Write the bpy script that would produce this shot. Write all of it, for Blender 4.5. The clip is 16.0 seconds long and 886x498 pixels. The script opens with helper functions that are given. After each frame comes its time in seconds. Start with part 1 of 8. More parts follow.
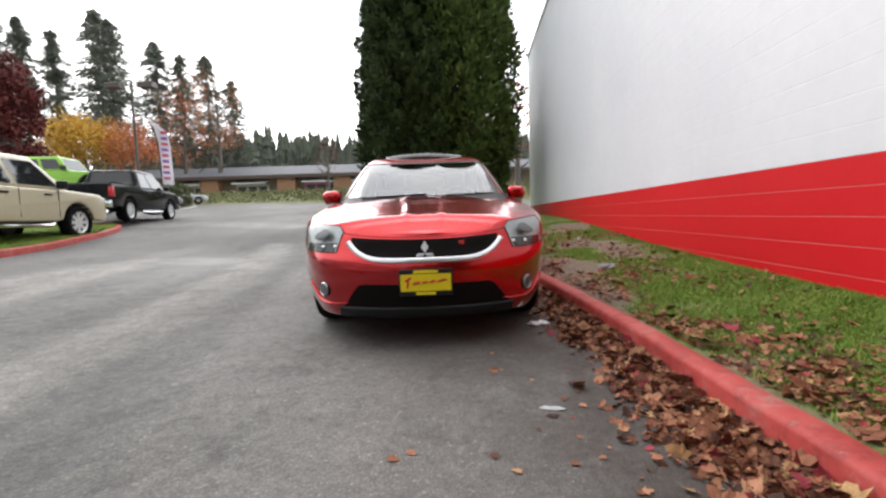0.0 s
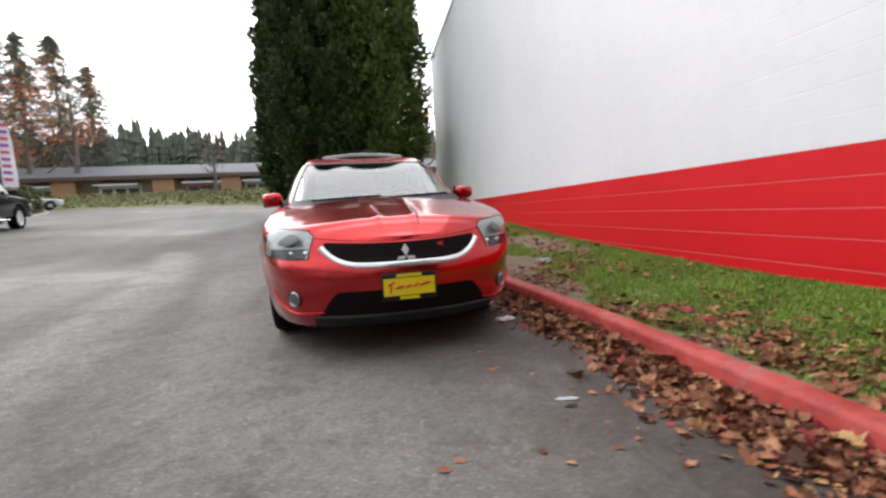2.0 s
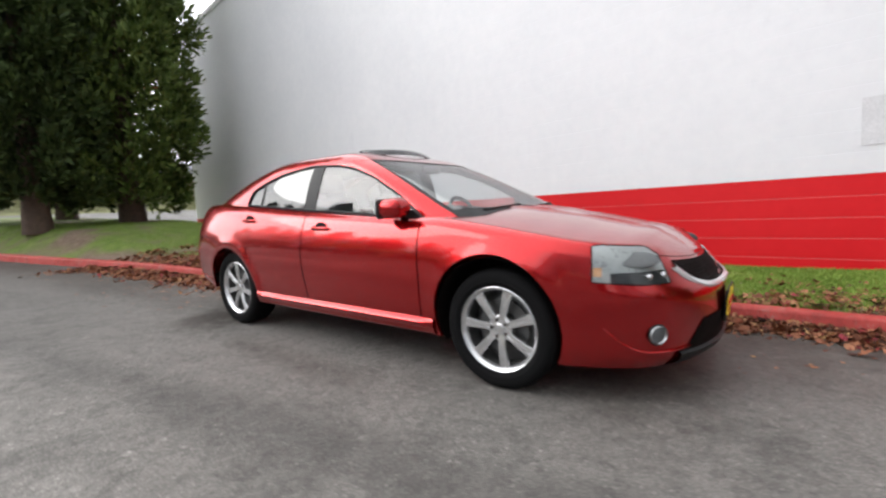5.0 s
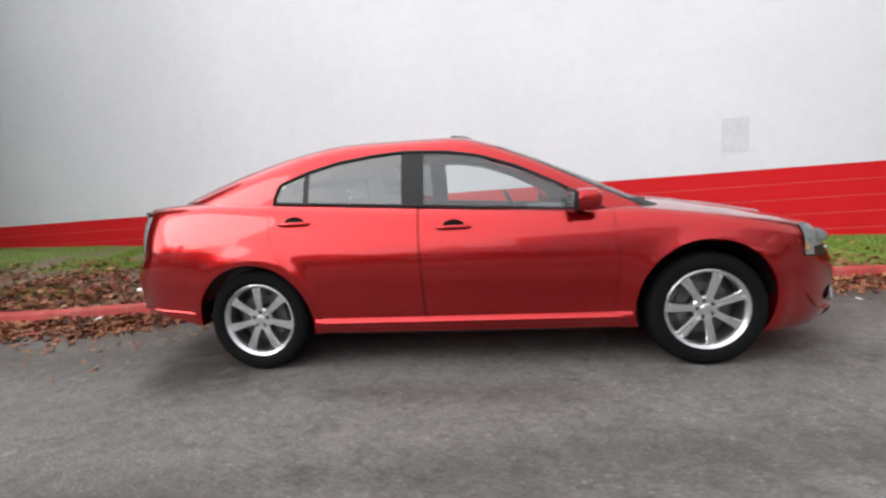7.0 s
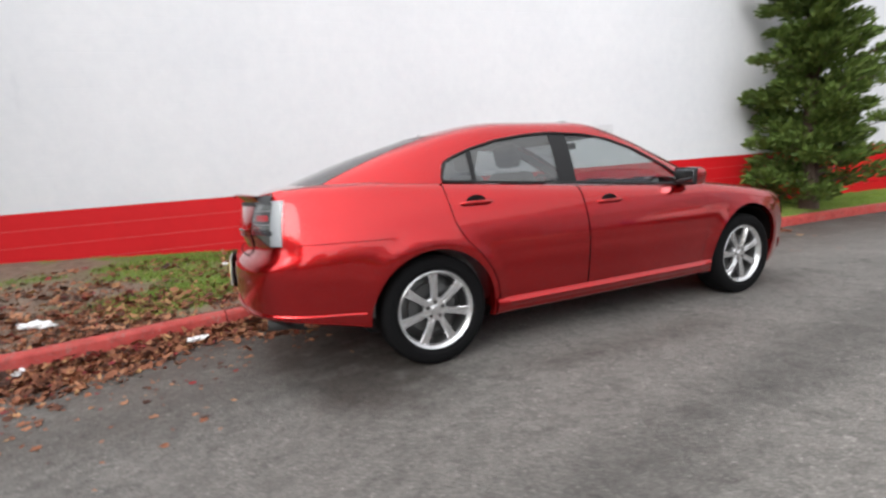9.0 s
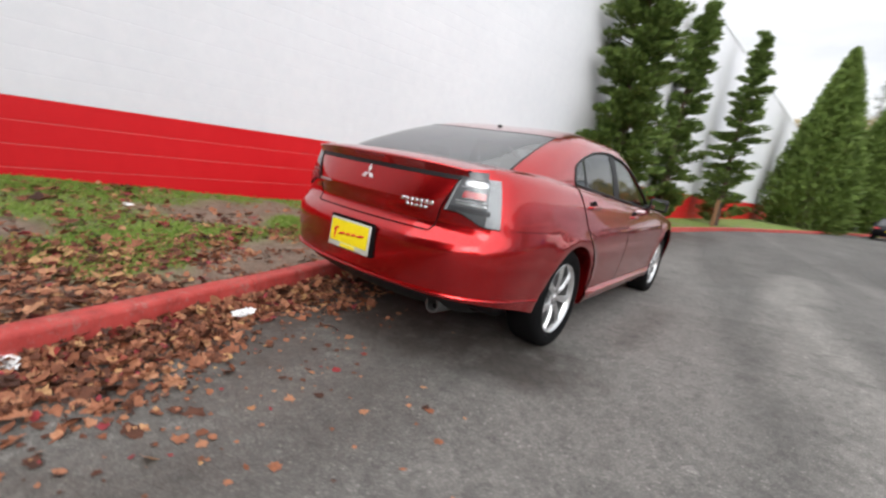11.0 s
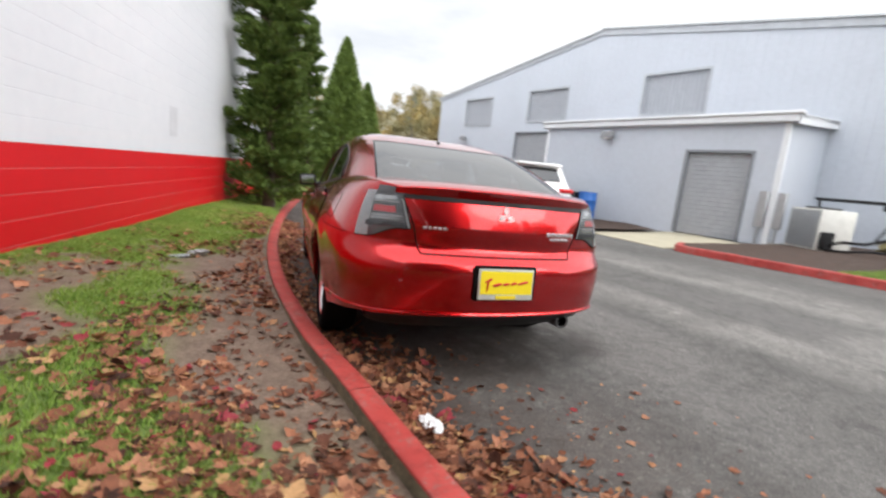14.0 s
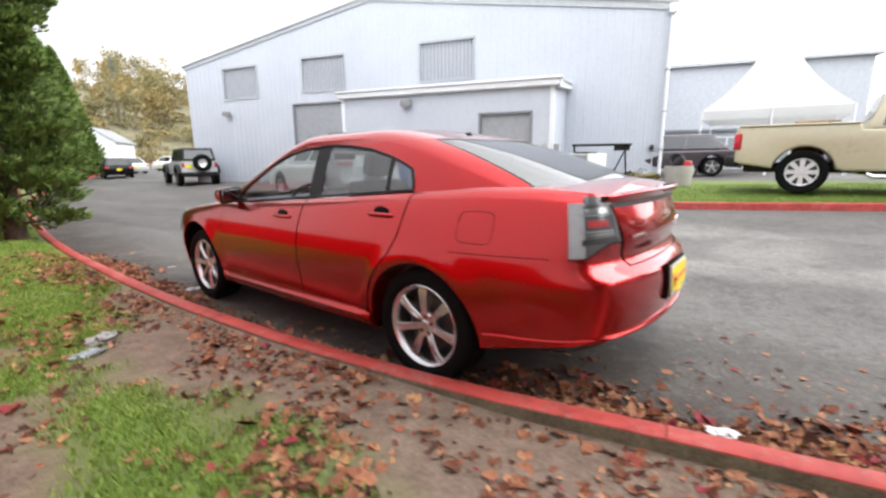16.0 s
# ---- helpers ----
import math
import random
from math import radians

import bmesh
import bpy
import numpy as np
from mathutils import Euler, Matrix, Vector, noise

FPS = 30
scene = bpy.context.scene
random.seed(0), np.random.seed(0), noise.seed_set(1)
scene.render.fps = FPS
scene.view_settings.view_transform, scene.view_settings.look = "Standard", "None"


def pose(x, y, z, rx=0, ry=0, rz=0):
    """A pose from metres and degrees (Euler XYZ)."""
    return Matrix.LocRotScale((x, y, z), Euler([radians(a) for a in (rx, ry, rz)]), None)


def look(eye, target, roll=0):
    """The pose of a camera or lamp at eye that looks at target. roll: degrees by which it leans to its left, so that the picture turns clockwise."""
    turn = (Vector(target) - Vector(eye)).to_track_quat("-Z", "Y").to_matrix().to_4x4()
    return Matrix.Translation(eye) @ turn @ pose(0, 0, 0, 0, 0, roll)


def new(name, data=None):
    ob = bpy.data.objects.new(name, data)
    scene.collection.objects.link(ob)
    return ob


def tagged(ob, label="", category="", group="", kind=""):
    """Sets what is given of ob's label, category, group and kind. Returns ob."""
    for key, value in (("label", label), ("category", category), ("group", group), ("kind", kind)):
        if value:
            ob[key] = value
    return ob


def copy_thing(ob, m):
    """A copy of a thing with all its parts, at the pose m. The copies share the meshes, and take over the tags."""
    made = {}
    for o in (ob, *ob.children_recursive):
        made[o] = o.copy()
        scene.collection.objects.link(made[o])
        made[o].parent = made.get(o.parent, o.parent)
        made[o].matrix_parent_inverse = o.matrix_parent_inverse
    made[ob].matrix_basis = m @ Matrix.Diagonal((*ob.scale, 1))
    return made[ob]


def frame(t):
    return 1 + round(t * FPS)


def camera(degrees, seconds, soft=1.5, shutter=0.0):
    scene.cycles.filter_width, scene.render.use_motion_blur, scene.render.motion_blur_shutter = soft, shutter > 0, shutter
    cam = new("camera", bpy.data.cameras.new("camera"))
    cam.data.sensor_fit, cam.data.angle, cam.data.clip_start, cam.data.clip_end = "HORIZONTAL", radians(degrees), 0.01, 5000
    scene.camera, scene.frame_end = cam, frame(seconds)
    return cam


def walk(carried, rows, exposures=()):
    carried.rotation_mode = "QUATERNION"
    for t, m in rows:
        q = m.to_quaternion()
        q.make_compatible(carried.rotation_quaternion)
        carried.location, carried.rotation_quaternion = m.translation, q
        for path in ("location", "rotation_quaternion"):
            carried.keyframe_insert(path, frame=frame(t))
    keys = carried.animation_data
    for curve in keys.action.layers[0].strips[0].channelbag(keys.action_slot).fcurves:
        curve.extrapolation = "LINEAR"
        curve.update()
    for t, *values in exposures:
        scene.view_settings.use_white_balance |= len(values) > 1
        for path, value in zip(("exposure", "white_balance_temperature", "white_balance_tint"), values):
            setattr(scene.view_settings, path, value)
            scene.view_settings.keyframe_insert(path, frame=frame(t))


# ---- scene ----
cam = camera(90.6, 16.0, 2.4, 0.5)
PATH = [
    (0, (0.03, -5.036, 0.789), (0.091, -3.042, 0.638), -1.9),
    (0.5, (0.024, -5.04, 0.789), (0.103, -3.046, 0.648), -1.4),
    (1, (0.024, -5.037, 0.79), (0.108, -3.045, 0.634), -1.5),
    (1.5, (-0.085, -5.016, 0.802), (0.104, -3.03, 0.657), 1.0),
    (2, (-0.455, -4.932, 0.82), (0.053, -3.005, 0.647), -3.2),
    (2.5, (-0.908, -4.713, 0.826), (-0.335, -2.81, 0.603), -3.1),
    (3, (-1.375, -4.423, 0.851), (-0.438, -2.677, 0.58), -4.0),
    (3.5, (-1.812, -4.01, 0.868), (-0.718, -2.359, 0.586), -1.1),
    (4, (-2.239, -3.576, 0.893), (-0.922, -2.092, 0.635), -4.7),
    (4.2, (-2.375, -3.387, 0.916), (-0.999, -1.957, 0.671), -4.4),
    (6.3, (-3.371, -1.081, 1.046), (-1.473, -0.485, 0.84), -2.3),
    (6.5, (-3.393, -0.824, 1.061), (-1.461, -0.361, 0.829), -2.0),
    (7, (-3.477, -0.194, 1.079), (-1.507, 0.049, 0.836), -4.3),
    (7.5, (-3.463, 0.434, 1.098), (-1.479, 0.474, 0.849), -3.1),
    (8, (-3.422, 1.057, 1.11), (-1.454, 0.831, 0.836), -5.6),
    (8.5, (-3.323, 1.654, 1.125), (-1.419, 1.138, 0.792), -2.5),
    (9, (-3.189, 2.268, 1.13), (-1.366, 1.511, 0.808), -4.6),
    (9.5, (-2.947, 2.808, 1.135), (-1.208, 1.851, 0.886), -2.0),
    (9.7, (-2.83, 3.023, 1.142), (-1.138, 2.002, 0.838), 0.2),
    (11.8, (-1.141, 4.518, 1.17), (-0.384, 2.693, 0.863), 3.3),
    (12, (-0.948, 4.605, 1.161), (-0.285, 2.74, 0.878), 0.3),
    (12.5, (-0.418, 4.767, 1.152), (-0.009, 2.832, 0.852), 0.9),
    (13, (0.095, 4.777, 1.154), (0.183, 2.807, 0.82), 2.8),
    (13.5, (0.636, 4.722, 1.171), (0.273, 2.775, 0.893), 3.5),
    (14, (1.135, 4.496, 1.178), (0.448, 2.645, 0.857), 6.1),
    (14.5, (1.614, 4.205, 1.195), (0.566, 2.545, 0.812), 2.4),
    (15, (2.007, 3.805, 1.216), (0.731, 2.305, 0.867), 3.9),
    (15.5, (2.357, 3.378, 1.262), (0.917, 2.066, 0.809), 0.8),
    (16, (2.582, 2.927, 1.281), (1.063, 1.691, 0.875), -0.5),
]
walk(cam, [(t, look(eye, target, roll)) for t, eye, target, roll in PATH], [(0.0, 1.0), (8.6, 1.0), (9.4, 1.15), (9.7, 1.15), (11.8, 1.05), (13.5, 1.05), (14.5, 1.28), (15.0, 1.34), (16.0, 1.48)])

# ---- light: a bright overcast sky and a weak, wide sun behind the cloud ----
world = bpy.data.worlds.new("sky")
scene.world = world
world.use_nodes = True
wt = world.node_tree
sky = wt.nodes.new("ShaderNodeTexSky")
sky.sky_type, sky.sun_disc = "NISHITA", False
sky.sun_elevation, sky.sun_rotation = radians(32), radians(-35)
sky.air_density, sky.dust_density = 1.0, 2.0
dim = wt.nodes.new("ShaderNodeMix")
dim.data_type, dim.blend_type = "RGBA", "MULTIPLY"
dim.inputs[0].default_value = 1.0
dim.inputs[7].default_value = (0.1, 0.1, 0.1, 1)
wt.links.new(sky.outputs[0], dim.inputs[6])
place = wt.nodes.new("ShaderNodeTexCoord")
flat = wt.nodes.new("ShaderNodeMapping")
flat.inputs["Scale"].default_value = (1.6, 1.6, 5.0)
wt.links.new(place.outputs["Generated"], flat.inputs[0])
cloud = wt.nodes.new("ShaderNodeTexNoise")
cloud.inputs["Scale"].default_value, cloud.inputs["Detail"].default_value, cloud.inputs["Roughness"].default_value = 1.7, 6.0, 0.55
wt.links.new(flat.outputs[0], cloud.inputs["Vector"])
grey = wt.nodes.new("ShaderNodeValToRGB")
for e, (p, c) in zip((grey.color_ramp.elements[0], grey.color_ramp.elements[1], grey.color_ramp.elements.new(0.5)), ((0.32, (0.80, 0.83, 0.88)), (0.72, (1.25, 1.25, 1.24)), (0.5, (1.0, 1.01, 1.03)))):
    e.position, e.color = p, (*c, 1)
wt.links.new(cloud.outputs["Fac"], grey.inputs[0])
cover = wt.nodes.new("ShaderNodeMix")
cover.data_type = "RGBA"
cover.inputs[0].default_value = 0.93
wt.links.new(dim.outputs[2], cover.inputs[6])
wt.links.new(grey.outputs[0], cover.inputs[7])
# the cloud is brighter on the side where the sun stands behind it
axes = wt.nodes.new("ShaderNodeSeparateXYZ")
wt.links.new(place.outputs["Generated"], axes.inputs[0])
span = wt.nodes.new("ShaderNodeMapRange")
span.interpolation_type = "SMOOTHSTEP"
for name, value in (("From Min", -1.0), ("From Max", 1.0), ("To Min", 0.42), ("To Max", 1.35)):
    span.inputs[name].default_value = value
wt.links.new(axes.outputs["Y"], span.inputs["Value"])
side_light = wt.nodes.new("ShaderNodeMix")
side_light.data_type, side_light.blend_type = "RGBA", "MULTIPLY"
side_light.inputs[0].default_value = 1.0
wt.links.new(cover.outputs[2], side_light.inputs[6])
wt.links.new(span.outputs[0], side_light.inputs[7])
wt.links.new(side_light.outputs[2], wt.nodes["Background"].inputs["Color"])
wt.nodes["Background"].inputs["Strength"].default_value = 1.25
sun = new("sun", bpy.data.lights.new("sun", "SUN"))
sun.data.energy, sun.data.angle, sun.data.color = 0.45, radians(30), (1.0, 0.98, 0.95)
sun.matrix_world = look((-17, 24, 20), (0, 0, 0))


# ---- helpers for meshes and materials ----
def interp(x, pts):
    return float(np.interp(x, [p[0] for p in pts], [p[1] for p in pts]))


def smooth_table(pts):
    """The same pairs with a rounded line drawn through them."""
    xs, ys = np.array([p[0] for p in pts]), np.array([p[1] for p in pts])
    m = np.gradient(ys, xs)
    out = []
    for i in range(len(xs) - 1):
        h = xs[i + 1] - xs[i]
        for t in np.linspace(0, 1, 9)[:-1]:
            v = (2 * t ** 3 - 3 * t ** 2 + 1) * ys[i] + (t ** 3 - 2 * t ** 2 + t) * h * m[i] + (3 * t ** 2 - 2 * t ** 3) * ys[i + 1] + (t ** 3 - t ** 2) * h * m[i + 1]
            out.append((xs[i] + h * t, v))
    return out + [(xs[-1], ys[-1])]


def smoothstep(a, b, x):
    t = max(0.0, min(1.0, (x - a) / (b - a)))
    return t * t * (3 - 2 * t)


def part(name, bm, material, parent=None, label="", smooth=40):
    me = bpy.data.meshes.new(name)
    bm.to_mesh(me)
    bm.free()
    me.materials.append(material)
    ob = new(name, me)
    if smooth:
        me.polygons.foreach_set("use_smooth", [True] * len(me.polygons))
        me.set_sharp_from_angle(angle=radians(smooth))
    if parent:
        ob.parent = parent
    if label:
        ob["label"] = label
    return ob


def thing(name, m, label, category, group=""):
    e = new(name)
    e.empty_display_size = 0.1
    e.matrix_world = m
    return tagged(e, label, category, group)


def from_grid(rows, close_u=False, close_v=False, thick=0.0):
    """A sheet of quads from rows of points; thick gives it a back."""
    bm = bmesh.new()
    vs = [[bm.verts.new(p) for p in r] for r in rows]
    n, m = len(rows), len(rows[0])
    for j in range(n if close_v else n - 1):
        for i in range(m if close_u else m - 1):
            q = [vs[j][i], vs[j][(i + 1) % m], vs[(j + 1) % n][(i + 1) % m], vs[(j + 1) % n][i]]
            q = list(dict.fromkeys(q))
            if len(q) > 2:
                try:
                    bm.faces.new(q)
                except ValueError:
                    pass
    bmesh.ops.remove_doubles(bm, verts=bm.verts, dist=1e-5)
    bmesh.ops.recalc_face_normals(bm, faces=bm.faces)
    if thick:
        bmesh.ops.solidify(bm, geom=bm.faces[:], thickness=thick)
    return bm


def outward(bm, centre=(0, 0.3, 0.7)):
    """Turns the faces of an open sheet away from a point."""
    c = Vector(centre)
    bm.normal_update()
    back = [f for f in bm.faces if f.normal.dot(f.calc_center_median() - c) < 0]
    bmesh.ops.reverse_faces(bm, faces=back)
    return bm


def solid_box(p0, p1, bevel=0.0, seg=2):
    bm = bmesh.new()
    bmesh.ops.create_cube(bm, size=1)
    for v in bm.verts:
        v.co = Vector([(a + b) / 2 + c * (b - a) for a, b, c in zip(p0, p1, v.co)])
    if bevel:
        bmesh.ops.bevel(bm, geom=bm.edges[:], offset=bevel, segments=seg, affect="EDGES", profile=0.5)
    return bm


def join_into(bm, other, m=None):
    me = bpy.data.meshes.new("tmp")
    other.to_mesh(me)
    other.free()
    if m is not None:
        me.transform(m)
    bm.from_mesh(me)
    bpy.data.meshes.remove(me)
    return bm


def tube(pts, r, seg=8, cap=True):
    """A round bar along points; r is one radius or one for each point."""
    pts = [Vector(p) for p in pts]
    rs = r if isinstance(r, (list, tuple)) else [r] * len(pts)
    bm = bmesh.new()
    rings, side = [], None
    for i, p in enumerate(pts):
        d = (pts[min(i + 1, len(pts) - 1)] - pts[max(i - 1, 0)]).normalized()
        if side is None:
            side = d.orthogonal().normalized()
        side = (side - d * side.dot(d)).normalized()
        up = d.cross(side)
        rings.append([bm.verts.new(p + rs[i] * (math.cos(a) * side + math.sin(a) * up)) for a in (2 * math.pi * k / seg for k in range(seg))])
    for a, b in zip(rings, rings[1:]):
        for k in range(seg):
            bm.faces.new((a[k], a[(k + 1) % seg], b[(k + 1) % seg], b[k]))
    if cap:
        bm.faces.new(rings[0][::-1])
        bm.faces.new(rings[-1])
    return bm


def lathe(profile, seg=48, axis="X"):
    """Turns (radius, along) pairs round an axis."""
    rows = []
    for k in range(seg):
        a = 2 * math.pi * k / seg
        c, s = math.cos(a), math.sin(a)
        rows.append([{"X": (h, r * c, r * s), "Y": (r * c, h, r * s), "Z": (r * c, r * s, h)}[axis] for r, h in profile])
    return from_grid(rows, close_v=True)


def outline_prism(pts, x0, x1, bevel=0.0):
    """A side outline of (y, z) points made thick along x."""
    bm = bmesh.new()
    f = bm.faces.new([bm.verts.new((x0, y, z)) for y, z in pts])
    r = bmesh.ops.extrude_face_region(bm, geom=[f])
    for v in r["geom"]:
        if isinstance(v, bmesh.types.BMVert):
            v.co.x = x1
    bmesh.ops.recalc_face_normals(bm, faces=bm.faces)
    if bevel:
        bmesh.ops.bevel(bm, geom=bm.edges[:], offset=bevel, segments=2, affect="EDGES", profile=0.5)
    return bm


class Mat:
    """A node material, made step by step."""

    def __init__(self, name, rgb=(0.5, 0.5, 0.5), rough=0.5, metal=0.0, **more):
        self.m = bpy.data.materials.new(name)
        self.m.use_nodes = True
        self.t = self.m.node_tree
        self.b = self.t.nodes["Principled BSDF"]
        self.b.inputs["Base Color"].default_value = (*rgb, 1)
        self.b.inputs["Roughness"].default_value = rough
        self.b.inputs["Metallic"].default_value = metal
        for k, v in more.items():
            self.b.inputs[k.replace("_", " ")].default_value = v
        self.coord = self.t.nodes.new("ShaderNodeTexCoord").outputs["Object"]

    def node(self, kind, **values):
        n = self.t.nodes.new(kind)
        for k, v in values.items():
            n.inputs[k.replace("_", " ")].default_value = v
        return n

    def noise(self, scale, detail=4.0, rough=0.55, coord=None, stretch=None):
        n = self.node("ShaderNodeTexNoise", Scale=scale, Detail=detail, Roughness=rough)
        src = coord or self.coord
        if stretch:
            mp = self.node("ShaderNodeMapping")
            mp.inputs["Scale"].default_value = stretch
            self.t.links.new(src, mp.inputs["Vector"])
            src = mp.outputs[0]
        self.t.links.new(src, n.inputs["Vector"])
        return n.outputs["Fac"]

    def voronoi(self, scale, out="Distance"):
        n = self.node("ShaderNodeTexVoronoi", Scale=scale)
        self.t.links.new(self.coord, n.inputs["Vector"])
        return n.outputs[out]

    def ramp(self, fac, stops):
        n = self.t.nodes.new("ShaderNodeValToRGB")
        e = n.color_ramp.elements
        while len(e) < len(stops):
            e.new(0.5)
        for k, (p, c) in zip(e, stops):
            k.position = p
            k.color = (*c, 1) if isinstance(c, tuple) else (c, c, c, 1)
        self.t.links.new(fac, n.inputs[0])
        return n.outputs[0]

    def mix(self, fac, a, b, mode="MIX"):
        n = self.t.nodes.new("ShaderNodeMix")
        n.data_type, n.blend_type = "RGBA", mode
        for i, v in ((0, fac), (6, a), (7, b)):
            if isinstance(v, bpy.types.NodeSocket):
                self.t.links.new(v, n.inputs[i])
            elif i == 0:
                n.inputs[0].default_value = v
            else:
                n.inputs[i].default_value = (*v, 1)
        return n.outputs[2]

    def set(self, name, out):
        self.t.links.new(out, self.b.inputs[name])
        return self

    def bump(self, height, strength=0.3, dist=0.01):
        n = self.node("ShaderNodeBump", Strength=strength, Distance=dist)
        self.t.links.new(height, n.inputs["Height"])
        self.t.links.new(n.outputs[0], self.b.inputs["Normal"])
        return self

    def random(self):
        return self.t.nodes.new("ShaderNodeObjectInfo").outputs["Random"]

    def island(self):
        return self.t.nodes.new("ShaderNodeNewGeometry").outputs["Random Per Island"]


def plain(name, rgb, rough=0.5, metal=0.0, vary=0.12, scale=6.0, bump=0.0, **more):
    """A surface of one colour with a little wear at two scales."""
    k = Mat(name, rgb, rough, metal, **more)
    f = k.mix(0.5, k.noise(scale), k.noise(scale * 9, 3.0))
    lo, hi = tuple(c * (1 - vary) for c in rgb), tuple(min(1, c * (1 + vary)) for c in rgb)
    k.set("Base Color", k.ramp(f, [(0.35, lo), (0.65, hi)]))
    k.set("Roughness", k.ramp(f, [(0.3, max(0.02, rough * 0.85)), (0.7, min(1, rough * 1.15))]))
    if bump:
        k.bump(k.noise(scale * 12, 5.0), bump, 0.004)
    return k.m


def glass(name, tint, gloss=1.45, rough=0.01):
    """Thin glass: tinted see-through with a reflecting face."""
    m = bpy.data.materials.new(name)
    m.use_nodes = True
    t = m.node_tree
    t.nodes.clear()
    out, mix = t.nodes.new("ShaderNodeOutputMaterial"), t.nodes.new("ShaderNodeMixShader")
    tr, gl, slant = t.nodes.new("ShaderNodeBsdfTransparent"), t.nodes.new("ShaderNodeBsdfGlossy"), t.nodes.new("ShaderNodeLayerWeight")
    tr.inputs[0].default_value = (*tint, 1)
    gl.inputs["Roughness"].default_value = rough
    slant.inputs["Blend"].default_value = 0.5
    steep, lift = t.nodes.new("ShaderNodeMath"), t.nodes.new("ShaderNodeMath")
    steep.operation, lift.operation = "POWER", "MULTIPLY_ADD"
    f0 = ((gloss - 1) / (gloss + 1)) ** 2
    steep.inputs[1].default_value, lift.inputs[1].default_value, lift.inputs[2].default_value = 5.0, 1 - f0, f0
    t.links.new(slant.outputs["Facing"], steep.inputs[0])
    t.links.new(steep.outputs[0], lift.inputs[0])
    t.links.new(lift.outputs[0], mix.inputs[0])
    t.links.new(tr.outputs[0], mix.inputs[1])
    t.links.new(gl.outputs[0], mix.inputs[2])
    t.links.new(mix.outputs[0], out.inputs[0])
    return m


# ---- the red sedan ----
def red_paint():
    k = Mat("pearl_red_paint", (0.42, 0.012, 0.012), 0.24, 0.88, Coat_Weight=1.0, Coat_Roughness=0.03, Coat_IOR=1.45)
    k.set("Base Color", k.mix(k.noise(1.3, 3.0), (0.42, 0.0065, 0.0085), (0.49, 0.009, 0.0115)))
    dust = k.noise(1.5, 3.0)
    k.set("Roughness", k.ramp(dust, [(0.3, 0.22), (0.75, 0.27)]))
    return k.m


PAINT = red_paint()
RUBBER = plain("tyre_rubber", (0.006, 0.006, 0.0065), 0.8, bump=0.1, scale=30, Specular_IOR_Level=0.1)
BLACK = plain("black_plastic", (0.012, 0.012, 0.013), 0.5, scale=20, Specular_IOR_Level=0.3)
SEAM = plain("dark_seam", (0.006, 0.004, 0.004), 0.8, Specular_IOR_Level=0.1)
CHROME = plain("chrome", (0.75, 0.76, 0.78), 0.12, 1.0, vary=0.05)
DULL_BADGE = plain("dull_badge_metal", (0.4, 0.37, 0.36), 0.3, 0.7)
EMBLEM = plain("white_chrome", (0.88, 0.88, 0.89), 0.2, Coat_Weight=1.0, vary=0.03)
BRIGHT = plain("bright_satin_chrome", (0.78, 0.79, 0.81), 0.25, 0.35, vary=0.04)
ALLOY = plain("silver_alloy", (0.66, 0.66, 0.67), 0.24, 0.85, vary=0.06, scale=25)
DARK_METAL = plain("dark_brake_metal", (0.12, 0.12, 0.12), 0.5, 0.8)
SIDE_GLASS = glass("tinted_side_glass", (0.22, 0.24, 0.245), 2.35)
FRONT_GLASS = glass("windscreen_glass", (0.7, 0.74, 0.74), 2.3)
FRONT_SIDE_GLASS = glass("clear_side_glass", (0.72, 0.76, 0.77), 1.95)
OPEN_GLASS = glass("untinted_side_glass", (0.9, 0.92, 0.92), 1.3)
REAR_GLASS = glass("tinted_rear_glass", (0.16, 0.17, 0.18), 3.4)
LAMP_GLASS = glass("clear_lamp_glass", (0.93, 0.94, 0.94), 1.42)
CLOTH = plain("grey_seat_cloth", (0.15, 0.15, 0.155), 0.9, scale=60, bump=0.2)
RED_LENS = plain("red_lens", (0.45, 0.06, 0.07), 0.15, Coat_Weight=0.8)
AMBER_LENS = plain("amber_lens", (0.72, 0.4, 0.2), 0.2, Coat_Weight=0.8)
SMOKE = plain("smoked_lamp_bezel", (0.10, 0.105, 0.11), 0.25, 0.3)
PLATE_YELLOW = plain("yellow_plate", (0.85, 0.68, 0.01), 0.4, scale=30, vary=0.05)
GREY_FRAME = plain("pale_plate_frame", (0.5, 0.5, 0.46), 0.4, 0.2)
SCRIPT_RED = plain("red_script", (0.55, 0.02, 0.01), 0.5)

PLAN = [(0, -2.345), (0.2, -2.334), (0.4, -2.292), (0.55, -2.23), (0.69, -2.13), (0.805, -1.97), (0.872, -1.78), (0.897, -1.55),
        (0.903, -1.2), (0.905, -0.8), (0.907, 0.0), (0.907, 0.8), (0.905, 1.3), (0.895, 1.7), (0.872, 1.95), (0.83, 2.13),
        (0.74, 2.27), (0.6, 2.35), (0.4, 2.405), (0.2, 2.43), (0, 2.437)]
PLAN_S = [0.0]
for _a, _b in zip(PLAN, PLAN[1:]):
    PLAN_S.append(PLAN_S[-1] + math.hypot(_b[0] - _a[0], _b[1] - _a[1]))
S_END = PLAN_S[-1]


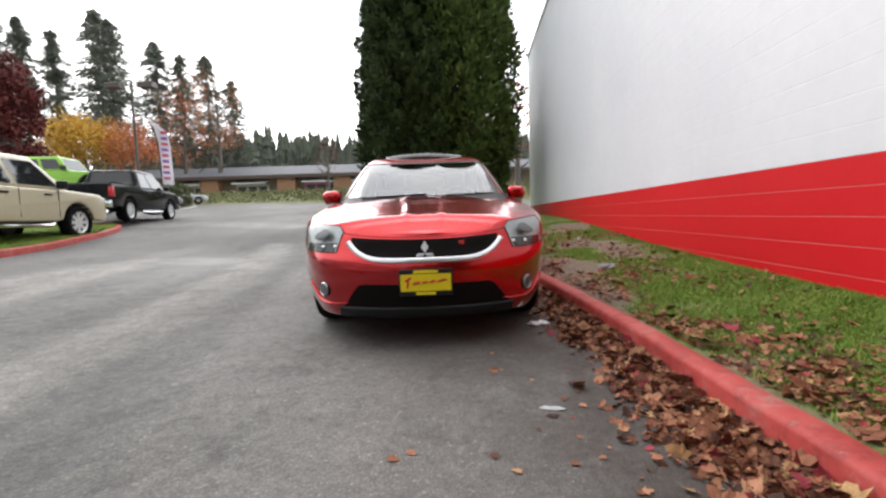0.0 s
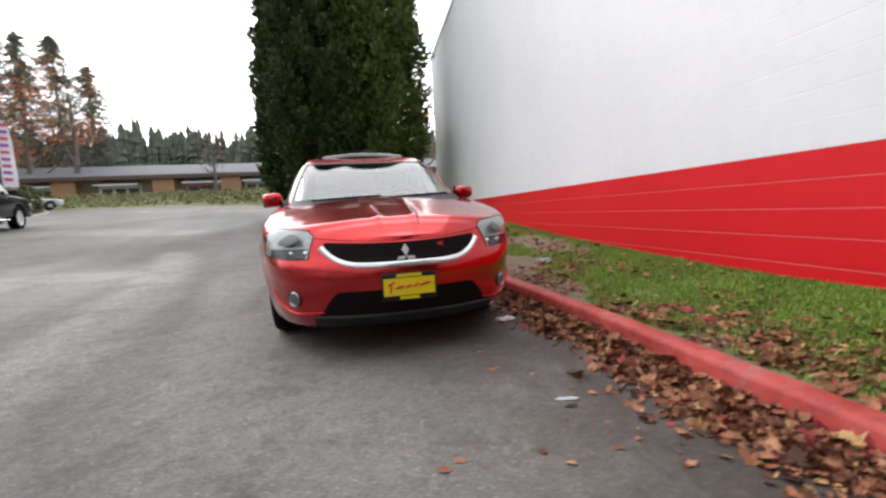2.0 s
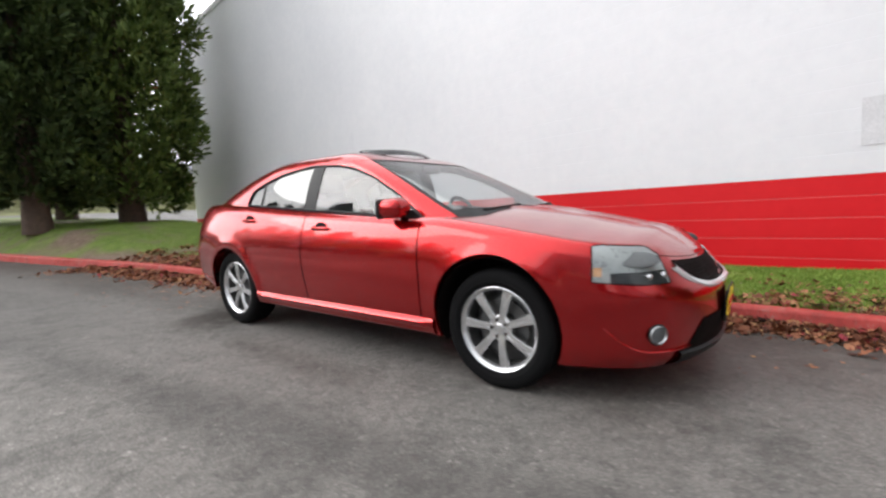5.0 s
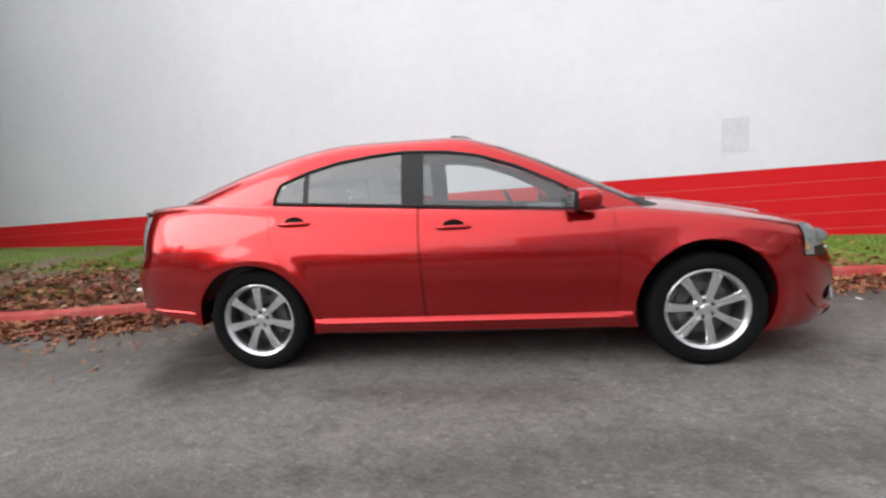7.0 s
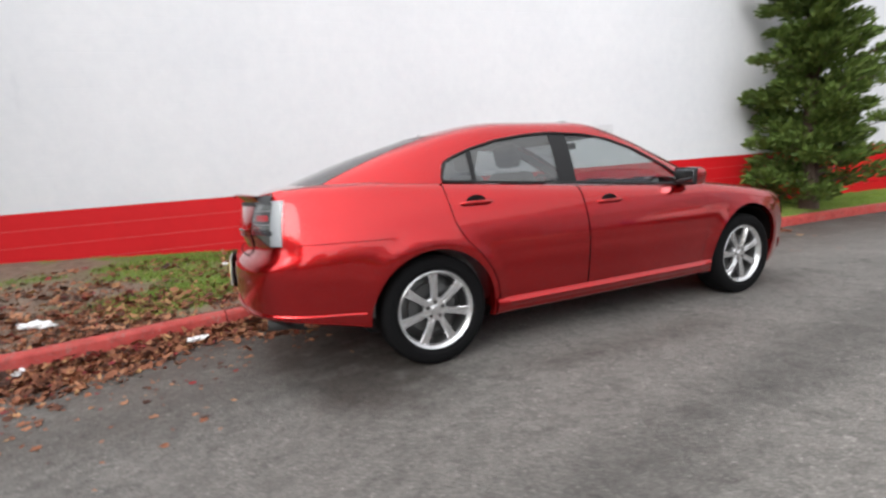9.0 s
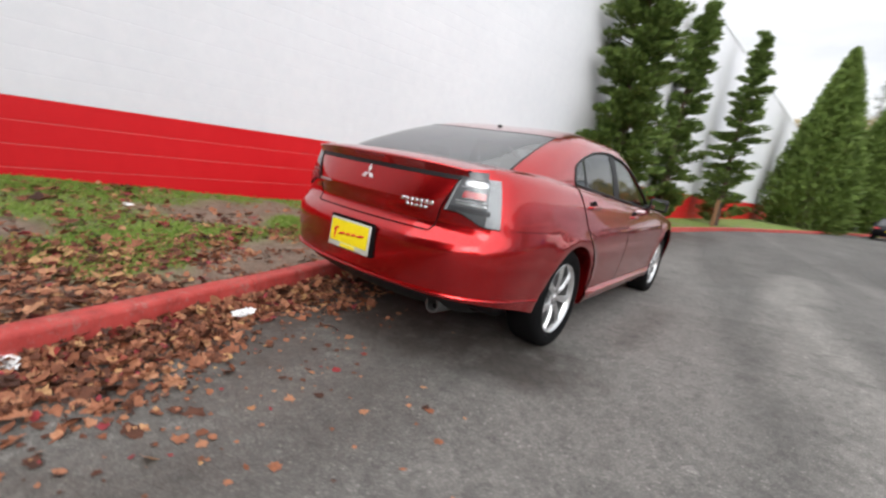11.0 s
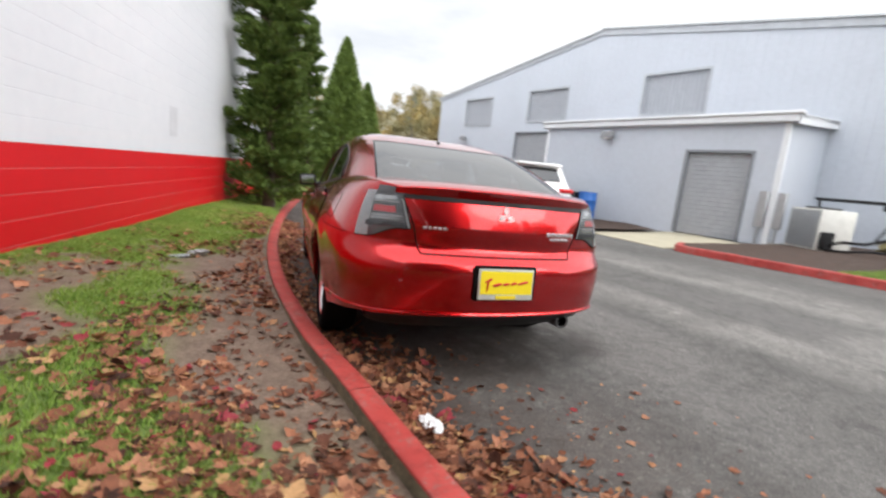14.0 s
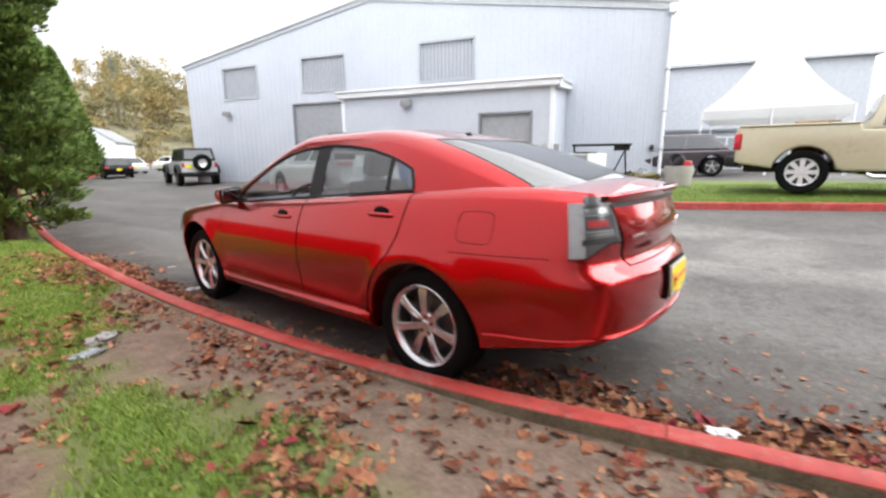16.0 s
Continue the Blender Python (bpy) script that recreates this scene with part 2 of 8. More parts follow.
def catmull(s):
    """Plan point at the way s along the half outline, from the nose to the tail."""
    i = max(0, min(len(PLAN) - 2, int(np.searchsorted(PLAN_S, s, side="right")) - 1))
    t = (s - PLAN_S[i]) / (PLAN_S[i + 1] - PLAN_S[i])
    mirror = lambda p: (-p[0], p[1])
    p0 = PLAN[i - 1] if i else mirror(PLAN[1])
    p1, p2 = PLAN[i], PLAN[i + 1]
    p3 = PLAN[i + 2] if i + 2 < len(PLAN) else mirror(PLAN[-2])
    out = []
    for a, b, c, d in zip(p0, p1, p2, p3):
        out.append(0.5 * (2 * b + (c - a) * t + (2 * a - 5 * b + 4 * c - d) * t * t + (3 * b - a - 3 * c + d) * t ** 3))
    return out


FRONT_OFF = smooth_table([(0.16, -0.11), (0.20, -0.05), (0.25, -0.012), (0.32, 0.0), (0.45, 0.008), (0.53, 0.002), (0.57, -0.012), (0.61, -0.052), (0.66, -0.092), (0.70, -0.125), (0.785, -0.215), (0.83, -0.27)])
SIDE_OFF = smooth_table([(0.16, -0.1), (0.21, -0.074), (0.27, -0.052), (0.36, -0.031), (0.5, -0.007), (0.60, 0.006), (0.68, 0.009), (0.74, 0.005), (0.80, -0.006), (0.88, -0.031), (0.95, -0.058), (1.03, -0.098), (1.12, -0.15)])
REAR_OFF = smooth_table([(0.30, -0.05), (0.39, -0.03), (0.405, -0.006), (0.425, 0.012), (0.44, 0.006), (0.48, 0.012), (0.57, 0.02), (0.66, 0.016), (0.70, 0.004), (0.725, -0.03), (0.75, -0.058), (0.86, -0.06), (0.95, -0.066), (1.0, -0.075), (1.04, -0.085), (1.1, -0.1)])
# height of the upper body edge along the half outline, by plan place
SHOULDER = [(0, 0.705), (0.3, 0.72), (0.55, 0.765), (0.75, 0.79), (0.95, 0.803), (1.15, 0.83), (1.45, 0.878), (1.75, 0.922), (2.0, 0.948), (2.25, 0.945),
            (3.0, 0.99), (3.6, 1.03), (4.2, 1.082), (4.6, 1.106), (4.95, 1.104), (5.2, 1.09), (5.35, 1.076), (5.5, 1.064), (5.9, 1.058), (6.3, 1.058)]


def body_point(s, z, off=0.0):
    """A point of the painted side, nose or tail at height z, on the +x half."""
    x, y = catmull(s)
    xa, ya = catmull(max(0, s - 0.01))
    xb, yb = catmull(min(S_END, s + 0.01))
    n = Vector((yb - ya, -(xb - xa))).normalized()
    if s < 0.02:
        n = Vector((0, -1))
    if s > S_END - 0.02:
        n = Vector((0, 1))
    zs = interp(s, SHOULDER)
    f, r = n.y ** 2 * (n.y < 0), n.y ** 2 * (n.y > 0)
    o = n.x ** 2 * interp(z, SIDE_OFF) + f * interp(z, FRONT_OFF) + r * interp(z, REAR_OFF)
    o -= 0.03 * n.x ** 2 * max(0.0, (z - zs + 0.06) / 0.06) ** 2
    # flared lips round the wheel arches
    for yc in (-1.375, 1.375):
        d = math.hypot(y - yc, z - 0.33)
        o += 0.016 * n.x ** 2 * math.exp(-((d - 0.41) / 0.05) ** 2)
    return Vector((max(0.0, x + (o + off) * n.x), y + (o + off) * n.y, z))


def s_of(y):
    """The way along the outline at which the flank is at y."""
    lo, hi = 1.1, 5.0
    for _ in range(40):
        mid = (lo + hi) / 2
        lo, hi = (mid, hi) if catmull(mid)[1] < y else (lo, mid)
    return lo


def side(y, z, off=0.0, sx=1):
    p = body_point(s_of(y), z, off)
    return Vector((sx * p.x, y, z))


def front(x, z, off=0.0, rear=False):
    """A point of the nose or tail at the given x."""
    lo, hi = (3.3, S_END) if rear else (0.0, 2.0)
    for _ in range(40):
        mid = (lo + hi) / 2
        big = body_point(mid, z, off).x < abs(x)
        if rear:
            lo, hi = (lo, mid) if big else (mid, hi)
        else:
            lo, hi = (mid, hi) if big else (lo, mid)
    p = body_point(lo, z, off)
    return Vector((x, p.y, z))


# cabin: outlines at each height
CAB_W = smooth_table([(0.88, 0.80), (0.95, 0.79), (1.05, 0.766), (1.15, 0.735), (1.25, 0.698), (1.33, 0.662), (1.385, 0.63), (1.42, 0.598), (1.44, 0.565), (1.455, 0.51)])
CAB_F = smooth_table([(0.88, -1.38), (0.98, -1.13), (1.1, -0.87), (1.2, -0.655), (1.3, -0.43), (1.37, -0.25), (1.42, -0.11), (1.455, 0.03)])
CAB_R = smooth_table([(0.9, 2.5), (1.08, 2.15), (1.12, 2.07), (1.15, 2.0), (1.2, 1.87), (1.3, 1.58), (1.38, 1.29), (1.42, 1.11), (1.455, 0.92)])
MID, POW, POW_F = 0.42, 5.5, 8.0


def cab_y(x, z, rear=False, off=0.0):
    w = interp(z, CAB_W) + off
    e = interp(z, CAB_R if rear else CAB_F)
    n = POW if rear else POW_F
    k = (1 - min(1, abs(x) / w) ** n) ** (1 / n)
    return Vector((x, MID + (e - MID) * k + (off if rear else -off), z))


def cab_x(y, z, off=0.0, sx=1):
    w = interp(z, CAB_W)
    a = (interp(z, CAB_R) - MID) if y > MID else (MID - interp(z, CAB_F))
    n = POW if y > MID else POW_F
    return Vector((sx * (w * max(0.0, 1 - min(1, abs(y - MID) / a) ** n) ** (1 / n) + off), y, z))


GLASS_F = [(0.91, -0.86), (0.95, -0.82), (1.01, -0.735), (1.105, -0.59), (1.24, -0.32), (1.32, -0.09), (1.355, 0.1), (1.372, 0.36)]
GLASS_R = [(1.04, 1.245), (1.08, 1.25), (1.19, 1.235), (1.23, 1.16), (1.28, 1.02), (1.33, 0.82), (1.36, 0.6), (1.372, 0.42)]
WIND_X, BACK_X = 0.925, 0.86


def belt(y):
    return 0.93 + (y + 0.84) * 0.068


def lin(a, b, n):
    return [a + (b - a) * i / (n - 1) for i in range(n)]


def build_wheel(parent, sx, y, spin):
    w = part("wheel", lathe([(0.06, -0.1), (0.2, -0.1), (0.21, -0.02), (0.09, 0.02), (0.06, 0.02)], 24), DARK_METAL, parent, "dark hub with brake disc")
    w.matrix_basis = pose(sx * 0.757, y, 0.335) @ Matrix.Rotation(0 if sx > 0 else math.pi, 4, "Z")
    tyre = [(0.232, -0.095), (0.25, -0.108), (0.285, -0.116), (0.315, -0.11), (0.33, -0.09), (0.335, -0.06), (0.335, 0.06), (0.33, 0.09), (0.315, 0.11), (0.288, 0.117), (0.272, 0.1145), (0.268, 0.117), (0.25, 0.11), (0.232, 0.097), (0.228, 0.0), (0.232, -0.095)]
    part("tyre", lathe(tyre, 64), RUBBER, w, "black low-profile tyre")
    barrel = lathe([(0.225, -0.09), (0.205, -0.02), (0.205, 0.045), (0.213, 0.08), (0.219, 0.08), (0.212, -0.09)], 64)
    # shade between the spokes is put into the barrel's dark colour
    part("rim_barrel", barrel, DARK_METAL, w, "inner rim barrel coloured dark for its shade")
    rim = lathe([(0.21, 0.07), (0.2135, 0.083), (0.222, 0.096), (0.234, 0.104), (0.24, 0.1), (0.238, 0.09), (0.222, 0.07)], 72)
    for k in range(7):
        a = 2 * math.pi * k / 7 + spin
        rows = []
        for r, hw, h, dep, g in ((0.03, 0.021, 0.074, 0.03, 0.0), (0.062, 0.021, 0.079, 0.032, 0.001), (0.09, 0.021, 0.085, 0.034, 0.006), (0.13, 0.0225, 0.089, 0.034, 0.009), (0.17, 0.0255, 0.09, 0.03, 0.01), (0.2, 0.029, 0.088, 0.026, 0.009), (0.218, 0.034, 0.086, 0.02, 0.003)):
            rows.append([(h - dep, -hw * 0.8, r), (h - 0.006, -hw, r), (h, -hw + 0.004, r), (h, -hw * 0.32, r), (h - g, -hw * 0.16, r), (h - g, hw * 0.16, r), (h, hw * 0.32, r), (h, hw - 0.004, r), (h - 0.006, hw, r), (h - dep, hw * 0.8, r)])
        join_into(rim, from_grid(rows, close_u=True), Matrix.Rotation(a, 4, "X"))
    join_into(rim, lathe([(0.0, 0.084), (0.024, 0.084), (0.028, 0.081), (0.03, 0.075), (0.066, 0.075), (0.074, 0.068), (0.076, 0.03), (0.0, 0.02)], 40))
    part("rim", rim, ALLOY, w, "silver seven-spoke alloy rim", smooth=30)
    for k in range(5):
        a = 2 * math.pi * k / 5 + spin
        nut = lathe([(0.0, 0.0775), (0.0095, 0.0775), (0.0115, 0.0755), (0.0115, 0.07)], 8)
        nut.transform(Matrix.Translation((0, 0.049 * math.sin(a), 0.049 * math.cos(a))))
        part("wheel_nut", nut, SEAM, w)
    disc = lathe([(0.07, 0.0), (0.155, 0.0), (0.155, 0.02), (0.07, 0.02)], 40)
    part("brake_disc", disc, DARK_METAL, w)
    return w


def build_sedan():
    car = thing("sedan", pose(0, 0, 0, 1.0, 0, 0), "glossy pearl red four-door sedan parked by a red kerb", "car")
    # painted lower body: flanks, nose and tail, bonnet and boot deck
    ss = sorted(set([round(v, 4) for v in list(np.linspace(0, 1.2, 34)) + list(np.linspace(1.2, 5.0, 66)) + list(np.linspace(5.0, S_END, 34))]))
    nz = 26
    half = []
    for s in ss:
        zs, zb = interp(s, SHOULDER), interp(s, [(0, 0.19), (1.3, 0.19), (1.7, 0.24), (4.2, 0.24), (4.5, 0.27), (4.75, 0.325), (4.95, 0.365), (5.2, 0.4), (5.7, 0.41), (6.3, 0.405)])
        half.append([body_point(s, zb + (zs - zb) * (j / (nz - 1)) ** 0.95) for j in range(nz)])
    bm = bmesh.new()
    V = {}
    for i, col in enumerate(half):
        for j, p in enumerate(col):
            for sx in (1, -1):
                if abs(p.x) < 1e-4:
                    if sx == 1:
                        V[i, j, 1] = V[i, j, -1] = bm.verts.new((0, p.y, p.z))
                else:
                    V[i, j, sx] = bm.verts.new((sx * p.x, p.y, p.z))
    quad = lambda q: bm.faces.new(list(dict.fromkeys(q))) if len(dict.fromkeys(q)) > 2 else None
    for sx in (1, -1):
        for i in range(len(ss) - 1):
            for j in range(nz - 1):
                quad([V[i, j, sx], V[i + 1, j, sx], V[i + 1, j + 1, sx], V[i, j + 1, sx]])
    K = 64
    crown = [(-2.3, 0.0), (-2.2, 0.012), (-2.0, 0.05), (-1.7, 0.062), (-1.3, 0.068), (-1.0, 0.05), (1.7, 0.03), (1.95, 0.025), (2.15, 0.02), (2.36, 0.0)]
    hole = (-1.02, 1.72)
    top = []
    for i in range(len(ss)):
        p = half[i][-1]
        row = [V[i, nz - 1, 1]]
        for k in range(1, K):
            x = p.x * (1 - 2 * k / K)
            u = abs(x) / max(p.x, 1e-6)
            z = p.z + interp(p.y, crown) * (1 - u ** 2.2)
            if p.y < -1.0:
                ridge = 0.17 + (p.y + 1.05) * 0.055
                z += 0.016 * math.exp(-((abs(x) - ridge) / 0.02) ** 2) * smoothstep(-2.25, -1.9, p.y)
            row.append(bm.verts.new((x, p.y, z)) if p.x > 1e-3 else V[i, nz - 1, 1])
        row.append(V[i, nz - 1, -1])
        top.append(row)
    for i in range(len(ss) - 1):
        ya, yb = half[i][-1].y, half[i + 1][-1].y
        for k in range(K):
            if hole[0] < ya and yb < hole[1] and 5 <= k < K - 5:
                continue
            quad([top[i][k], top[i + 1][k], top[i + 1][k + 1], top[i][k + 1]])
        quad([V[i, 0, 1], V[i, 0, -1], V[i + 1, 0, -1], V[i + 1, 0, 1]])
    bmesh.ops.remove_doubles(bm, verts=bm.verts, dist=1e-5)
    bmesh.ops.recalc_face_normals(bm, faces=bm.faces)
    body = part("body", bm, PAINT, car, "pearl red painted body", smooth=38)
    # wheel arches are cut out of the flanks
    cut = bmesh.new()
    for sx in (1, -1):
        for y in (-1.362, 1.375):
            c = bmesh.new()
            bmesh.ops.create_cone(c, cap_ends=True, segments=64, radius1=0.388, radius2=0.388, depth=0.6)
            join_into(cut, c, pose(sx * 0.84, y, 0.345, 0, 90, 0))
    cme = bpy.data.meshes.new("cut")
    cut.to_mesh(cme)
    cutter = new("cutter", cme)
    mod = body.modifiers.new("arches", "BOOLEAN")
    mod.object, mod.operation, mod.solver = cutter, "DIFFERENCE", "FAST"
    bpy.context.view_layer.update()
    done = bpy.data.meshes.new_from_object(body.evaluated_get(bpy.context.evaluated_depsgraph_get()))
    body.modifiers.clear()
    body.data = done
    done.materials.clear()
    done.materials.append(PAINT)
    done.polygons.foreach_set("use_smooth", [True] * len(done.polygons))
    done.set_sharp_from_angle(angle=radians(38))
    bpy.data.objects.remove(cutter)
    for sx in (1, -1):
        for y in (-1.362, 1.375):
            rows = []
            for a in (lin(-0.35, math.pi + 0.3, 30) if y < 0 else lin(0.05, math.pi + 0.35, 30)):
                ya, za = y + 0.386 * math.cos(a), 0.345 + 0.386 * math.sin(a)
                edge = side(ya, za).x - 0.022 if za > 0.26 else 0.82
                rows.append([(sx * x, y + r * math.cos(a), 0.345 + r * math.sin(a)) for x, r in ((edge, 0.386), (0.62, 0.384), (0.56, 0.3), (0.56, 0.05))])
            part("wheel_arch_liner", from_grid(rows), SEAM, car)
    # cabin shell
    zs = lin(0.93, 1.372, 22)
    for sx in (1, -1):
        rows = []
        for z in zs:
            yw = cab_y(WIND_X * interp(z, CAB_W), z).y
            rows.append([cab_x(y, z, 0, sx) for y in lin(yw, interp(z, GLASS_F), 7)])
        part("front_pillar", from_grid(rows, thick=0.02), PAINT, car)
        rows = []
        for z in lin(1.0, 1.372, 20):
            yb = cab_y(BACK_X * interp(z, CAB_W), z, True).y
            y0 = interp(z, GLASS_R)
            rows.append([cab_x(y, z, 0, sx) for y in lin(y0, yb, 12)])
        part("rear_pillar", from_grid(rows, thick=0.02), PAINT, car)
        for za, ends in ((0.95, lambda z: (cab_y(WIND_X * interp(z, CAB_W), z).y + 0.03, interp(z, GLASS_F) + 0.01)), (1.02, lambda z: (interp(z, GLASS_R) - 0.01, cab_y(BACK_X * interp(z, CAB_W), z, True).y - 0.03))):
            part("pillar_lining", from_grid([[cab_x(y, z, -0.03, sx) for y in lin(*ends(z), 7)] for z in lin(za, 1.36, 14)]), CLOTH, car)
        part("door_lining", from_grid([[Vector((sx * (side(y, z).x - 0.05), y, z)) for y in lin(-0.8, 1.2, 24)] for z in lin(0.76, 0.93, 5)]), CLOTH, car)
    rows = []
    angs = [i / 128 for i in range(128)]

    def ring(z):
        pts = []
        w, f, r = interp(z, CAB_W), interp(z, CAB_F), interp(z, CAB_R)
        for q in angs:
            a = 2 * math.pi * q
            c, s = math.cos(a), math.sin(a)
            n = POW_F if c > 0 else POW
            x = w * abs(s) ** (2 / n) * (1 if s >= 0 else -1)
            y = MID + (f - MID if c > 0 else r - MID) * abs(c) ** (2 / n)
            pts.append((x, y, z))
        return pts
    for z in (1.372, 1.39, 1.405, 1.42, 1.432, 1.441, 1.449, 1.455):
        rows.append(ring(z))
    last = rows[-1]
    for k, dz in ((0.93, 0.004), (0.86, 0.007), (0.7, 0.012), (0.5, 0.017), (0.25, 0.02), (0.02, 0.021)):
        rows.append([(x * k, 0.46 + (y - 0.46) * k, 1.455 + dz) for x, y, _ in last])
    part("headlining", from_grid([[(x * k, 0.46 + (y - 0.46) * k, z) for x, y, _ in ring(1.372)] for k, z in ((0.96, 1.362), (0.9, 1.385), (0.75, 1.41), (0.4, 1.425), (0.02, 1.43))], close_u=True), CLOTH, car, "grey headlining")
    # the roof skin starts above the windscreen and the rear window
    part("roof", from_grid(rows, close_u=True), PAINT, car, "pearl red roof")
    # glass
    part("windscreen", outward(from_grid([[cab_y(u * WIND_X * interp(z, CAB_W), z, off=-0.004) for u in lin(-1, 1, 25)] for z in lin(0.965, 1.376, 16)])), FRONT_GLASS, car, "clear windscreen reflecting the sky")
    part("rear_window", outward(from_grid([[cab_y(u * BACK_X * interp(z, CAB_W), z, True, -0.004) for u in lin(-1, 1, 25)] for z in lin(1.07, 1.376, 14)])), REAR_GLASS, car, "dark tinted rear window")
    for z0, z1, edge, rear in ((0.965, 0.995, WIND_X, False), (1.355, 1.376, WIND_X, False), (1.366, 1.376, BACK_X, True)):
        part("glass_border", from_grid([[cab_y(u * edge * interp(z, CAB_W), z, rear, -0.001) for u in lin(-1, 1, 25)] for z in (z0, z1)]), BLACK, car)
    for sx in (1, -1):
        for edge, rear, z0 in ((WIND_X, False, 0.965), (BACK_X, True, 1.09)):
            part("glass_border", from_grid([[cab_y(sx * u * interp(z, CAB_W), z, rear, -0.001) for u in (edge - (0.012 if rear else 0.025), edge)] for z in lin(z0, 1.376, 14)]), BLACK, car)
    y_front = [(b, a) for a, b in GLASS_F]
    y_rear = [(b, a) for a, b in GLASS_R][::-1]

    def top_z(y):
        return interp(y, y_front) if y < 0.39 else interp(y, y_rear)
    for sx in (1, -1):
        def pane(name, ya, yb, mat, parent, n=14, lift=0.0, label=""):
            rows = []
            for y in lin(ya, yb, n):
                lo, hi = belt(y) + 0.018, max(top_z(y) - 0.012, belt(y) + 0.02)
                rows.append([cab_x(y, z, -0.008 + lift, sx) for z in lin(lo, hi, 10)])
            return part(name, outward(from_grid(rows)), mat, parent, label)

        def door(name, edge, label):
            """A door skin lifted just off the body, with a dark joint round it."""
            n = 44
            loop_top = [(y, belt(y) - 0.004) for y in lin(edge[0][0], edge[1][0], n)]
            rows = []
            for t in lin(0, 1, 32):
                row = []
                for u, (yt, zt) in enumerate(loop_top):
                    f = u / (n - 1)
                    z = zt + (0.338 - zt) * t
                    ya = interp(-z, [(-p[1], p[0]) for p in edge[2]])
                    yb = interp(-z, [(-p[1], p[0]) for p in edge[3]])
                    row.append(side(ya + (yb - ya) * f, z, 0.0045, sx))
                rows.append(row)
            d = part(name, from_grid(rows), PAINT, car, label)
            border = [r[0] for r in rows] + rows[-1][1:] + [r[-1] for r in rows[::-1]][1:]
            part("seam", tube([p - Vector((sx * 0.001, 0, 0)) for p in border], 0.0016, 6), SEAM, d)
            return d
        fl, rl = [(0.98, -0.835), (0.9, -0.86), (0.6, -0.87), (0.338, -0.85)], [(1.02, 0.285), (0.338, 0.262)]
        fd = door("front_door", ((-0.84, 0), (0.28, 0), [(y, z) for z, y in fl], [(y, z) for z, y in rl]), "pearl red front door")
        arch = [(1.09, 1.262), (1.0, 1.255), (0.85, 1.235), (0.74, 1.18), (0.66, 1.10), (0.55, 1.02), (0.45, 0.975), (0.338, 0.955)]
        rd = door("rear_door", ((0.292, 0), (1.26, 0), [(0.294, 1.02), (0.272, 0.338)], [(y, z) for z, y in arch]), "pearl red rear door")
        clear = FRONT_SIDE_GLASS if sx < 0 else OPEN_GLASS
        pane("window", -0.80, 0.262, clear, fd, label="lightly tinted side window")
        pane("window", 0.40, 1.02, SIDE_GLASS, rd, label="dark tinted side window")
        pane("quarter_window", 1.045, 1.225, SIDE_GLASS, rd, 8)
        pane("door_pillar", 0.258, 0.402, BLACK, fd, 8, 0.004, "black centre pillar trim")
        pane("window_bar", 1.015, 1.048, BLACK, rd, 4, 0.003)
        # black surround of the side windows
        ys = lin(-0.845, 1.245, 60)
        path = [cab_x(y, belt(y) + 0.012, 0.0, sx) for y in ys] + [cab_x(y, max(top_z(y), belt(y) + 0.02) - 0.006, 0.0, sx) for y in ys[::-1]]
        part("window_trim", tube(path + path[:1], 0.009, 6), BLACK, car, "black window surround")
        # handles
        for d, y, z in ((fd, 0.07, 0.882), (rd, 1.075, 0.945)):
            cup = bmesh.new()
            bmesh.ops.create_uvsphere(cup, u_segments=20, v_segments=10, radius=1)
            c = side(y, z, 0, sx)
            cup.transform(Matrix.Translation(c - Vector((sx * 0.002, 0, 0))) @ Matrix.Translation((0, 0, 0.01)) @ Matrix.Diagonal((0.01, 0.066, 0.04, 1)))
            part("handle_cup", cup, SEAM, d)
            bar = [side(y + u, z + 0.002 + 0.003 * math.cos(u * 14), 0.02 - 0.017 * abs(u / 0.108) ** 4, sx) for u in lin(-0.108, 0.108, 13)]
            bt = tube(bar, [0.006] + [0.0125] * 11 + [0.006], 10)
            part("handle", bt, PAINT, d, "body-coloured door handle")
        # sill skirt
        prof = [(0.345, 0.0), (0.335, 0.018), (0.318, 0.034), (0.292, 0.032), (0.278, 0.018), (0.262, 0.022), (0.245, 0.014), (0.232, -0.02)]
        rows = []
        for y in lin(-0.95, 0.975, 40):
            k = smoothstep(-0.956, -0.87, y) * (1 - smoothstep(0.9, 0.98, y))
            rows.append([side(y, z, 0.003 + o * (0.35 + 0.65 * k), sx) for z, o in prof])
        part("side_skirt", from_grid(rows), PAINT, car, "sculpted red side skirt")
        # mirror
        mi = part("door_mirror", solid_box((-0.085, -0.11, -0.06), (0.085, 0.058, 0.06), 0.05, 5), PAINT, fd, "body-coloured door mirror")
        mi.matrix_basis = pose(sx * 0.9, -0.665, 1.012, 0, sx * 4, -sx * 6)
        part("mirror_bezel", solid_box((-0.086, 0.028, -0.061), (0.086, 0.0592, 0.061), 0.02, 3), BLACK, mi, "black mirror bezel")
        g = part("mirror_glass", solid_box((-0.068, 0.057, -0.043), (0.068, 0.0615, 0.043), 0.0015, 1), plain("mirror_tint", (0.42, 0.43, 0.45), 0.04, 1.0), mi, "mirror glass")
        foot = part("mirror_foot", outline_prism([(-0.86, 0.925), (-0.66, 0.938), (-0.68, 0.99), (-0.76, 1.0)], sx * 0.75, sx * 0.805, 0.008), BLACK, fd, "black mirror base")
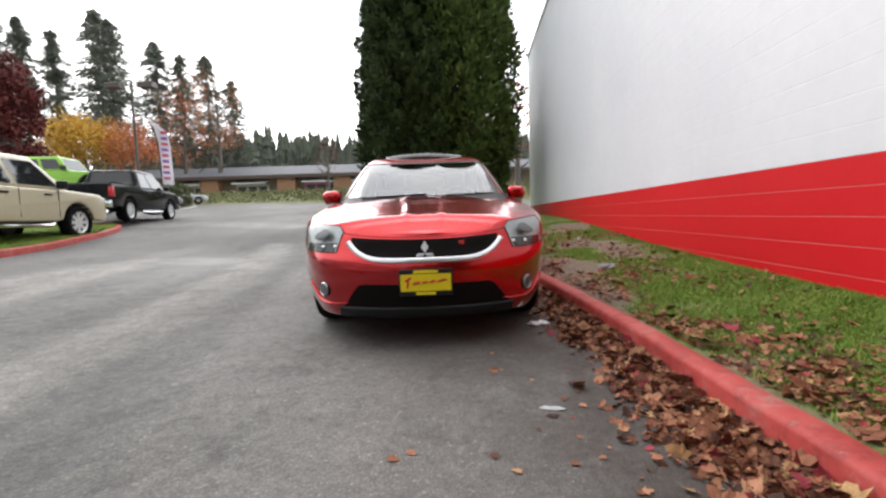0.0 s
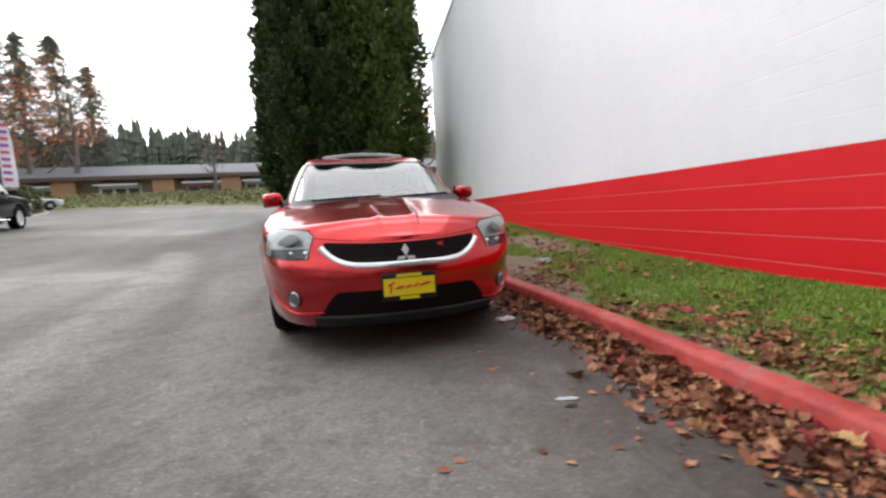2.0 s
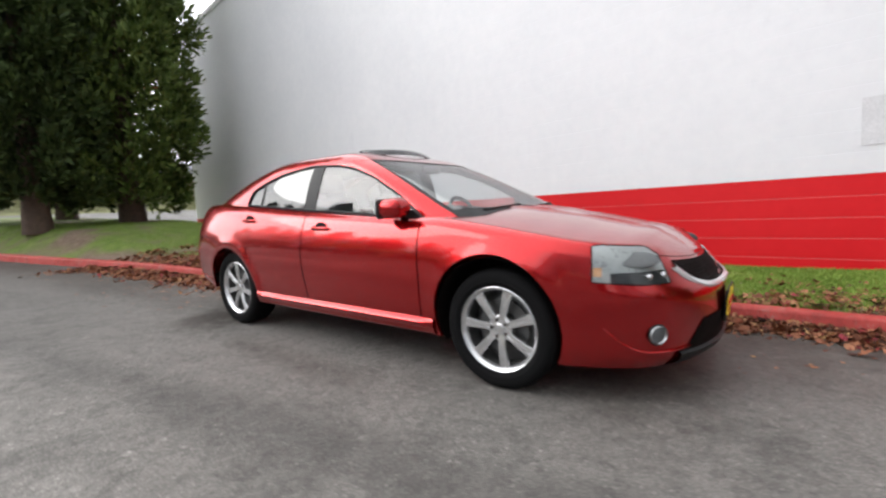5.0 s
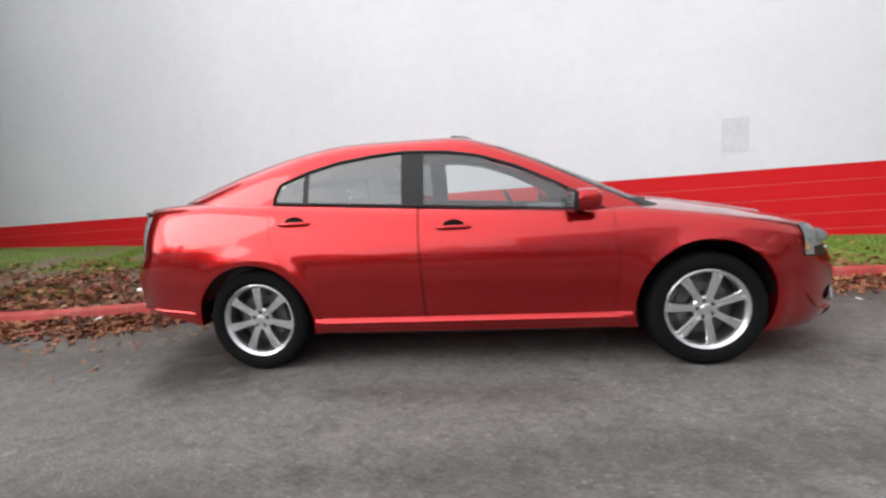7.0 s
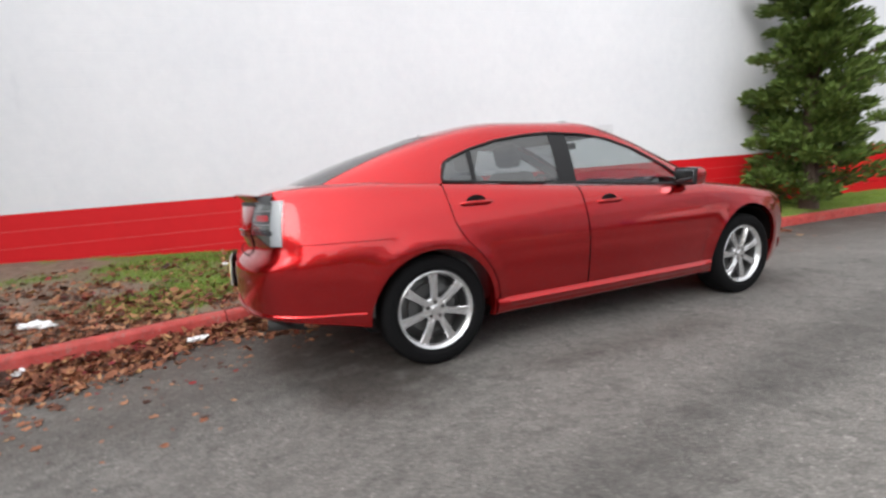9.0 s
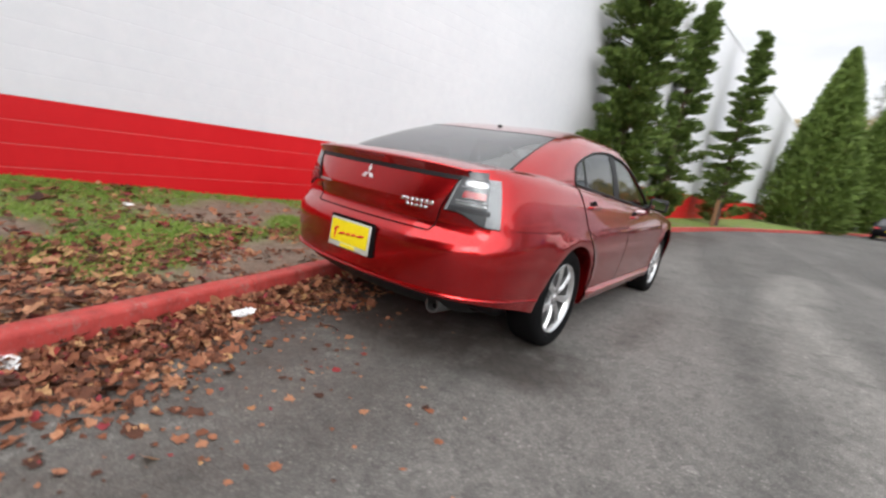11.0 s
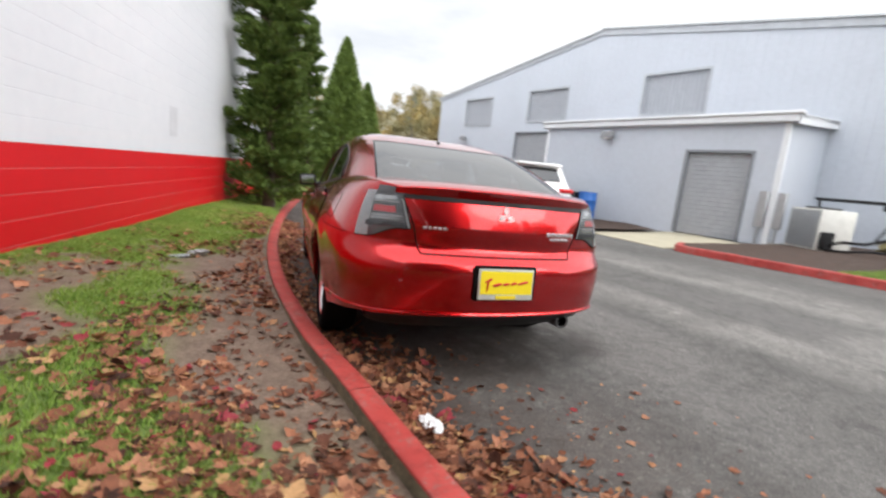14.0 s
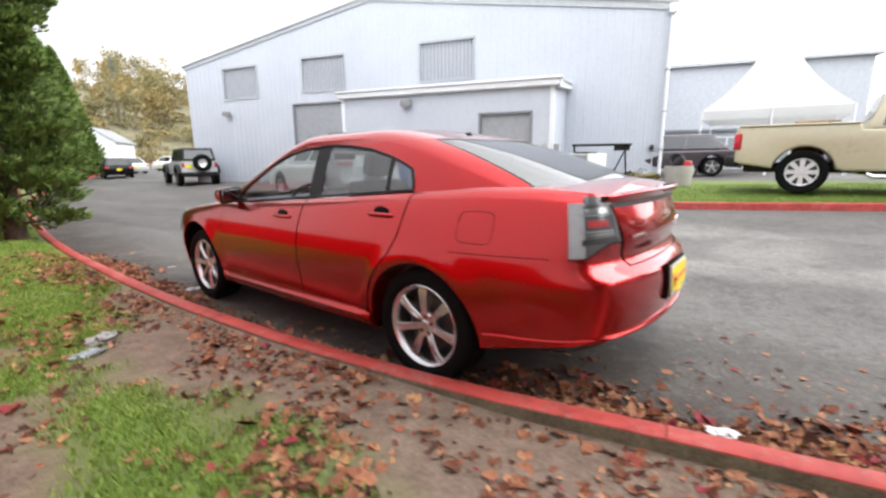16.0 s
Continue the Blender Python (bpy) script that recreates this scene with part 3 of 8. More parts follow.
        part("mirror_arm", tube([(sx * 0.775, -0.70, 0.955), (sx * 0.84, -0.675, 0.975)], 0.022, 8), BLACK, fd)
        # head lamp: glass over a bright bowl
        sa, sb = 0.62, 1.03

        def lamp_grid(off, z0, z1, a=sa, b=sb):
            rows = []
            for s in lin(a, b, 14):
                zt = min(z1, interp(s, SHOULDER) - 0.004 - 0.028 * (1 - smoothstep(sa, sa + 0.07, s)) - 0.012 * smoothstep(sb - 0.05, sb, s))
                rows.append([Vector((sx * p.x, p.y, p.z)) for p in (body_point(s, z, off) for z in lin(z0 + 0.02 * max(0, (s - 0.8) / 0.23), zt, 10))])
            return rows
        hl = part("headlight", outward(from_grid(lamp_grid(0.0045, 0.612, 0.9))), LAMP_GLASS, car, "clear headlight with amber corner")
        part("lamp_bowl", from_grid(lamp_grid(0.0015, 0.612, 0.9)), plain("lamp_bowl_silver", (0.42, 0.445, 0.445), 0.3, 0.3), hl)
        part("lamp_shade", from_grid(lamp_grid(0.0025, 0.614, 0.672, sa + 0.015, sb - 0.085)), plain("lamp_foot_grey", (0.035, 0.037, 0.04), 0.2), hl)
        part("corner_marker", from_grid(lamp_grid(0.0028, 0.64, 0.70, 0.985, 1.025)), AMBER_LENS, hl, "amber side marker")
        ov = bmesh.new()
        for s0, z0 in ((0.80, 0.728),):
            c = body_point(s0, z0, 0.004)
            nrm = (body_point(s0, z0, 0.05) - c).normalized()
            d = bmesh.new()
            bmesh.ops.create_uvsphere(d, u_segments=20, v_segments=10, radius=1)
            q = Vector((sx * nrm.x, nrm.y, 0.75)).to_track_quat("Z", "Y").to_matrix().to_4x4()
            join_into(ov, d, Matrix.Translation((sx * c.x, c.y, c.z)) @ q @ Matrix.Diagonal((0.105, 0.045, 0.009, 1)))
        part("projector", ov, plain("grey_projector", (0.16, 0.168, 0.172), 0.6, Specular_IOR_Level=0.15), hl, "grey oval projector")
        for s0 in (0.64, 0.74):
            c = body_point(s0, 0.645, 0.006)
            d = bmesh.new()
            bmesh.ops.create_uvsphere(d, u_segments=16, v_segments=8, radius=0.017)
            d.transform(Matrix.Translation((sx * c.x, c.y + 0.012, c.z)))
            part("bulb", d, CHROME, hl)
        e = [Vector((sx * p.x, p.y, p.z)) for p in [body_point(s, 0.612 + 0.02 * max(0, (s - 0.8) / 0.23), 0.003) for s in lin(sa, sb, 12)] + [body_point(sb, z, 0.003) for z in lin(0.64, interp(sb, SHOULDER) - 0.016, 8)] + [body_point(s, interp(s, SHOULDER) - 0.003 - 0.028 * (1 - smoothstep(sa, sa + 0.07, s)) - 0.012 * smoothstep(sb - 0.05, sb, s), 0.003) for s in lin(sb, sa, 16)] + [body_point(sa, z, 0.003) for z in lin(interp(sa, SHOULDER) - 0.032, 0.612, 8)]]
        part("lamp_seam", tube(e, 0.003, 6), SEAM, hl)
        # fog lamp in a recess
        c = body_point(0.72, 0.372, -0.012)
        nrm = (body_point(0.72, 0.372, 0.05) - c).normalized()
        q = Vector((sx * nrm.x, nrm.y, 0)).to_track_quat("Z", "Y").to_matrix().to_4x4()
        m4 = Matrix.Translation((sx * c.x, c.y, c.z)) @ q
        fog = lathe([(0.0, 0.016), (0.03, 0.017), (0.042, 0.02), (0.048, 0.022), (0.052, 0.018)], 28, "Z")
        fog.transform(m4)
        fg = part("fog_light", fog, BLACK, car, "round fog light")
        lens = lathe([(0.0, 0.027), (0.02, 0.026), (0.037, 0.021)], 24, "Z")
        lens.transform(m4)
        part("fog_lens", lens, plain("fog_lens_grey", (0.09, 0.095, 0.1), 0.3), fg, "grey fog lens")
        ring = lathe([(0.038, 0.022), (0.041, 0.026), (0.044, 0.022)], 28, "Z")
        ring.transform(m4)
        part("fog_ring", ring, ALLOY, fg, "thin bright ring")
        scoop = [Vector((sx * p.x, p.y, p.z)) for p in (body_point(s, 0.30 - 0.02 * math.sin((s - 0.45) / 0.5 * math.pi) + 0.08 * max(0, (s - 0.75) / 0.2) ** 2, 0.004) for s in lin(0.5, 0.98, 14))]
        part("bumper_crease", tube(scoop, [0.002] + [0.007] * 12 + [0.002], 8), PAINT, car)
        # tail lamp
        ta, tb = 5.125, S_END - 0.53

        def tail_grid(off, a, b, z0, z1):
            rows = []
            for k in range(16):
                s = a + (b - a) * k / 15
                lo = z0 + 0.055 * smoothstep(5.2, 5.4, s) if z0 < 0.85 else z0
                hi = min(z1, interp(s, SHOULDER) - 0.006)
                rows.append([Vector((sx * p.x, p.y, p.z)) for p in (body_point(s - 0.06 * smoothstep(5.2, tb, s) * (z - 0.86) / 0.18, z, off) for z in lin(lo, hi, 8))])
            return rows
        tl = part("tail_light", outward(from_grid(tail_grid(0.009, ta, tb, 0.80, 1.04))), LAMP_GLASS, car, "clear tail light with red inner lens")
        part("lamp_housing", from_grid(tail_grid(0.003, ta, tb, 0.80, 1.04)), plain("tail_silver", (0.34, 0.352, 0.365), 0.4), tl)
        part("lamp_reflector", from_grid(tail_grid(0.0045, 5.21, tb - 0.015, 0.80, 1.03)), plain("tail_reflector", (0.13, 0.132, 0.14), 0.2, 0.3), tl, "dark lamp reflector")
        part("lamp_top", from_grid(tail_grid(0.0095, ta + 0.1, tb, 1.028, 1.07)), plain("tail_border", (0.09, 0.09, 0.095), 0.25, 0.3), tl, "dark upper lamp edge")
        for z0, z1 in ((0.984, 0.991), (0.912, 0.92)):
            part("lamp_bar", from_grid(tail_grid(0.0056, 5.19, tb - 0.04, z0, z1)), plain("lamp_bar_grey", (0.22, 0.22, 0.23), 0.3), tl)
        for z0, z1 in ((0.994, 1.018), (0.896, 0.908)):
            part("chrome_bowl", from_grid(tail_grid(0.0056, 5.22, tb - 0.05, z0, z1)), plain("satin_bowl", (0.5, 0.51, 0.52), 0.2, 0.7), tl)
        part("red_lens", from_grid(tail_grid(0.0068, 5.23, tb - 0.07, 0.934, 0.966)), RED_LENS, tl, "red reflector lens")
        part("lamp_foot", from_grid(tail_grid(0.0066, 5.19, tb - 0.02, 0.858, 0.884)), plain("lamp_foot_dark", (0.05, 0.05, 0.055), 0.25), tl)
        eg = [Vector((sx * p.x, p.y, p.z)) for p in [body_point(s, 0.80 + 0.055 * smoothstep(5.2, 5.4, s), 0.006) for s in lin(ta, tb, 18)] + [body_point(tb - 0.06 * (z - 0.86) / 0.18, z, 0.006) for z in lin(0.86, 1.04, 8)]]
        part("lamp_seam", tube(eg, 0.0028, 6), SEAM, tl)
        cr = [side(y, 0.80 - 0.02 * (2.0 - y), 0.001, sx) for y in lin(1.6, 2.12, 16)]
        part("bumper_joint", tube(cr, 0.0018, 6), SEAM, car)
        if sx > 0:
            fy, fz = 1.73, 0.918
            sq = [(fy + 0.1 * math.copysign(abs(math.cos(a)) ** 0.4, math.cos(a)), fz + 0.075 * math.copysign(abs(math.sin(a)) ** 0.4, math.sin(a))) for a in lin(0, 2 * math.pi, 40)]
            part("fuel_flap_joint", tube([side(y, z, -0.0004, sx) for y, z in sq], 0.0018, 6), SEAM, car, "joint of the fuel flap")
        for y, spin in ((-1.375, -0.29), (1.375, 0.03)):
            build_wheel(car, sx, y, spin)
    # grille with bright surround
    gr = []
    for x in lin(-0.475, 0.475, 40):
        zt = 0.685 + 0.02 * (abs(x) / 0.475) ** 2
        zb = 0.575 + 0.10 * (abs(x) / 0.475) ** 6
        gr.append([front(x, z, 0.004) for z in lin(zb, max(zt, zb + 0.004), 8)])
    grille = part("grille", from_grid(gr), SEAM, car, "black mesh grille with chrome surround")
    for k in range(6):
        z = 0.592 + 0.016 * k
        half_w = 0.43 * (max(0.02, (z - 0.575) / 0.10)) ** 0.17
        part("grille_bar", tube([front(x, z, 0.0045) for x in lin(-half_w, half_w, 21)], 0.0022, 5), SEAM, grille)
    path = [front(x, 0.572 + 0.115 * (abs(x) / 0.49) ** 6, 0.010) for x in [-0.49 * math.cos(a) for a in lin(0, math.pi, 41)]]
    rows = []
    for i, p in enumerate(path):
        w = 0.02 if i not in (0, 40) else 0.012
        t = (path[min(i + 1, 40)] - path[max(i - 1, 0)]).normalized()
        n = Vector((-t.z, 0, t.x)).normalized()
        if n.z > 0:
            n = -n
        rows.append([p + n * o + Vector((0, d, 0)) for o, d in ((-0.006, 0.006), (0.0, -0.006), (0.014, -0.012), (0.026, -0.004), (0.03, 0.008))])
    part("grille_surround", from_grid(rows), BRIGHT, grille, "bright chrome grille surround")
    bp = [front(x, 0.565, 0.012) for x in lin(-0.12, 0.12, 7)]
    part("surround_bar", tube(bp, 0.012, 8), BRIGHT, grille)
    part("bonnet_joint", tube([front(x, 0.697 + 0.04 * (abs(x) / 0.56) ** 2.5, 0.0) for x in lin(-0.565, 0.565, 31)], 0.0022, 6), SEAM, car)
    intake = from_grid([[front(x, z, 0.004) for z in lin(0.262, 0.415 - 0.15 * smoothstep(0.4, 0.56, abs(x)), 9)] for x in lin(-0.53, 0.53, 41)])
    part("lower_intake", intake, SEAM, car, "black lower air intake")
    part("chin_spoiler", from_grid([[front(x, z, o) for z, o in ((0.272, 0.004), (0.262, 0.02), (0.23, 0.024), (0.2, 0.016), (0.178, -0.02))] for x in lin(-0.56, 0.56, 31)]), BLACK, car, "black chin spoiler")
    badge = solid_box((0.215, -0.003, -0.013), (0.25, 0.003, 0.013), 0.002, 1)
    badge.transform(Matrix.Translation(front(0.0, 0.655, 0.012) - Vector((0, -0.02, 0))))
    part("grille_badge", badge, SCRIPT_RED, grille)

    def emblem(m, size):
        bm = bmesh.new()
        for a in (90, 210, 330):
            d = Matrix.Rotation(radians(a - 90), 4, "Y")
            f = bm.faces.new([bm.verts.new(d @ Vector(p)) for p in ((0, 0, 0.0), (0.288 * size, 0, 0.5 * size), (0, 0, size), (-0.288 * size, 0, 0.5 * size))])
        bmesh.ops.solidify(bm, geom=bm.faces[:], thickness=0.008)
        bmesh.ops.recalc_face_normals(bm, faces=bm.faces)
        bm.transform(m)
        return bm
    pf = front(0, 0.608, 0.022)
    part("emblem", emblem(Matrix.Translation(pf + Vector((0, 0, -0.005))) @ Matrix.Rotation(radians(-20), 4, "X"), 0.08), EMBLEM, grille, "three-part chrome emblem")
    pr, pt = front(0, 0.94, 0.0, True), front(0, 1.01, 0.0, True)
    lean = math.atan2(pr.y + 0.011 - pt.y - 0.002, pt.z - pr.z)
    part("emblem", emblem(Matrix.Translation(front(0, 0.965, 0.022, True)) @ Matrix.Rotation(lean, 4, "X"), 0.054), EMBLEM, car, "three-part chrome emblem")

    # plates
    def plate(name, m, label, frame_mat):
        p = part(name, solid_box((-0.165, -0.006, -0.083), (0.165, 0.006, 0.083), 0.004, 1), frame_mat, car, label)
        p.matrix_basis = m
        top = 0.054 if frame_mat == BLACK else 0.072
        part("plate_face", solid_box((-0.155, -0.0085, -0.052), (0.155, -0.004, top), 0.001, 1), PLATE_YELLOW, p)
        part("frame_tab", solid_box((-0.06, -0.0085, -0.077), (0.06, -0.004, -0.058), 0.001, 1), PLATE_YELLOW, p)
        if frame_mat == BLACK:
            part("frame_tab", solid_box((-0.075, -0.0085, 0.059), (0.075, -0.004, 0.077), 0.001, 1), PLATE_YELLOW, p)
        sc = bmesh.new()
        for xa, xb, z, tilt, r in ((-0.128, -0.088, 0.022, 0.012, 0.0075), (-0.116, -0.108, -0.006, 0.03, 0.006), (-0.082, -0.03, 0.0, 0.006, 0.0085), (-0.022, 0.016, 0.004, 0.004, 0.008), (0.024, 0.06, 0.008, 0.004, 0.008), (0.068, 0.128, 0.012, 0.007, 0.0075)):
            join_into(sc, tube([(xa + (xb - xa) * u, -0.0085, z + tilt * (2 * u - 1)) for u in lin(0, 1, 5)], [r * 0.5, r, r, r, r * 0.5], 6))
        part("script", sc, SCRIPT_RED, p, "red script strokes")
        return p
    plate("front_plate", pose(0, -2.368, 0.428, 4, 0, 0), "yellow dealer plate in a black frame", BLACK)
    rp = front(0, 0.6, 0, True)
    rec = part("plate_recess", solid_box((-0.185, -0.012, -0.092), (0.185, 0.004, 0.098), 0.012, 2), SEAM, car, "dark recess behind the plate")
    rec.matrix_basis = pose(0, rp.y + 0.003, 0.603)
    plate("rear_plate", pose(0, rp.y + 0.017, 0.603, -3, 0, 180), "yellow dealer plate in a pale frame", GREY_FRAME)
    # boot lid, swelling to a line above the plate and tucked in below it
    LID_SWELL = [(0.735, 0.0), (0.755, 0.002), (0.862, 0.018), (0.872, 0.0205), (0.882, 0.0195), (0.93, 0.0125), (1.0, 0.003), (1.035, 0.0)]
    rows = []
    for z in lin(0.735, 1.035, 31):
        hw = interp(z, [(0.735, 0.455), (0.76, 0.47), (0.88, 0.5), (1.035, 0.565)])
        swell = interp(z, LID_SWELL)
        rows.append([front(x, z, 0.003 + swell * (1 - (abs(x) / hw) ** 10), True) for x in lin(-hw, hw, 40)])
    lid = part("boot_lid", from_grid(rows), PAINT, car, "pearl red boot lid")
    border = [r[0] for r in rows[::-1]] + rows[0][1:] + [r[-1] for r in rows][1:]
    part("seam", tube(border, 0.0035, 6), SEAM, lid)
    sp = []
    for x in lin(-0.60, 0.60, 41):
        k = 1 - 0.35 * (abs(x) / 0.60) ** 4
        b = front(x, 1.035, 0.0, True)
        sp.append([b + Vector((0, o, h)) for o, h in ((-0.20, 0.012), (-0.10, 0.036 * k), (0.0, 0.05 * k), (0.046 * k, 0.054 * k), (0.054 * k, 0.046 * k), (0.047 * k, 0.036 * k), (0.008, 0.0), (0.002, -0.012))])
    part("boot_spoiler", from_grid(sp), PAINT, lid, "low red lip spoiler")
    # black strip laid on the lid as the spoiler's painted shade
    part("spoiler_seal", from_grid([[front(x, z, 0.0085, True) for z in (1.014, 1.036)] for x in lin(-0.56, 0.56, 31)]), BLACK, lid, "black strip painted in as shade under the spoiler")
    bl = solid_box((-0.12, -0.004, -0.007), (0.12, 0.004, 0.007), 0.003, 1)
    part("brake_light", bl, plain("dark_red_lens", (0.12, 0.01, 0.01), 0.2), lid, "dark high brake light").matrix_basis = Matrix.Translation(front(0, 1.035, 0.048, True) + Vector((0, 0, 0.032)))
    for x0, x1, z, h in ((-0.47, -0.265, 0.875, 0.022), (-0.435, -0.295, 0.848, 0.016), (0.33, 0.46, 0.872, 0.015)):
        q = bmesh.new()
        n = max(3, int((x1 - x0) / 0.026))
        for k in range(n):
            a = x0 + (x1 - x0) * k / n
            cpt = front(a + 0.014, z, 0.006 + interp(z, LID_SWELL), True)
            join_into(q, solid_box((cpt.x - 0.0105, cpt.y - 0.003, z - h / 2), (cpt.x + 0.0105, cpt.y + 0.003, z + h / 2), 0.003, 1))
        part("badge", q, ALLOY if x0 < 0 else DULL_BADGE, lid, "chrome lettering bars")
    part("bumper_edge", tube([body_point(s, 0.425 - 0.03 * max(0, (5.2 - s) / 0.5), -0.002) for s in lin(4.7, S_END, 24)] + [Vector((-p.x, p.y, p.z)) for p in (body_point(s, 0.425 - 0.03 * max(0, (5.2 - s) / 0.5), -0.002) for s in lin(S_END, 4.7, 24))], 0.010, 8), PAINT, car)
    part("rear_valance", from_grid([[front(x, z, o, True) for z, o in ((0.415, -0.012), (0.39, -0.02), (0.34, -0.05), (0.30, -0.12))] for x in lin(-0.70, 0.70, 31)]), BLACK, car, "black rear valance")
    ex = lathe([(0.034, 0.0), (0.045, 0.0), (0.047, -0.01), (0.045, -0.2), (0.034, -0.2)], 28, "Y")
    part("exhaust_pipe", ex, DARK_METAL, car, "dull metal exhaust tip").matrix_basis = pose(-0.52, 2.3, 0.335, 4, 0, 0)
    part("exhaust_inside", lathe([(0.0, -0.05), (0.034, -0.05)], 24, "Y"), SEAM, car).matrix_basis = pose(-0.52, 2.3, 0.335, 4, 0, 0)
    # sunroof wind deflector, antenna, wipers
    rows = [[Vector((x, -0.05 + 0.08 * (x / 0.4) ** 2 + dy, 1.462 - 0.022 * (x / 0.4) ** 2 + h)) for dy, h in ((-0.02, -0.008), (0.0, 0.012), (0.03, 0.034), (0.05, 0.036), (0.056, 0.025))] for x in lin(-0.43, 0.43, 25)]
    part("sunroof_deflector", from_grid(rows, thick=0.004), plain("smoked_plastic", (0.03, 0.03, 0.032), 0.2), car, "smoked sunroof wind deflector")
    def roof_z(x, y):
        k = (abs(x / 0.49) ** 5.5 + abs((y - 0.46) / 0.46) ** 5.5) ** (1 / 5.5)
        return 1.4575 + interp(k, [(0, 0.021), (0.25, 0.02), (0.5, 0.017), (0.7, 0.012), (0.86, 0.007), (1, 0)])
    part("sunroof_panel", from_grid([[(x, y, roof_z(x, y)) for y in lin(0.08, 0.5, 9)] for x in lin(-0.36, 0.36, 15)]), BLACK, car, "black glass sunroof panel")
    fin = outline_prism([(1.06, 1.43), (1.13, 1.412), (1.12, 1.424), (1.10, 1.437)], -0.01, 0.01, 0.003)
    part("roof_antenna", fin, BLACK, car)
    for x0, x1 in ((-0.55, 0.02), (0.08, 0.62)):
        a = [cab_y(x0 + (x1 - x0) * t, 0.985 + 0.02 * t, off=0.012) for t in lin(0, 1, 11)]
        part("wiper", tube(a, 0.007, 6), BLACK, car, "black windscreen wiper")
    cowl = from_grid([[cab_y(u * 0.93 * interp(z, CAB_W), z, off=0.004) for u in lin(-1, 1, 25)] for z in (0.93, 0.972)])
    part("cowl_panel", cowl, BLACK, car)
    # inside
    tub = solid_box((-0.72, -0.95, 0.3), (0.72, 1.75, 0.88), 0.04, 2)
    for f in [f for f in tub.faces if f.normal.z > 0.9]:
        tub.faces.remove(f)
    part("cabin_tub", tub, CLOTH, car, "grey interior lining")
    part("dashboard", solid_box((-0.7, -1.05, 0.7), (0.7, -0.45, 0.955), 0.06, 3), CLOTH, car, "grey dashboard")
    part("parcel_shelf", solid_box((-0.62, 1.4, 0.95), (0.62, 1.95, 1.03), 0.02, 2), CLOTH, car)
    for sx in (-1, 1):
        for y, back, h in ((0.30, 0.24, 0.62), (1.15, 0.2, 0.5)):
            seat = part("seat", solid_box((-0.25, -0.45, 0.42), (0.25, 0.1, 0.56), 0.05, 3), CLOTH, car, "grey cloth seat")
            seat.matrix_basis = pose(sx * 0.37, y, 0)
            bk = solid_box((-0.25, -0.06, 0.0), (0.25, 0.06, h), 0.05, 3)
            part("seat_back", bk, CLOTH, seat).matrix_basis = pose(0, 0.08, 0.52, -16, 0, 0)
            part("headrest", solid_box((-0.13, -0.045, h + 0.03), (0.13, 0.045, h + 0.2), 0.04, 3), CLOTH, seat).matrix_basis = pose(0, 0.08, 0.52, -14, 0, 0)
    ringw = [(0.19 * math.cos(a), 0.19 * math.sin(a), 0) for a in lin(0, 2 * math.pi, 33)]
    sw = tube(ringw, 0.016, 8)
    join_into(sw, solid_box((-0.18, -0.03, -0.02), (0.18, 0.03, 0.01), 0.01, 1))
    part("steering_wheel", sw, BLACK, car, "black steering wheel").matrix_basis = pose(0.37, -0.36, 0.91, 62, 0, 0)
    part("mirror_inside", solid_box((-0.11, -0.02, -0.03), (0.11, 0.02, 0.03), 0.015, 2), BLACK, car).matrix_basis = pose(0, -0.28, 1.31)
    under = solid_box((-0.62, -2.0, 0.18), (0.62, 1.75, 0.3), 0.03, 1)
    part("underbody", under, BLACK, car)
    # extra pan added to block light from reaching the ground below
    part("floor_pan", solid_box((-0.78, -0.9, 0.2), (0.78, 0.9, 0.3), 0.03, 1), BLACK, car, "black pan added to deepen the shade under the car")
    return car


build_sedan()


# ---- setting: ground, road, lawns, kerbs, buildings ----
def ground_z(x, y):
    if y > 12:
        z = 0.51 + 0.055 * min(y - 12, 50)
    elif y > -5:
        z = 0.0175 * y + 0.04 * max(0.0, y - 4.5)
    else:
        z = -0.0875 + 0.004 * (y + 5) * (y > -30) - 0.1 * (y <= -30)
    west = max(0.0, -x - 1.5)
    z += 0.04 * min(west, 14) + 0.004 * max(0, west - 14)
    # the yard behind the pickups lies higher
    z += 0.75 * (1 - smoothstep(-16.0, -14.0, x)) * smoothstep(12.5, 14.5, y) * (1 - smoothstep(17.5, 21, y)) * smoothstep(-30, -24, x)
    return z


KERB = [(-70, -17.0), (-44, -8.6), (-36, -5.4), (-28, -2.9), (-20, -0.8), (-12, 0.55), (-7.6, 1.0), (-5.5, 1.13), (-3.4, 1.19), (-1.3, 1.19), (0.3, 1.1), (1.24, 0.985), (1.93, 0.865), (2.42, 0.742), (3.15, 0.585), (3.86, 0.415), (4.9, 0.21), (5.96, 0.02), (7.35, -0.4), (8.43, -0.74), (10.28, -1.3), (12.65, -1.78), (14.94, -2.25), (18, -2.85), (20.4, -3.0), (22, -2.3), (22.7, -0.6)]
WALL_X0, WALL_K, BAND_Z, COURSE = 3.11, 0.101, 1.10, 0.2032
WALL_END, WALL_START, WALL_TOP = 14.4, -46.0, 7.55


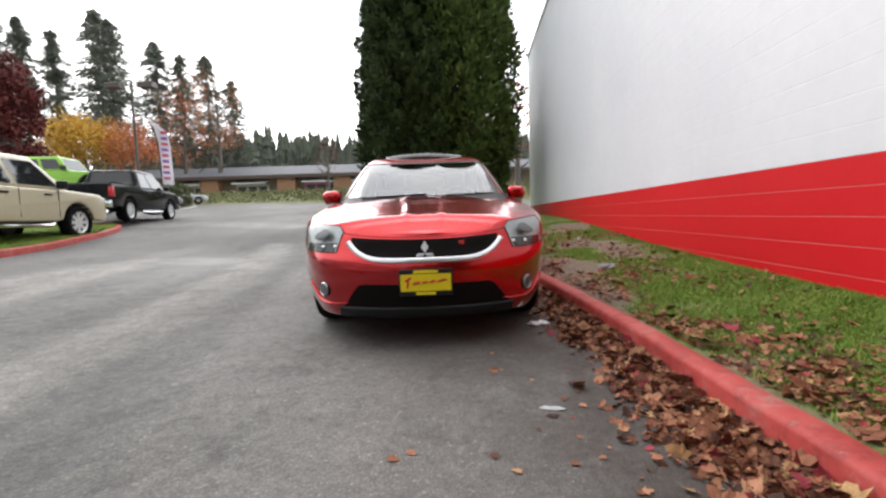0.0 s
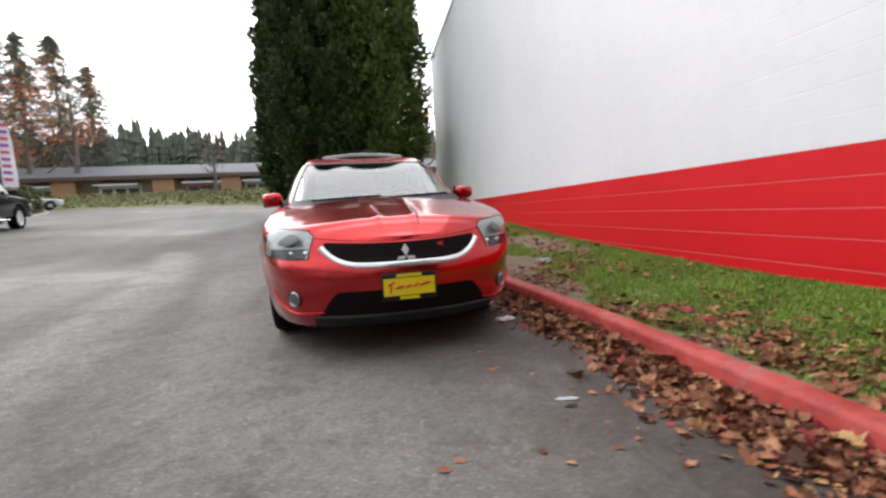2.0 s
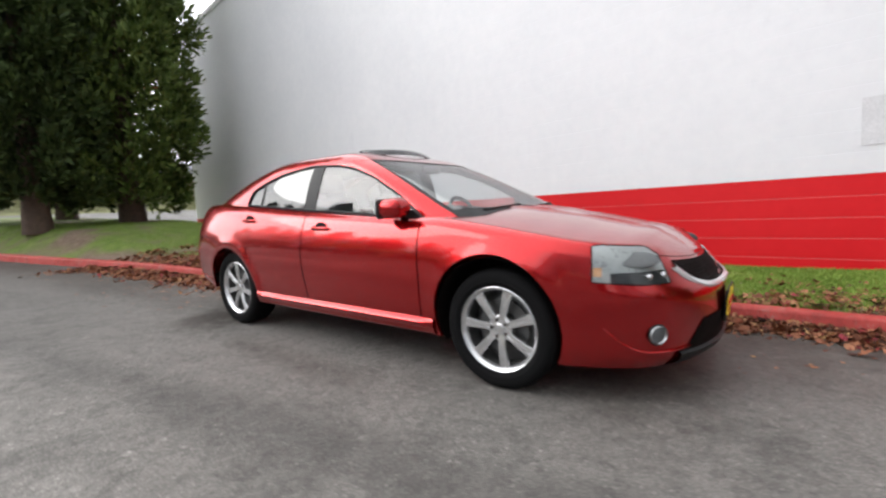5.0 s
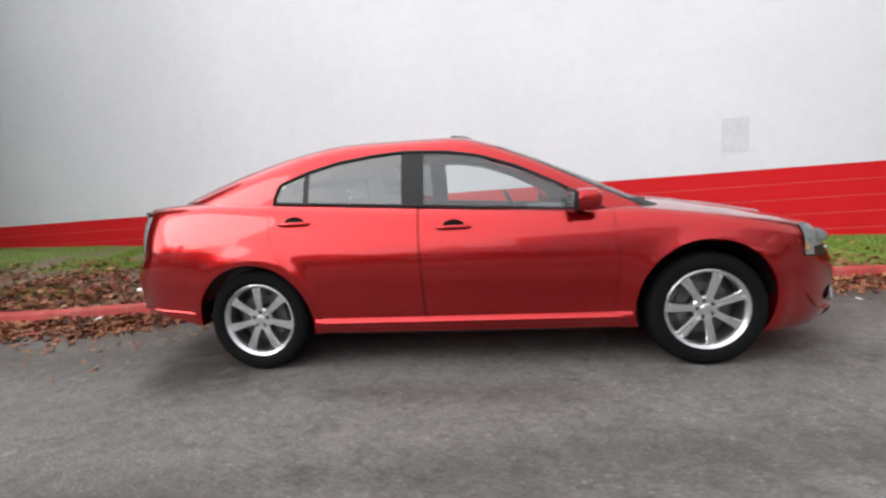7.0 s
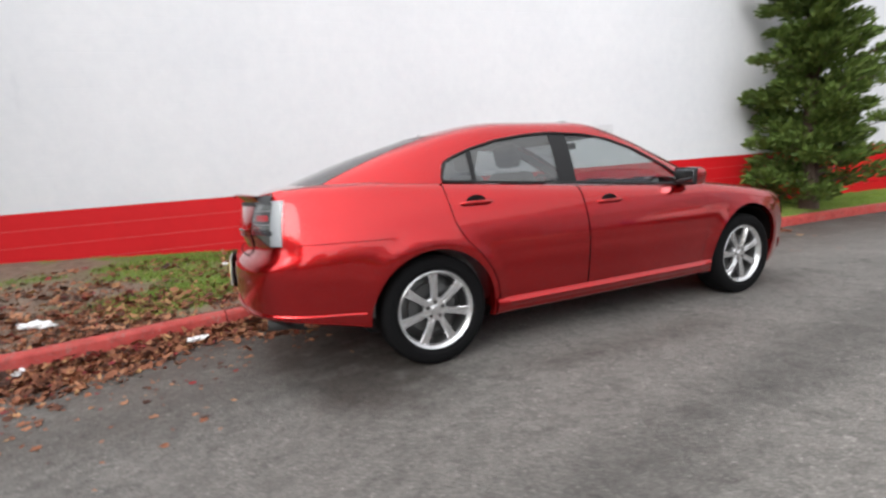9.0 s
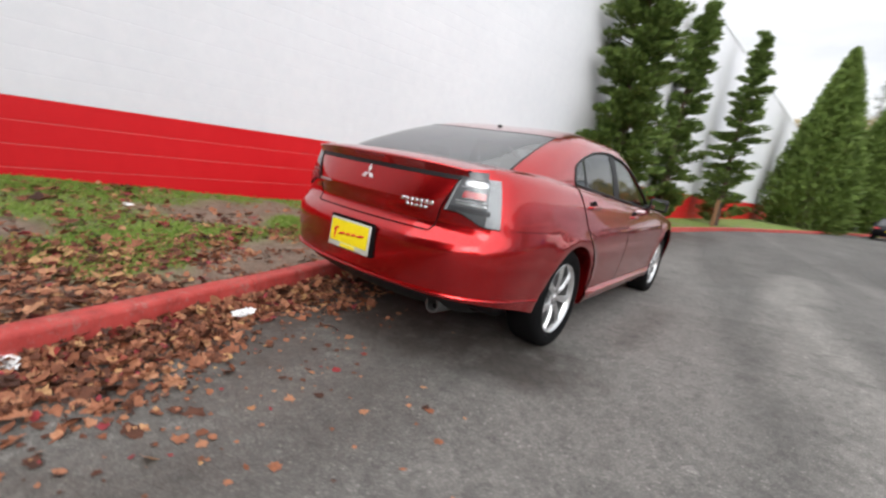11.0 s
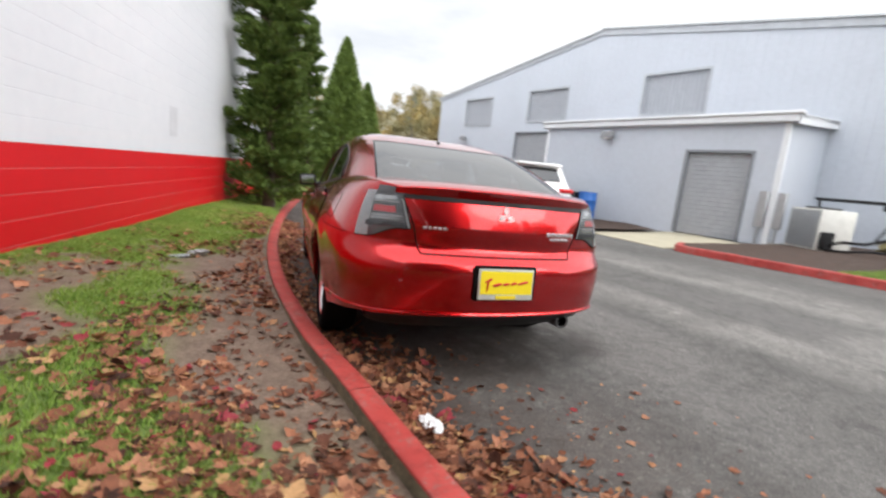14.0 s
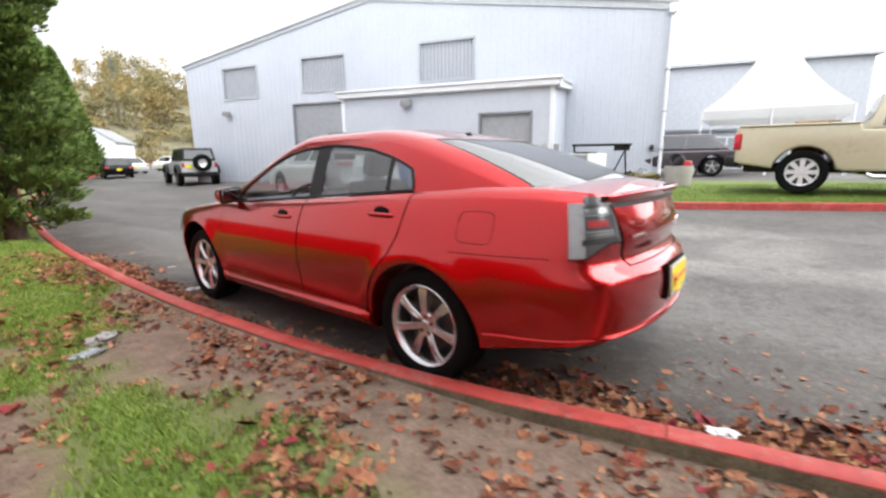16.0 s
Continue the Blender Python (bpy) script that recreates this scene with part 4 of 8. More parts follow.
def spline(pts, n):
    """Points evenly along a smooth line through the given ones."""
    p = np.array(pts, float)
    d = np.r_[0, np.cumsum(np.hypot(*np.diff(p, axis=0).T))]
    q = np.linspace(0, d[-1], n)
    out = []
    for s in q:
        i = min(len(p) - 2, int(np.searchsorted(d, s, side="right")) - 1)
        t = (s - d[i]) / (d[i + 1] - d[i])
        p0, p1, p2, p3 = p[max(i - 1, 0)], p[i], p[i + 1], p[min(i + 2, len(p) - 1)]
        m1, m2 = (p2 - p0) / max(1e-6, d[i + 1] - d[max(i - 1, 0)]) * (d[i + 1] - d[i]), (p3 - p1) / max(1e-6, d[min(i + 2, len(p) - 1)] - d[i]) * (d[i + 1] - d[i])
        out.append((2 * t ** 3 - 3 * t ** 2 + 1) * p1 + (t ** 3 - 2 * t ** 2 + t) * m1 + (3 * t ** 2 - 2 * t ** 3) * p2 + (t ** 3 - t ** 2) * m2)
    return [tuple(v) for v in out]


KERB_LINE = [(x, y) for y, x in spline(KERB, 420)]
_ky, _kx = np.array([p[1] for p in KERB_LINE[:395]]), np.array([p[0] for p in KERB_LINE[:395]])


def kerb_x(y):
    return float(np.interp(y, _ky, _kx))


def wall_x(y):
    return WALL_X0 + WALL_K * y


WALL_FOOT = [(-46, 0.0), (-12, 0.08), (-8, 0.12), (-4, 0.2), (-2, 0.18), (0, 0.24), (2, 0.33), (4.3, 0.49), (7, 0.62), (12, 0.75), (22, 1.0)]


def lawn_z(x, y):
    k, w = kerb_x(y), wall_x(y)
    a = ground_z(k, y) + 0.12 - 0.05 * smoothstep(1.0, 2.5, y) * (1 - smoothstep(8, 10, y))
    t = max(0.0, min(1.0, (x - k - 0.14) / max(0.3, w - k - 0.14)))
    z = a + (interp(y, WALL_FOOT) - a) * t ** 1.15
    mound = 0.42 * smoothstep(6.5, 10.0, y) * smoothstep(0.15, 1.1, x - k) * (1 - smoothstep(0.6, 1.0, t))
    return z + mound + 0.018 * noise.noise((x * 1.7, y * 1.7, 3.0)) * min(1, 6 * t)


def grassy(x, y):
    """How much grass grows at a place of the lawn, 0 to 1."""
    d = x - kerb_x(y)
    n = noise.noise((x * 0.8, y * 0.8, 7.0)) + 0.5 * noise.noise((x * 2.3, y * 2.3, 1.0))
    bare = 0.95 * math.exp(-((d - 0.45) / 0.42) ** 2) * smoothstep(-2.2, 0.0, y) * (1 - smoothstep(7.5, 9, y))
    bare += 0.3 * math.exp(-((d - 0.1) / 0.2) ** 2)
    bare += (0.55 + 0.4 * smoothstep(2.2, 3.6, y)) * math.exp(-((d - 1.65) / 0.42) ** 2) * smoothstep(-1.5, 1.0, y) * (1 - smoothstep(6, 8, y))
    n += 0.2 * noise.noise((x * 5.0, y * 5.0, 4.0))
    return smoothstep(-0.42, 0.38, n + 0.24 + 0.2 * (1 - smoothstep(-2.5, -1.0, y)) - bare)


def asphalt():
    k = Mat("worn_asphalt", (0.1, 0.1, 0.1), 0.8)
    big = k.noise(0.22, 4.0, 0.55)
    streak = k.noise(0.7, 5.0, 0.6, stretch=(1.0, 0.16, 1.0))
    grit = k.voronoi(85.0)
    coarse = k.voronoi(24.0, "Color")
    fine = k.noise(240.0, 2.0)
    patch = k.noise(1.7, 8.0, 0.75)
    stain = k.noise(6.5, 9.0, 0.75)
    # dusty strip beside the car, dark coarse lane, pale streak
    xyz = k.node("ShaderNodeSeparateXYZ")
    k.t.links.new(k.coord, xyz.inputs[0])
    lane = xyz.outputs["X"]
    for src, gain, shift in ((xyz.outputs["Y"], 0.16, 0.0), (k.noise(0.9, 7.0, 0.7), 0.4, -0.2)):
        mul = k.node("ShaderNodeMath")
        mul.operation = "MULTIPLY_ADD"
        k.t.links.new(src, mul.inputs[0])
        mul.inputs[1].default_value, mul.inputs[2].default_value = gain, shift
        add = k.node("ShaderNodeMath")
        add.operation = "ADD"
        k.t.links.new(lane, add.inputs[0])
        k.t.links.new(mul.outputs[0], add.inputs[1])
        lane = add.outputs[0]
    scaled = k.node("ShaderNodeMath")
    scaled.operation = "MULTIPLY_ADD"
    k.t.links.new(lane, scaled.inputs[0])
    scaled.inputs[1].default_value, scaled.inputs[2].default_value = 1 / 6, 1.0
    dust = k.ramp(scaled.outputs[0], [(0.2, 1.02), (0.27, 1.3), (0.31, 0.98), (0.49, 1.0), (0.525, 1.08), (0.565, 1.08), (0.605, 0.92), (0.69, 0.9), (0.73, 1.28)])
    col = k.ramp(k.mix(0.5, big, streak), [(0.34, (0.12, 0.117, 0.113)), (0.5, (0.137, 0.134, 0.129)), (0.64, (0.162, 0.157, 0.151))])
    col = k.mix(0.85, col, k.ramp(grit, [(0.0, 1.75), (0.16, 1.1), (0.5, 0.7)]), "MULTIPLY")
    col = k.mix(0.4, col, k.ramp(coarse, [(0.1, 0.55), (0.5, 1.0), (0.93, 1.3), (0.97, 2.4)]), "MULTIPLY")
    col = k.mix(0.7, col, k.ramp(fine, [(0.3, 0.72), (0.7, 1.3)]), "MULTIPLY")
    col = k.mix(0.55, col, k.ramp(patch, [(0.28, 0.66), (0.45, 0.95), (0.75, 1.12)]), "MULTIPLY")
    col = k.mix(0.55, col, k.ramp(stain, [(0.3, 0.78), (0.43, 0.96), (0.56, 1.03), (0.72, 1.18)]), "MULTIPLY")
    near = k.node("ShaderNodeMapRange")
    for name, value in (("From Min", 0.5), ("From Max", 4.0), ("To Min", 1.0), ("To Max", 0.35)):
        near.inputs[name].default_value = value
    k.t.links.new(xyz.outputs["Y"], near.inputs["Value"])
    col = k.mix(near.outputs[0], col, dust, "MULTIPLY")
    track_attr = k.t.nodes.new("ShaderNodeAttribute")
    track_attr.attribute_name = "line_mask"
    crust = k.mix(0.35, k.noise(6.0, 9.0, 0.72), k.noise(2.2, 6.0, 0.65))
    col = k.mix(0.75, col, k.ramp(crust, [(0.4, 0.66), (0.455, 0.93), (0.5, 1.04), (0.6, 1.08)]), "MULTIPLY")
    col = k.mix(1.0, col, (1.04, 1.005, 0.965), "MULTIPLY")
    # pale tracks: dust plus a grazing sheen, brightened into the asphalt colour
    worn = k.mix(1.0, k.ramp(k.noise(1.6, 8.0, 0.68), [(0.34, 0.45), (0.5, 1.0)]), track_attr.outputs["Color"], "MULTIPLY")
    col = k.mix(worn, col, k.mix(1.0, col, (1.65, 1.65, 1.64), "MULTIPLY"))
    damp = k.ramp(k.mix(0.5, k.noise(0.8, 7.0, 0.7), k.noise(3.7, 8.0, 0.7)), [(0.38, 0.7), (0.47, 0.97), (0.55, 1.0)])
    col = k.mix(0.22, col, damp, "MULTIPLY")
    col = k.mix(1.0, col, k.ramp(k.voronoi(85.0, "Color"), [(0.05, 0.7), (0.45, 0.98), (0.86, 1.06), (0.93, 1.6)]), "MULTIPLY")
    # damp stains and the shade under the sedan's ends, darkened into the asphalt
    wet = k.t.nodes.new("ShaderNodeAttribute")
    wet.attribute_name = "damp_shade"
    damp_shade_mask = k.mix(1.0, k.ramp(k.mix(0.5, k.noise(1.8, 8.0, 0.7), k.noise(7.0, 6.0, 0.7)), [(0.36, 0.1), (0.52, 1.0)]), wet.outputs["Color"], "MULTIPLY")
    col = k.mix(damp_shade_mask, col, k.mix(1.0, col, (0.36, 0.33, 0.31), "MULTIPLY"))
    gut = k.t.nodes.new("ShaderNodeAttribute")
    gut.attribute_name = "gutter"
    dirt = k.mix(1.0, k.ramp(k.noise(2.2, 8.0, 0.72), [(0.33, 0.15), (0.52, 1.0)]), gut.outputs["Color"], "MULTIPLY")
    col = k.mix(dirt, col, k.ramp(k.noise(30.0, 5.0), [(0.3, (0.03, 0.022, 0.018)), (0.6, (0.062, 0.046, 0.037)), (0.75, (0.12, 0.095, 0.08))]))
    k.set("Base Color", col)
    k.set("Roughness", k.ramp(k.mix(0.5, big, streak), [(0.40, 0.85), (0.55, 0.72), (0.66, 0.6)]))
    k.bump(k.mix(0.5, grit, fine), 0.8, 0.008)
    return k.m


def soil_and_turf():
    k = Mat("lawn_soil", (0.1, 0.07, 0.05), 0.95)
    at = k.t.nodes.new("ShaderNodeAttribute")
    at.attribute_name = "turf"
    soil = k.ramp(k.mix(0.55, k.noise(9.0, 6.0), k.noise(45.0, 6.0, 0.7)), [(0.3, (0.095, 0.06, 0.042)), (0.45, (0.17, 0.118, 0.086)), (0.55, (0.22, 0.158, 0.118)), (0.7, (0.31, 0.235, 0.18))])
    turf = k.ramp(k.mix(0.5, k.noise(5.0, 5.0), k.noise(110.0, 3.0)), [(0.3, (0.085, 0.13, 0.024)), (0.5, (0.14, 0.21, 0.04)), (0.7, (0.24, 0.28, 0.075))])
    k.set("Base Color", k.mix(at.outputs["Fac"], soil, turf))
    k.bump(k.mix(0.5, k.noise(40.0, 6.0), k.noise(150.0, 3.0)), 0.9, 0.02)
    return k.m


def kerb_paint():
    k = Mat("worn_red_kerb_paint", (0.45, 0.06, 0.06), 0.55)
    wear = k.mix(0.5, k.noise(5.0, 8.0, 0.7), k.noise(45.0, 5.0, 0.7))
    red = k.ramp(k.noise(2.5, 5.0), [(0.3, (0.36, 0.042, 0.036)), (0.7, (0.52, 0.08, 0.068))])
    red = k.mix(0.8, red, k.ramp(k.noise(11.0, 7.0, 0.7), [(0.3, 0.45), (0.5, 0.95), (0.7, 1.1)]), "MULTIPLY")
    k.set("Base Color", k.mix(k.ramp(wear, [(0.52, 0.0), (0.64, 0.85)]), red, k.ramp(k.noise(20.0), [(0.3, (0.13, 0.07, 0.055)), (0.7, (0.34, 0.2, 0.18))])))
    k.b.inputs["Specular IOR Level"].default_value = 0.3
    k.bump(wear, 0.4, 0.006)
    return k.m


def painted_block(name, lo, hi, shine=0.5):
    k = Mat(name, lo, 0.42, Specular_IOR_Level=shine)
    k.coord = k.t.nodes.new("ShaderNodeNewGeometry").outputs["Position"]
    t = k.mix(0.4, k.noise(0.6, 5.0, 0.6), k.noise(7.0, 6.0, 0.65))
    col = k.ramp(t, [(0.3, lo), (0.7, hi)])
    dirt = k.noise(1.6, 8.0, 0.75, stretch=(1, 1, 0.25))
    k.set("Base Color", k.mix(k.ramp(dirt, [(0.62, 0.0), (0.85, 0.5)]), col, tuple(c * 0.8 for c in lo)))
    k.set("Roughness", k.ramp(t, [(0.3, 0.38), (0.7, 0.55)]))
    k.bump(k.mix(0.5, k.noise(140.0, 4.0), k.noise(25.0, 4.0)), 0.25, 0.004)
    return k.m


ASPHALT, LAWN, KERB_RED = asphalt(), soil_and_turf(), kerb_paint()
WALL_RED, WALL_WHITE = painted_block("red_block_paint", (0.56, 0.009, 0.014), (0.66, 0.015, 0.02), 0.2), painted_block("white_block_paint", (0.67, 0.68, 0.71), (0.77, 0.77, 0.79))
CONCRETE = plain("pale_concrete", (0.36, 0.34, 0.31), 0.9, scale=3, bump=0.3)
GREY_CONCRETE = plain("grey_kerb_concrete", (0.3, 0.29, 0.28), 0.9, scale=5, bump=0.3)
SIDING = plain("pale_blue_grey_siding", (0.49, 0.52, 0.575), 0.5, vary=0.05, scale=0.8)
TRIM = plain("white_metal_trim", (0.72, 0.73, 0.75), 0.4, vary=0.05)
DOOR_GREY = plain("grey_roller_door", (0.33, 0.34, 0.36), 0.5)
FRAME_LIGHT = plain("light_grey_frame", (0.42, 0.44, 0.47), 0.5)
FRAME_GREY = plain("dark_window_frame", (0.2, 0.21, 0.23), 0.5)
BLIND = plain("grey_blinds", (0.34, 0.35, 0.38), 0.7)
SLAT = plain("pale_grey_slats", (0.46, 0.47, 0.5), 0.7)
PANE = glass("window_pane", (0.94, 0.95, 0.96), 1.4)
MULCH = plain("brown_mulch", (0.055, 0.032, 0.022), 1.0, vary=0.5, scale=9, bump=1.0)
GALV = plain("galvanised_metal", (0.4, 0.41, 0.42), 0.4, 0.7)
ROOF_DARK = plain("dark_shingle_roof", (0.11, 0.113, 0.125), 0.85, vary=0.25, scale=4)
BRICK = plain("tan_brick", (0.35, 0.2, 0.12), 0.9, vary=0.2, scale=8)
YELLOW_LINE = plain("faded_yellow_line", (0.5, 0.36, 0.08), 0.8, vary=0.3)
LIGHT_ASPHALT = plain("pale_dry_asphalt", (0.26, 0.26, 0.255), 0.55, vary=0.2, scale=2, bump=0.3)


def axis_steps(lo, hi, fine_lo, fine_hi, fine, ratio=1.25):
    a = list(np.arange(fine_lo, fine_hi + 1e-6, fine))
    s, v = fine, fine_hi
    while v < hi:
        s *= ratio
        v += s
        a.append(v)
    s, v = fine, fine_lo
    while v > lo:
        s *= ratio
        v -= s
        a.insert(0, v)
    return a


rows = []
gxs = axis_steps(-900, 900, -10, 3, 0.2, 1.12)
for gy in axis_steps(-900, 900, -8, 15, 0.25, 1.12):
    rows.append([(gx, gy, ground_z(gx, gy) - (0.35 if gx > kerb_x(gy) + 0.6 and gx < 9 and -60 < gy < 18.5 else 0.0)) for gx in gxs])
road = part("road", from_grid(rows), ASPHALT, smooth=60)
wash = road.data.attributes.new("gutter", "FLOAT", "POINT")
wash.data.foreach_set("value", [0.9 * (1 - smoothstep(0.2, 1.8, abs(v.co.x - kerb_x(v.co.y)))) if -12 < v.co.y < 12 else 0.0 for v in road.data.vertices])
# pale dusty tracks that curve across the drive, their sheen put into the colour: plan line, half width, strength
PALE_TRACKS = [([(-3.6, 5.6), (-3.2, 4.2), (-2.66, 1.5), (-2.42, 0.0), (-2.28, -1.5), (-2.25, -3.0), (-2.35, -6.0)], 0.34, 1.0),
         ([(-4.3, -2.2), (-4.6, -0.3), (-4.85, 0.9), (-4.9, 1.9), (-4.5, 2.6), (-3.8, 2.7)], 0.62, 0.75),
         ([(-9.8, 11.2), (-8.2, 12.2), (-6.4, 11.6), (-5.6, 11.0)], 1.3, 0.7),
         ([(0.2, 2.3), (-0.1, 2.8), (-0.2, 3.6), (-0.45, 4.6)], 0.34, 0.55)]


# damp strips, plus painted shade under the sedan's nose and tail
DAMP_SHADE = [([(0.75, 2.05), (0.0, 2.0), (-0.85, 1.75)], 0.42, 1.0), ([(-0.6, 2.6), (-0.7, 4.2), (-1.1, 6.0)], 0.22, 0.35), ([(0.95, -2.6), (0.75, -4.4)], 0.26, 0.7), ([(0.3, -1.9), (-0.5, -2.0)], 0.4, 0.5), ([(-1.2, 0.9), (-1.25, -0.6)], 0.1, 0.5)]


def line_mask(x, y, lines=PALE_TRACKS):
    best = 0.0
    if not (-13 < x < 2 and -8 < y < 15):
        return 0.0
    for line, half_w, gain in lines:
        d = 99.0
        for (xa, ya), (xb, yb) in zip(line, line[1:]):
            t = max(0.0, min(1.0, ((x - xa) * (xb - xa) + (y - ya) * (yb - ya)) / ((xb - xa) ** 2 + (yb - ya) ** 2)))
            d = min(d, math.hypot(x - xa - t * (xb - xa), y - ya - t * (yb - ya)))
        best = max(best, gain * (1 - smoothstep(half_w * 0.7, half_w * 1.2, d)))
    return best


track_at = road.data.attributes.new("line_mask", "FLOAT", "POINT")
track_at.data.foreach_set("value", [line_mask(v.co.x, v.co.y) for v in road.data.vertices])
damp_shade_at = road.data.attributes.new("damp_shade", "FLOAT", "POINT")
damp_shade_at.data.foreach_set("value", [line_mask(v.co.x, v.co.y, DAMP_SHADE) for v in road.data.vertices])
tagged(road, "worn grey asphalt drive with damp patches and stains", "road", kind="structure")


def strip_mesh(line, profile, z_of):
    """Sweeps (across, height) pairs along a plan line; across is to the right of the way."""
    rows = []
    for i, (x, y) in enumerate(line):
        xa, ya = line[max(i - 1, 0)]
        xb, yb = line[min(i + 1, len(line) - 1)]
        n = Vector((yb - ya, -(xb - xa))).normalized()
        wob = 0.004 * noise.noise((x * 3, y * 3, 0))
        z = z_of(x, y)
        rows.append([(x + n.x * (o + wob), y + n.y * (o + wob), z + h + (wob if h > 0 else 0)) for o, h in profile])
    return from_grid(rows)


KERB_PROFILE = [(-0.004, -0.25), (0.0, 0.11), (0.008, 0.128), (0.022, 0.137), (0.108, 0.14), (0.122, 0.134), (0.128, 0.12), (0.132, -0.2)]
kerb = tagged(new("kerb"), "worn red painted concrete kerb with chips and joints", "kerb", kind="structure")
start, seg = 0, []
lengths = np.r_[0, np.cumsum([math.hypot(b[0] - a[0], b[1] - a[1]) for a, b in zip(KERB_LINE, KERB_LINE[1:])])]
while start < len(KERB_LINE) - 1:
    near = -9 < KERB_LINE[start][1] < 16
    stop = start + 1
    while stop < len(KERB_LINE) - 1 and lengths[stop] - lengths[start] < (3.0 if near else 12.0):
        stop += 1
    pts = KERB_LINE[start:stop + 1]
    dense = [(a[0] + (b[0] - a[0]) * t, a[1] + (b[1] - a[1]) * t) for a, b in zip(pts, pts[1:]) for t in (0, 0.5)] + [pts[-1]]
    dense[-1] = (dense[-1][0] + (dense[-2][0] - dense[-1][0]) * 0.06, dense[-1][1] + (dense[-2][1] - dense[-1][1]) * 0.06)
    part("kerb_stone", strip_mesh(dense, KERB_PROFILE, ground_z), KERB_RED if pts[0][1] < 10.2 else GREY_CONCRETE, kerb)
    start = stop


moss = strip_mesh([p for p in KERB_LINE if -2 < p[1] < 11], [(0.1335, -0.2), (0.1335, 0.124), (0.13, 0.132)], ground_z)
part("kerb_back", moss, plain("mossy_dirty_concrete", (0.13, 0.115, 0.07), 0.95, vary=0.5, scale=8, bump=0.8), kerb, "mossy dirty back of the kerb")


def lawn_sheet(name, ys, xs_of, z_of, turf_of, label, mat=None):
    rows = [[(x, y, z_of(x, y)) for x in xs_of(y)] for y in ys]
    ob = part(name, from_grid(rows), mat or LAWN)
    at = ob.data.attributes.new("turf", "FLOAT", "POINT")
    at.data.foreach_set("value", [turf_of(v.co.x, v.co.y) for v in ob.data.vertices])
    return tagged(ob, label, "lawn", kind="structure")


lawn_sheet("lawn", list(np.arange(-45, -10, 0.5)) + list(np.arange(-10, 12, 0.12)) + list(np.arange(12, 21.8, 0.4)),
           lambda y: lin(kerb_x(y) + 0.108, max(wall_x(y) + 0.05, kerb_x(y) + 0.6) if y < WALL_END else 4.6, 30), lawn_z, grassy, "patchy autumn lawn with bare soil beside the wall")


# long wall of painted blocks
def wall_point(y, z, out=0.0):
    n = Vector((-1, WALL_K)).normalized()
    return Vector((wall_x(y) + n.x * out, y + n.y * out, z))


def course_mesh(y0, y1, z0, z1, depth=0.006, groove=0.006):
    """One block or run of blocks, its face proud of the joints."""
    rows = []
    for y in (y0, y1):
        rows.append([wall_point(y, z, o) for z, o in ((z0, -depth), (z0 + groove * 0.4, -depth), (z0 + groove, -0.001), (z0 + groove * 1.6, 0), (z1 - groove * 1.6, 0), (z1 - groove, -0.001), (z1 - groove * 0.4, -depth), (z1, -depth))])
    return rows


wall = tagged(part("wall_east", from_grid([[wall_point(y, z, -0.006 - t) for z, t in ((-0.4, 0.3), (-0.4, 0), (WALL_TOP, 0), (WALL_TOP, 0.3))] for y in (WALL_START, WALL_END)]), WALL_WHITE, smooth=0), "long block wall painted white above a red band", "wall", kind="structure")
joined = bmesh.new()
z = BAND_Z
while z < WALL_TOP - 0.1:
    join_into(joined, from_grid(course_mesh(WALL_START, WALL_END, z, min(z + COURSE, WALL_TOP), 0.0016, 0.003)))
    z += COURSE
tagged(part("white_courses", joined, WALL_WHITE, wall, "white painted block courses", smooth=0), kind="stuff")
rest = bmesh.new()
for c in range(6):
    z1 = BAND_Z - c * COURSE
    for a, b in ((WALL_START, -9.2), (12.8, WALL_END)) if c < 5 else ((WALL_START, WALL_END),):
        join_into(rest, from_grid(course_mesh(a, b, z1 - COURSE, z1)))
tagged(part("red_courses", rest, WALL_RED, wall, "red painted block courses", smooth=0), kind="stuff")
box_back = bmesh.new()
a, b = wall_point(WALL_END, 0, -0.006), wall_point(WALL_START, 0, -0.006)
pts = [a, a + Vector((30, -3, 0)), b + Vector((30, -3, 0)), b]
for (p, q) in ((pts[0], pts[1]), (pts[1], pts[2]), (pts[2], pts[3])):
    v = [box_back.verts.new((p.x, p.y, -0.4)), box_back.verts.new((q.x, q.y, -0.4)), box_back.verts.new((q.x, q.y, WALL_TOP)), box_back.verts.new((p.x, p.y, WALL_TOP))]
    box_back.faces.new(v)
box_back.faces.new([box_back.verts.new((p.x, p.y, WALL_TOP - 0.05)) for p in pts])
tagged(part("wall_back", box_back, WALL_WHITE, smooth=0), "plain white rear walls and roof of the block building", "wall", kind="structure")
cop = from_grid([[wall_point(y, zz, o) for zz, o in ((WALL_TOP - 0.12, 0.0), (WALL_TOP - 0.12, 0.03), (WALL_TOP + 0.03, 0.035), (WALL_TOP + 0.03, -0.35))] for y in (WALL_START, WALL_END + 0.02)])
part("coping", cop, TRIM, wall, "white metal coping")
pm_ = from_grid([[wall_point(y, zz, 0.004) for zz in lin(1.36, 1.79, 4)] for y in lin(-3.52, -3.2, 4)], thick=0.003)
part("paint_patch", pm_, plain("grey_paint_patch", (0.63, 0.63, 0.65), 0.5), wall, "grey rectangle of patched paint")

# grey steel building across the drive
BM = Matrix.Translation((-0.954 * 14.6, -0.3 * 14.6, 0)) @ Matrix.Rotation(math.atan2(0.3, 0.954), 4, "Z")
# local axes: x towards the drive, y along the front, z up
hall = thing("warehouse", BM, "pale blue-grey steel-clad hall with a low gable", "building")
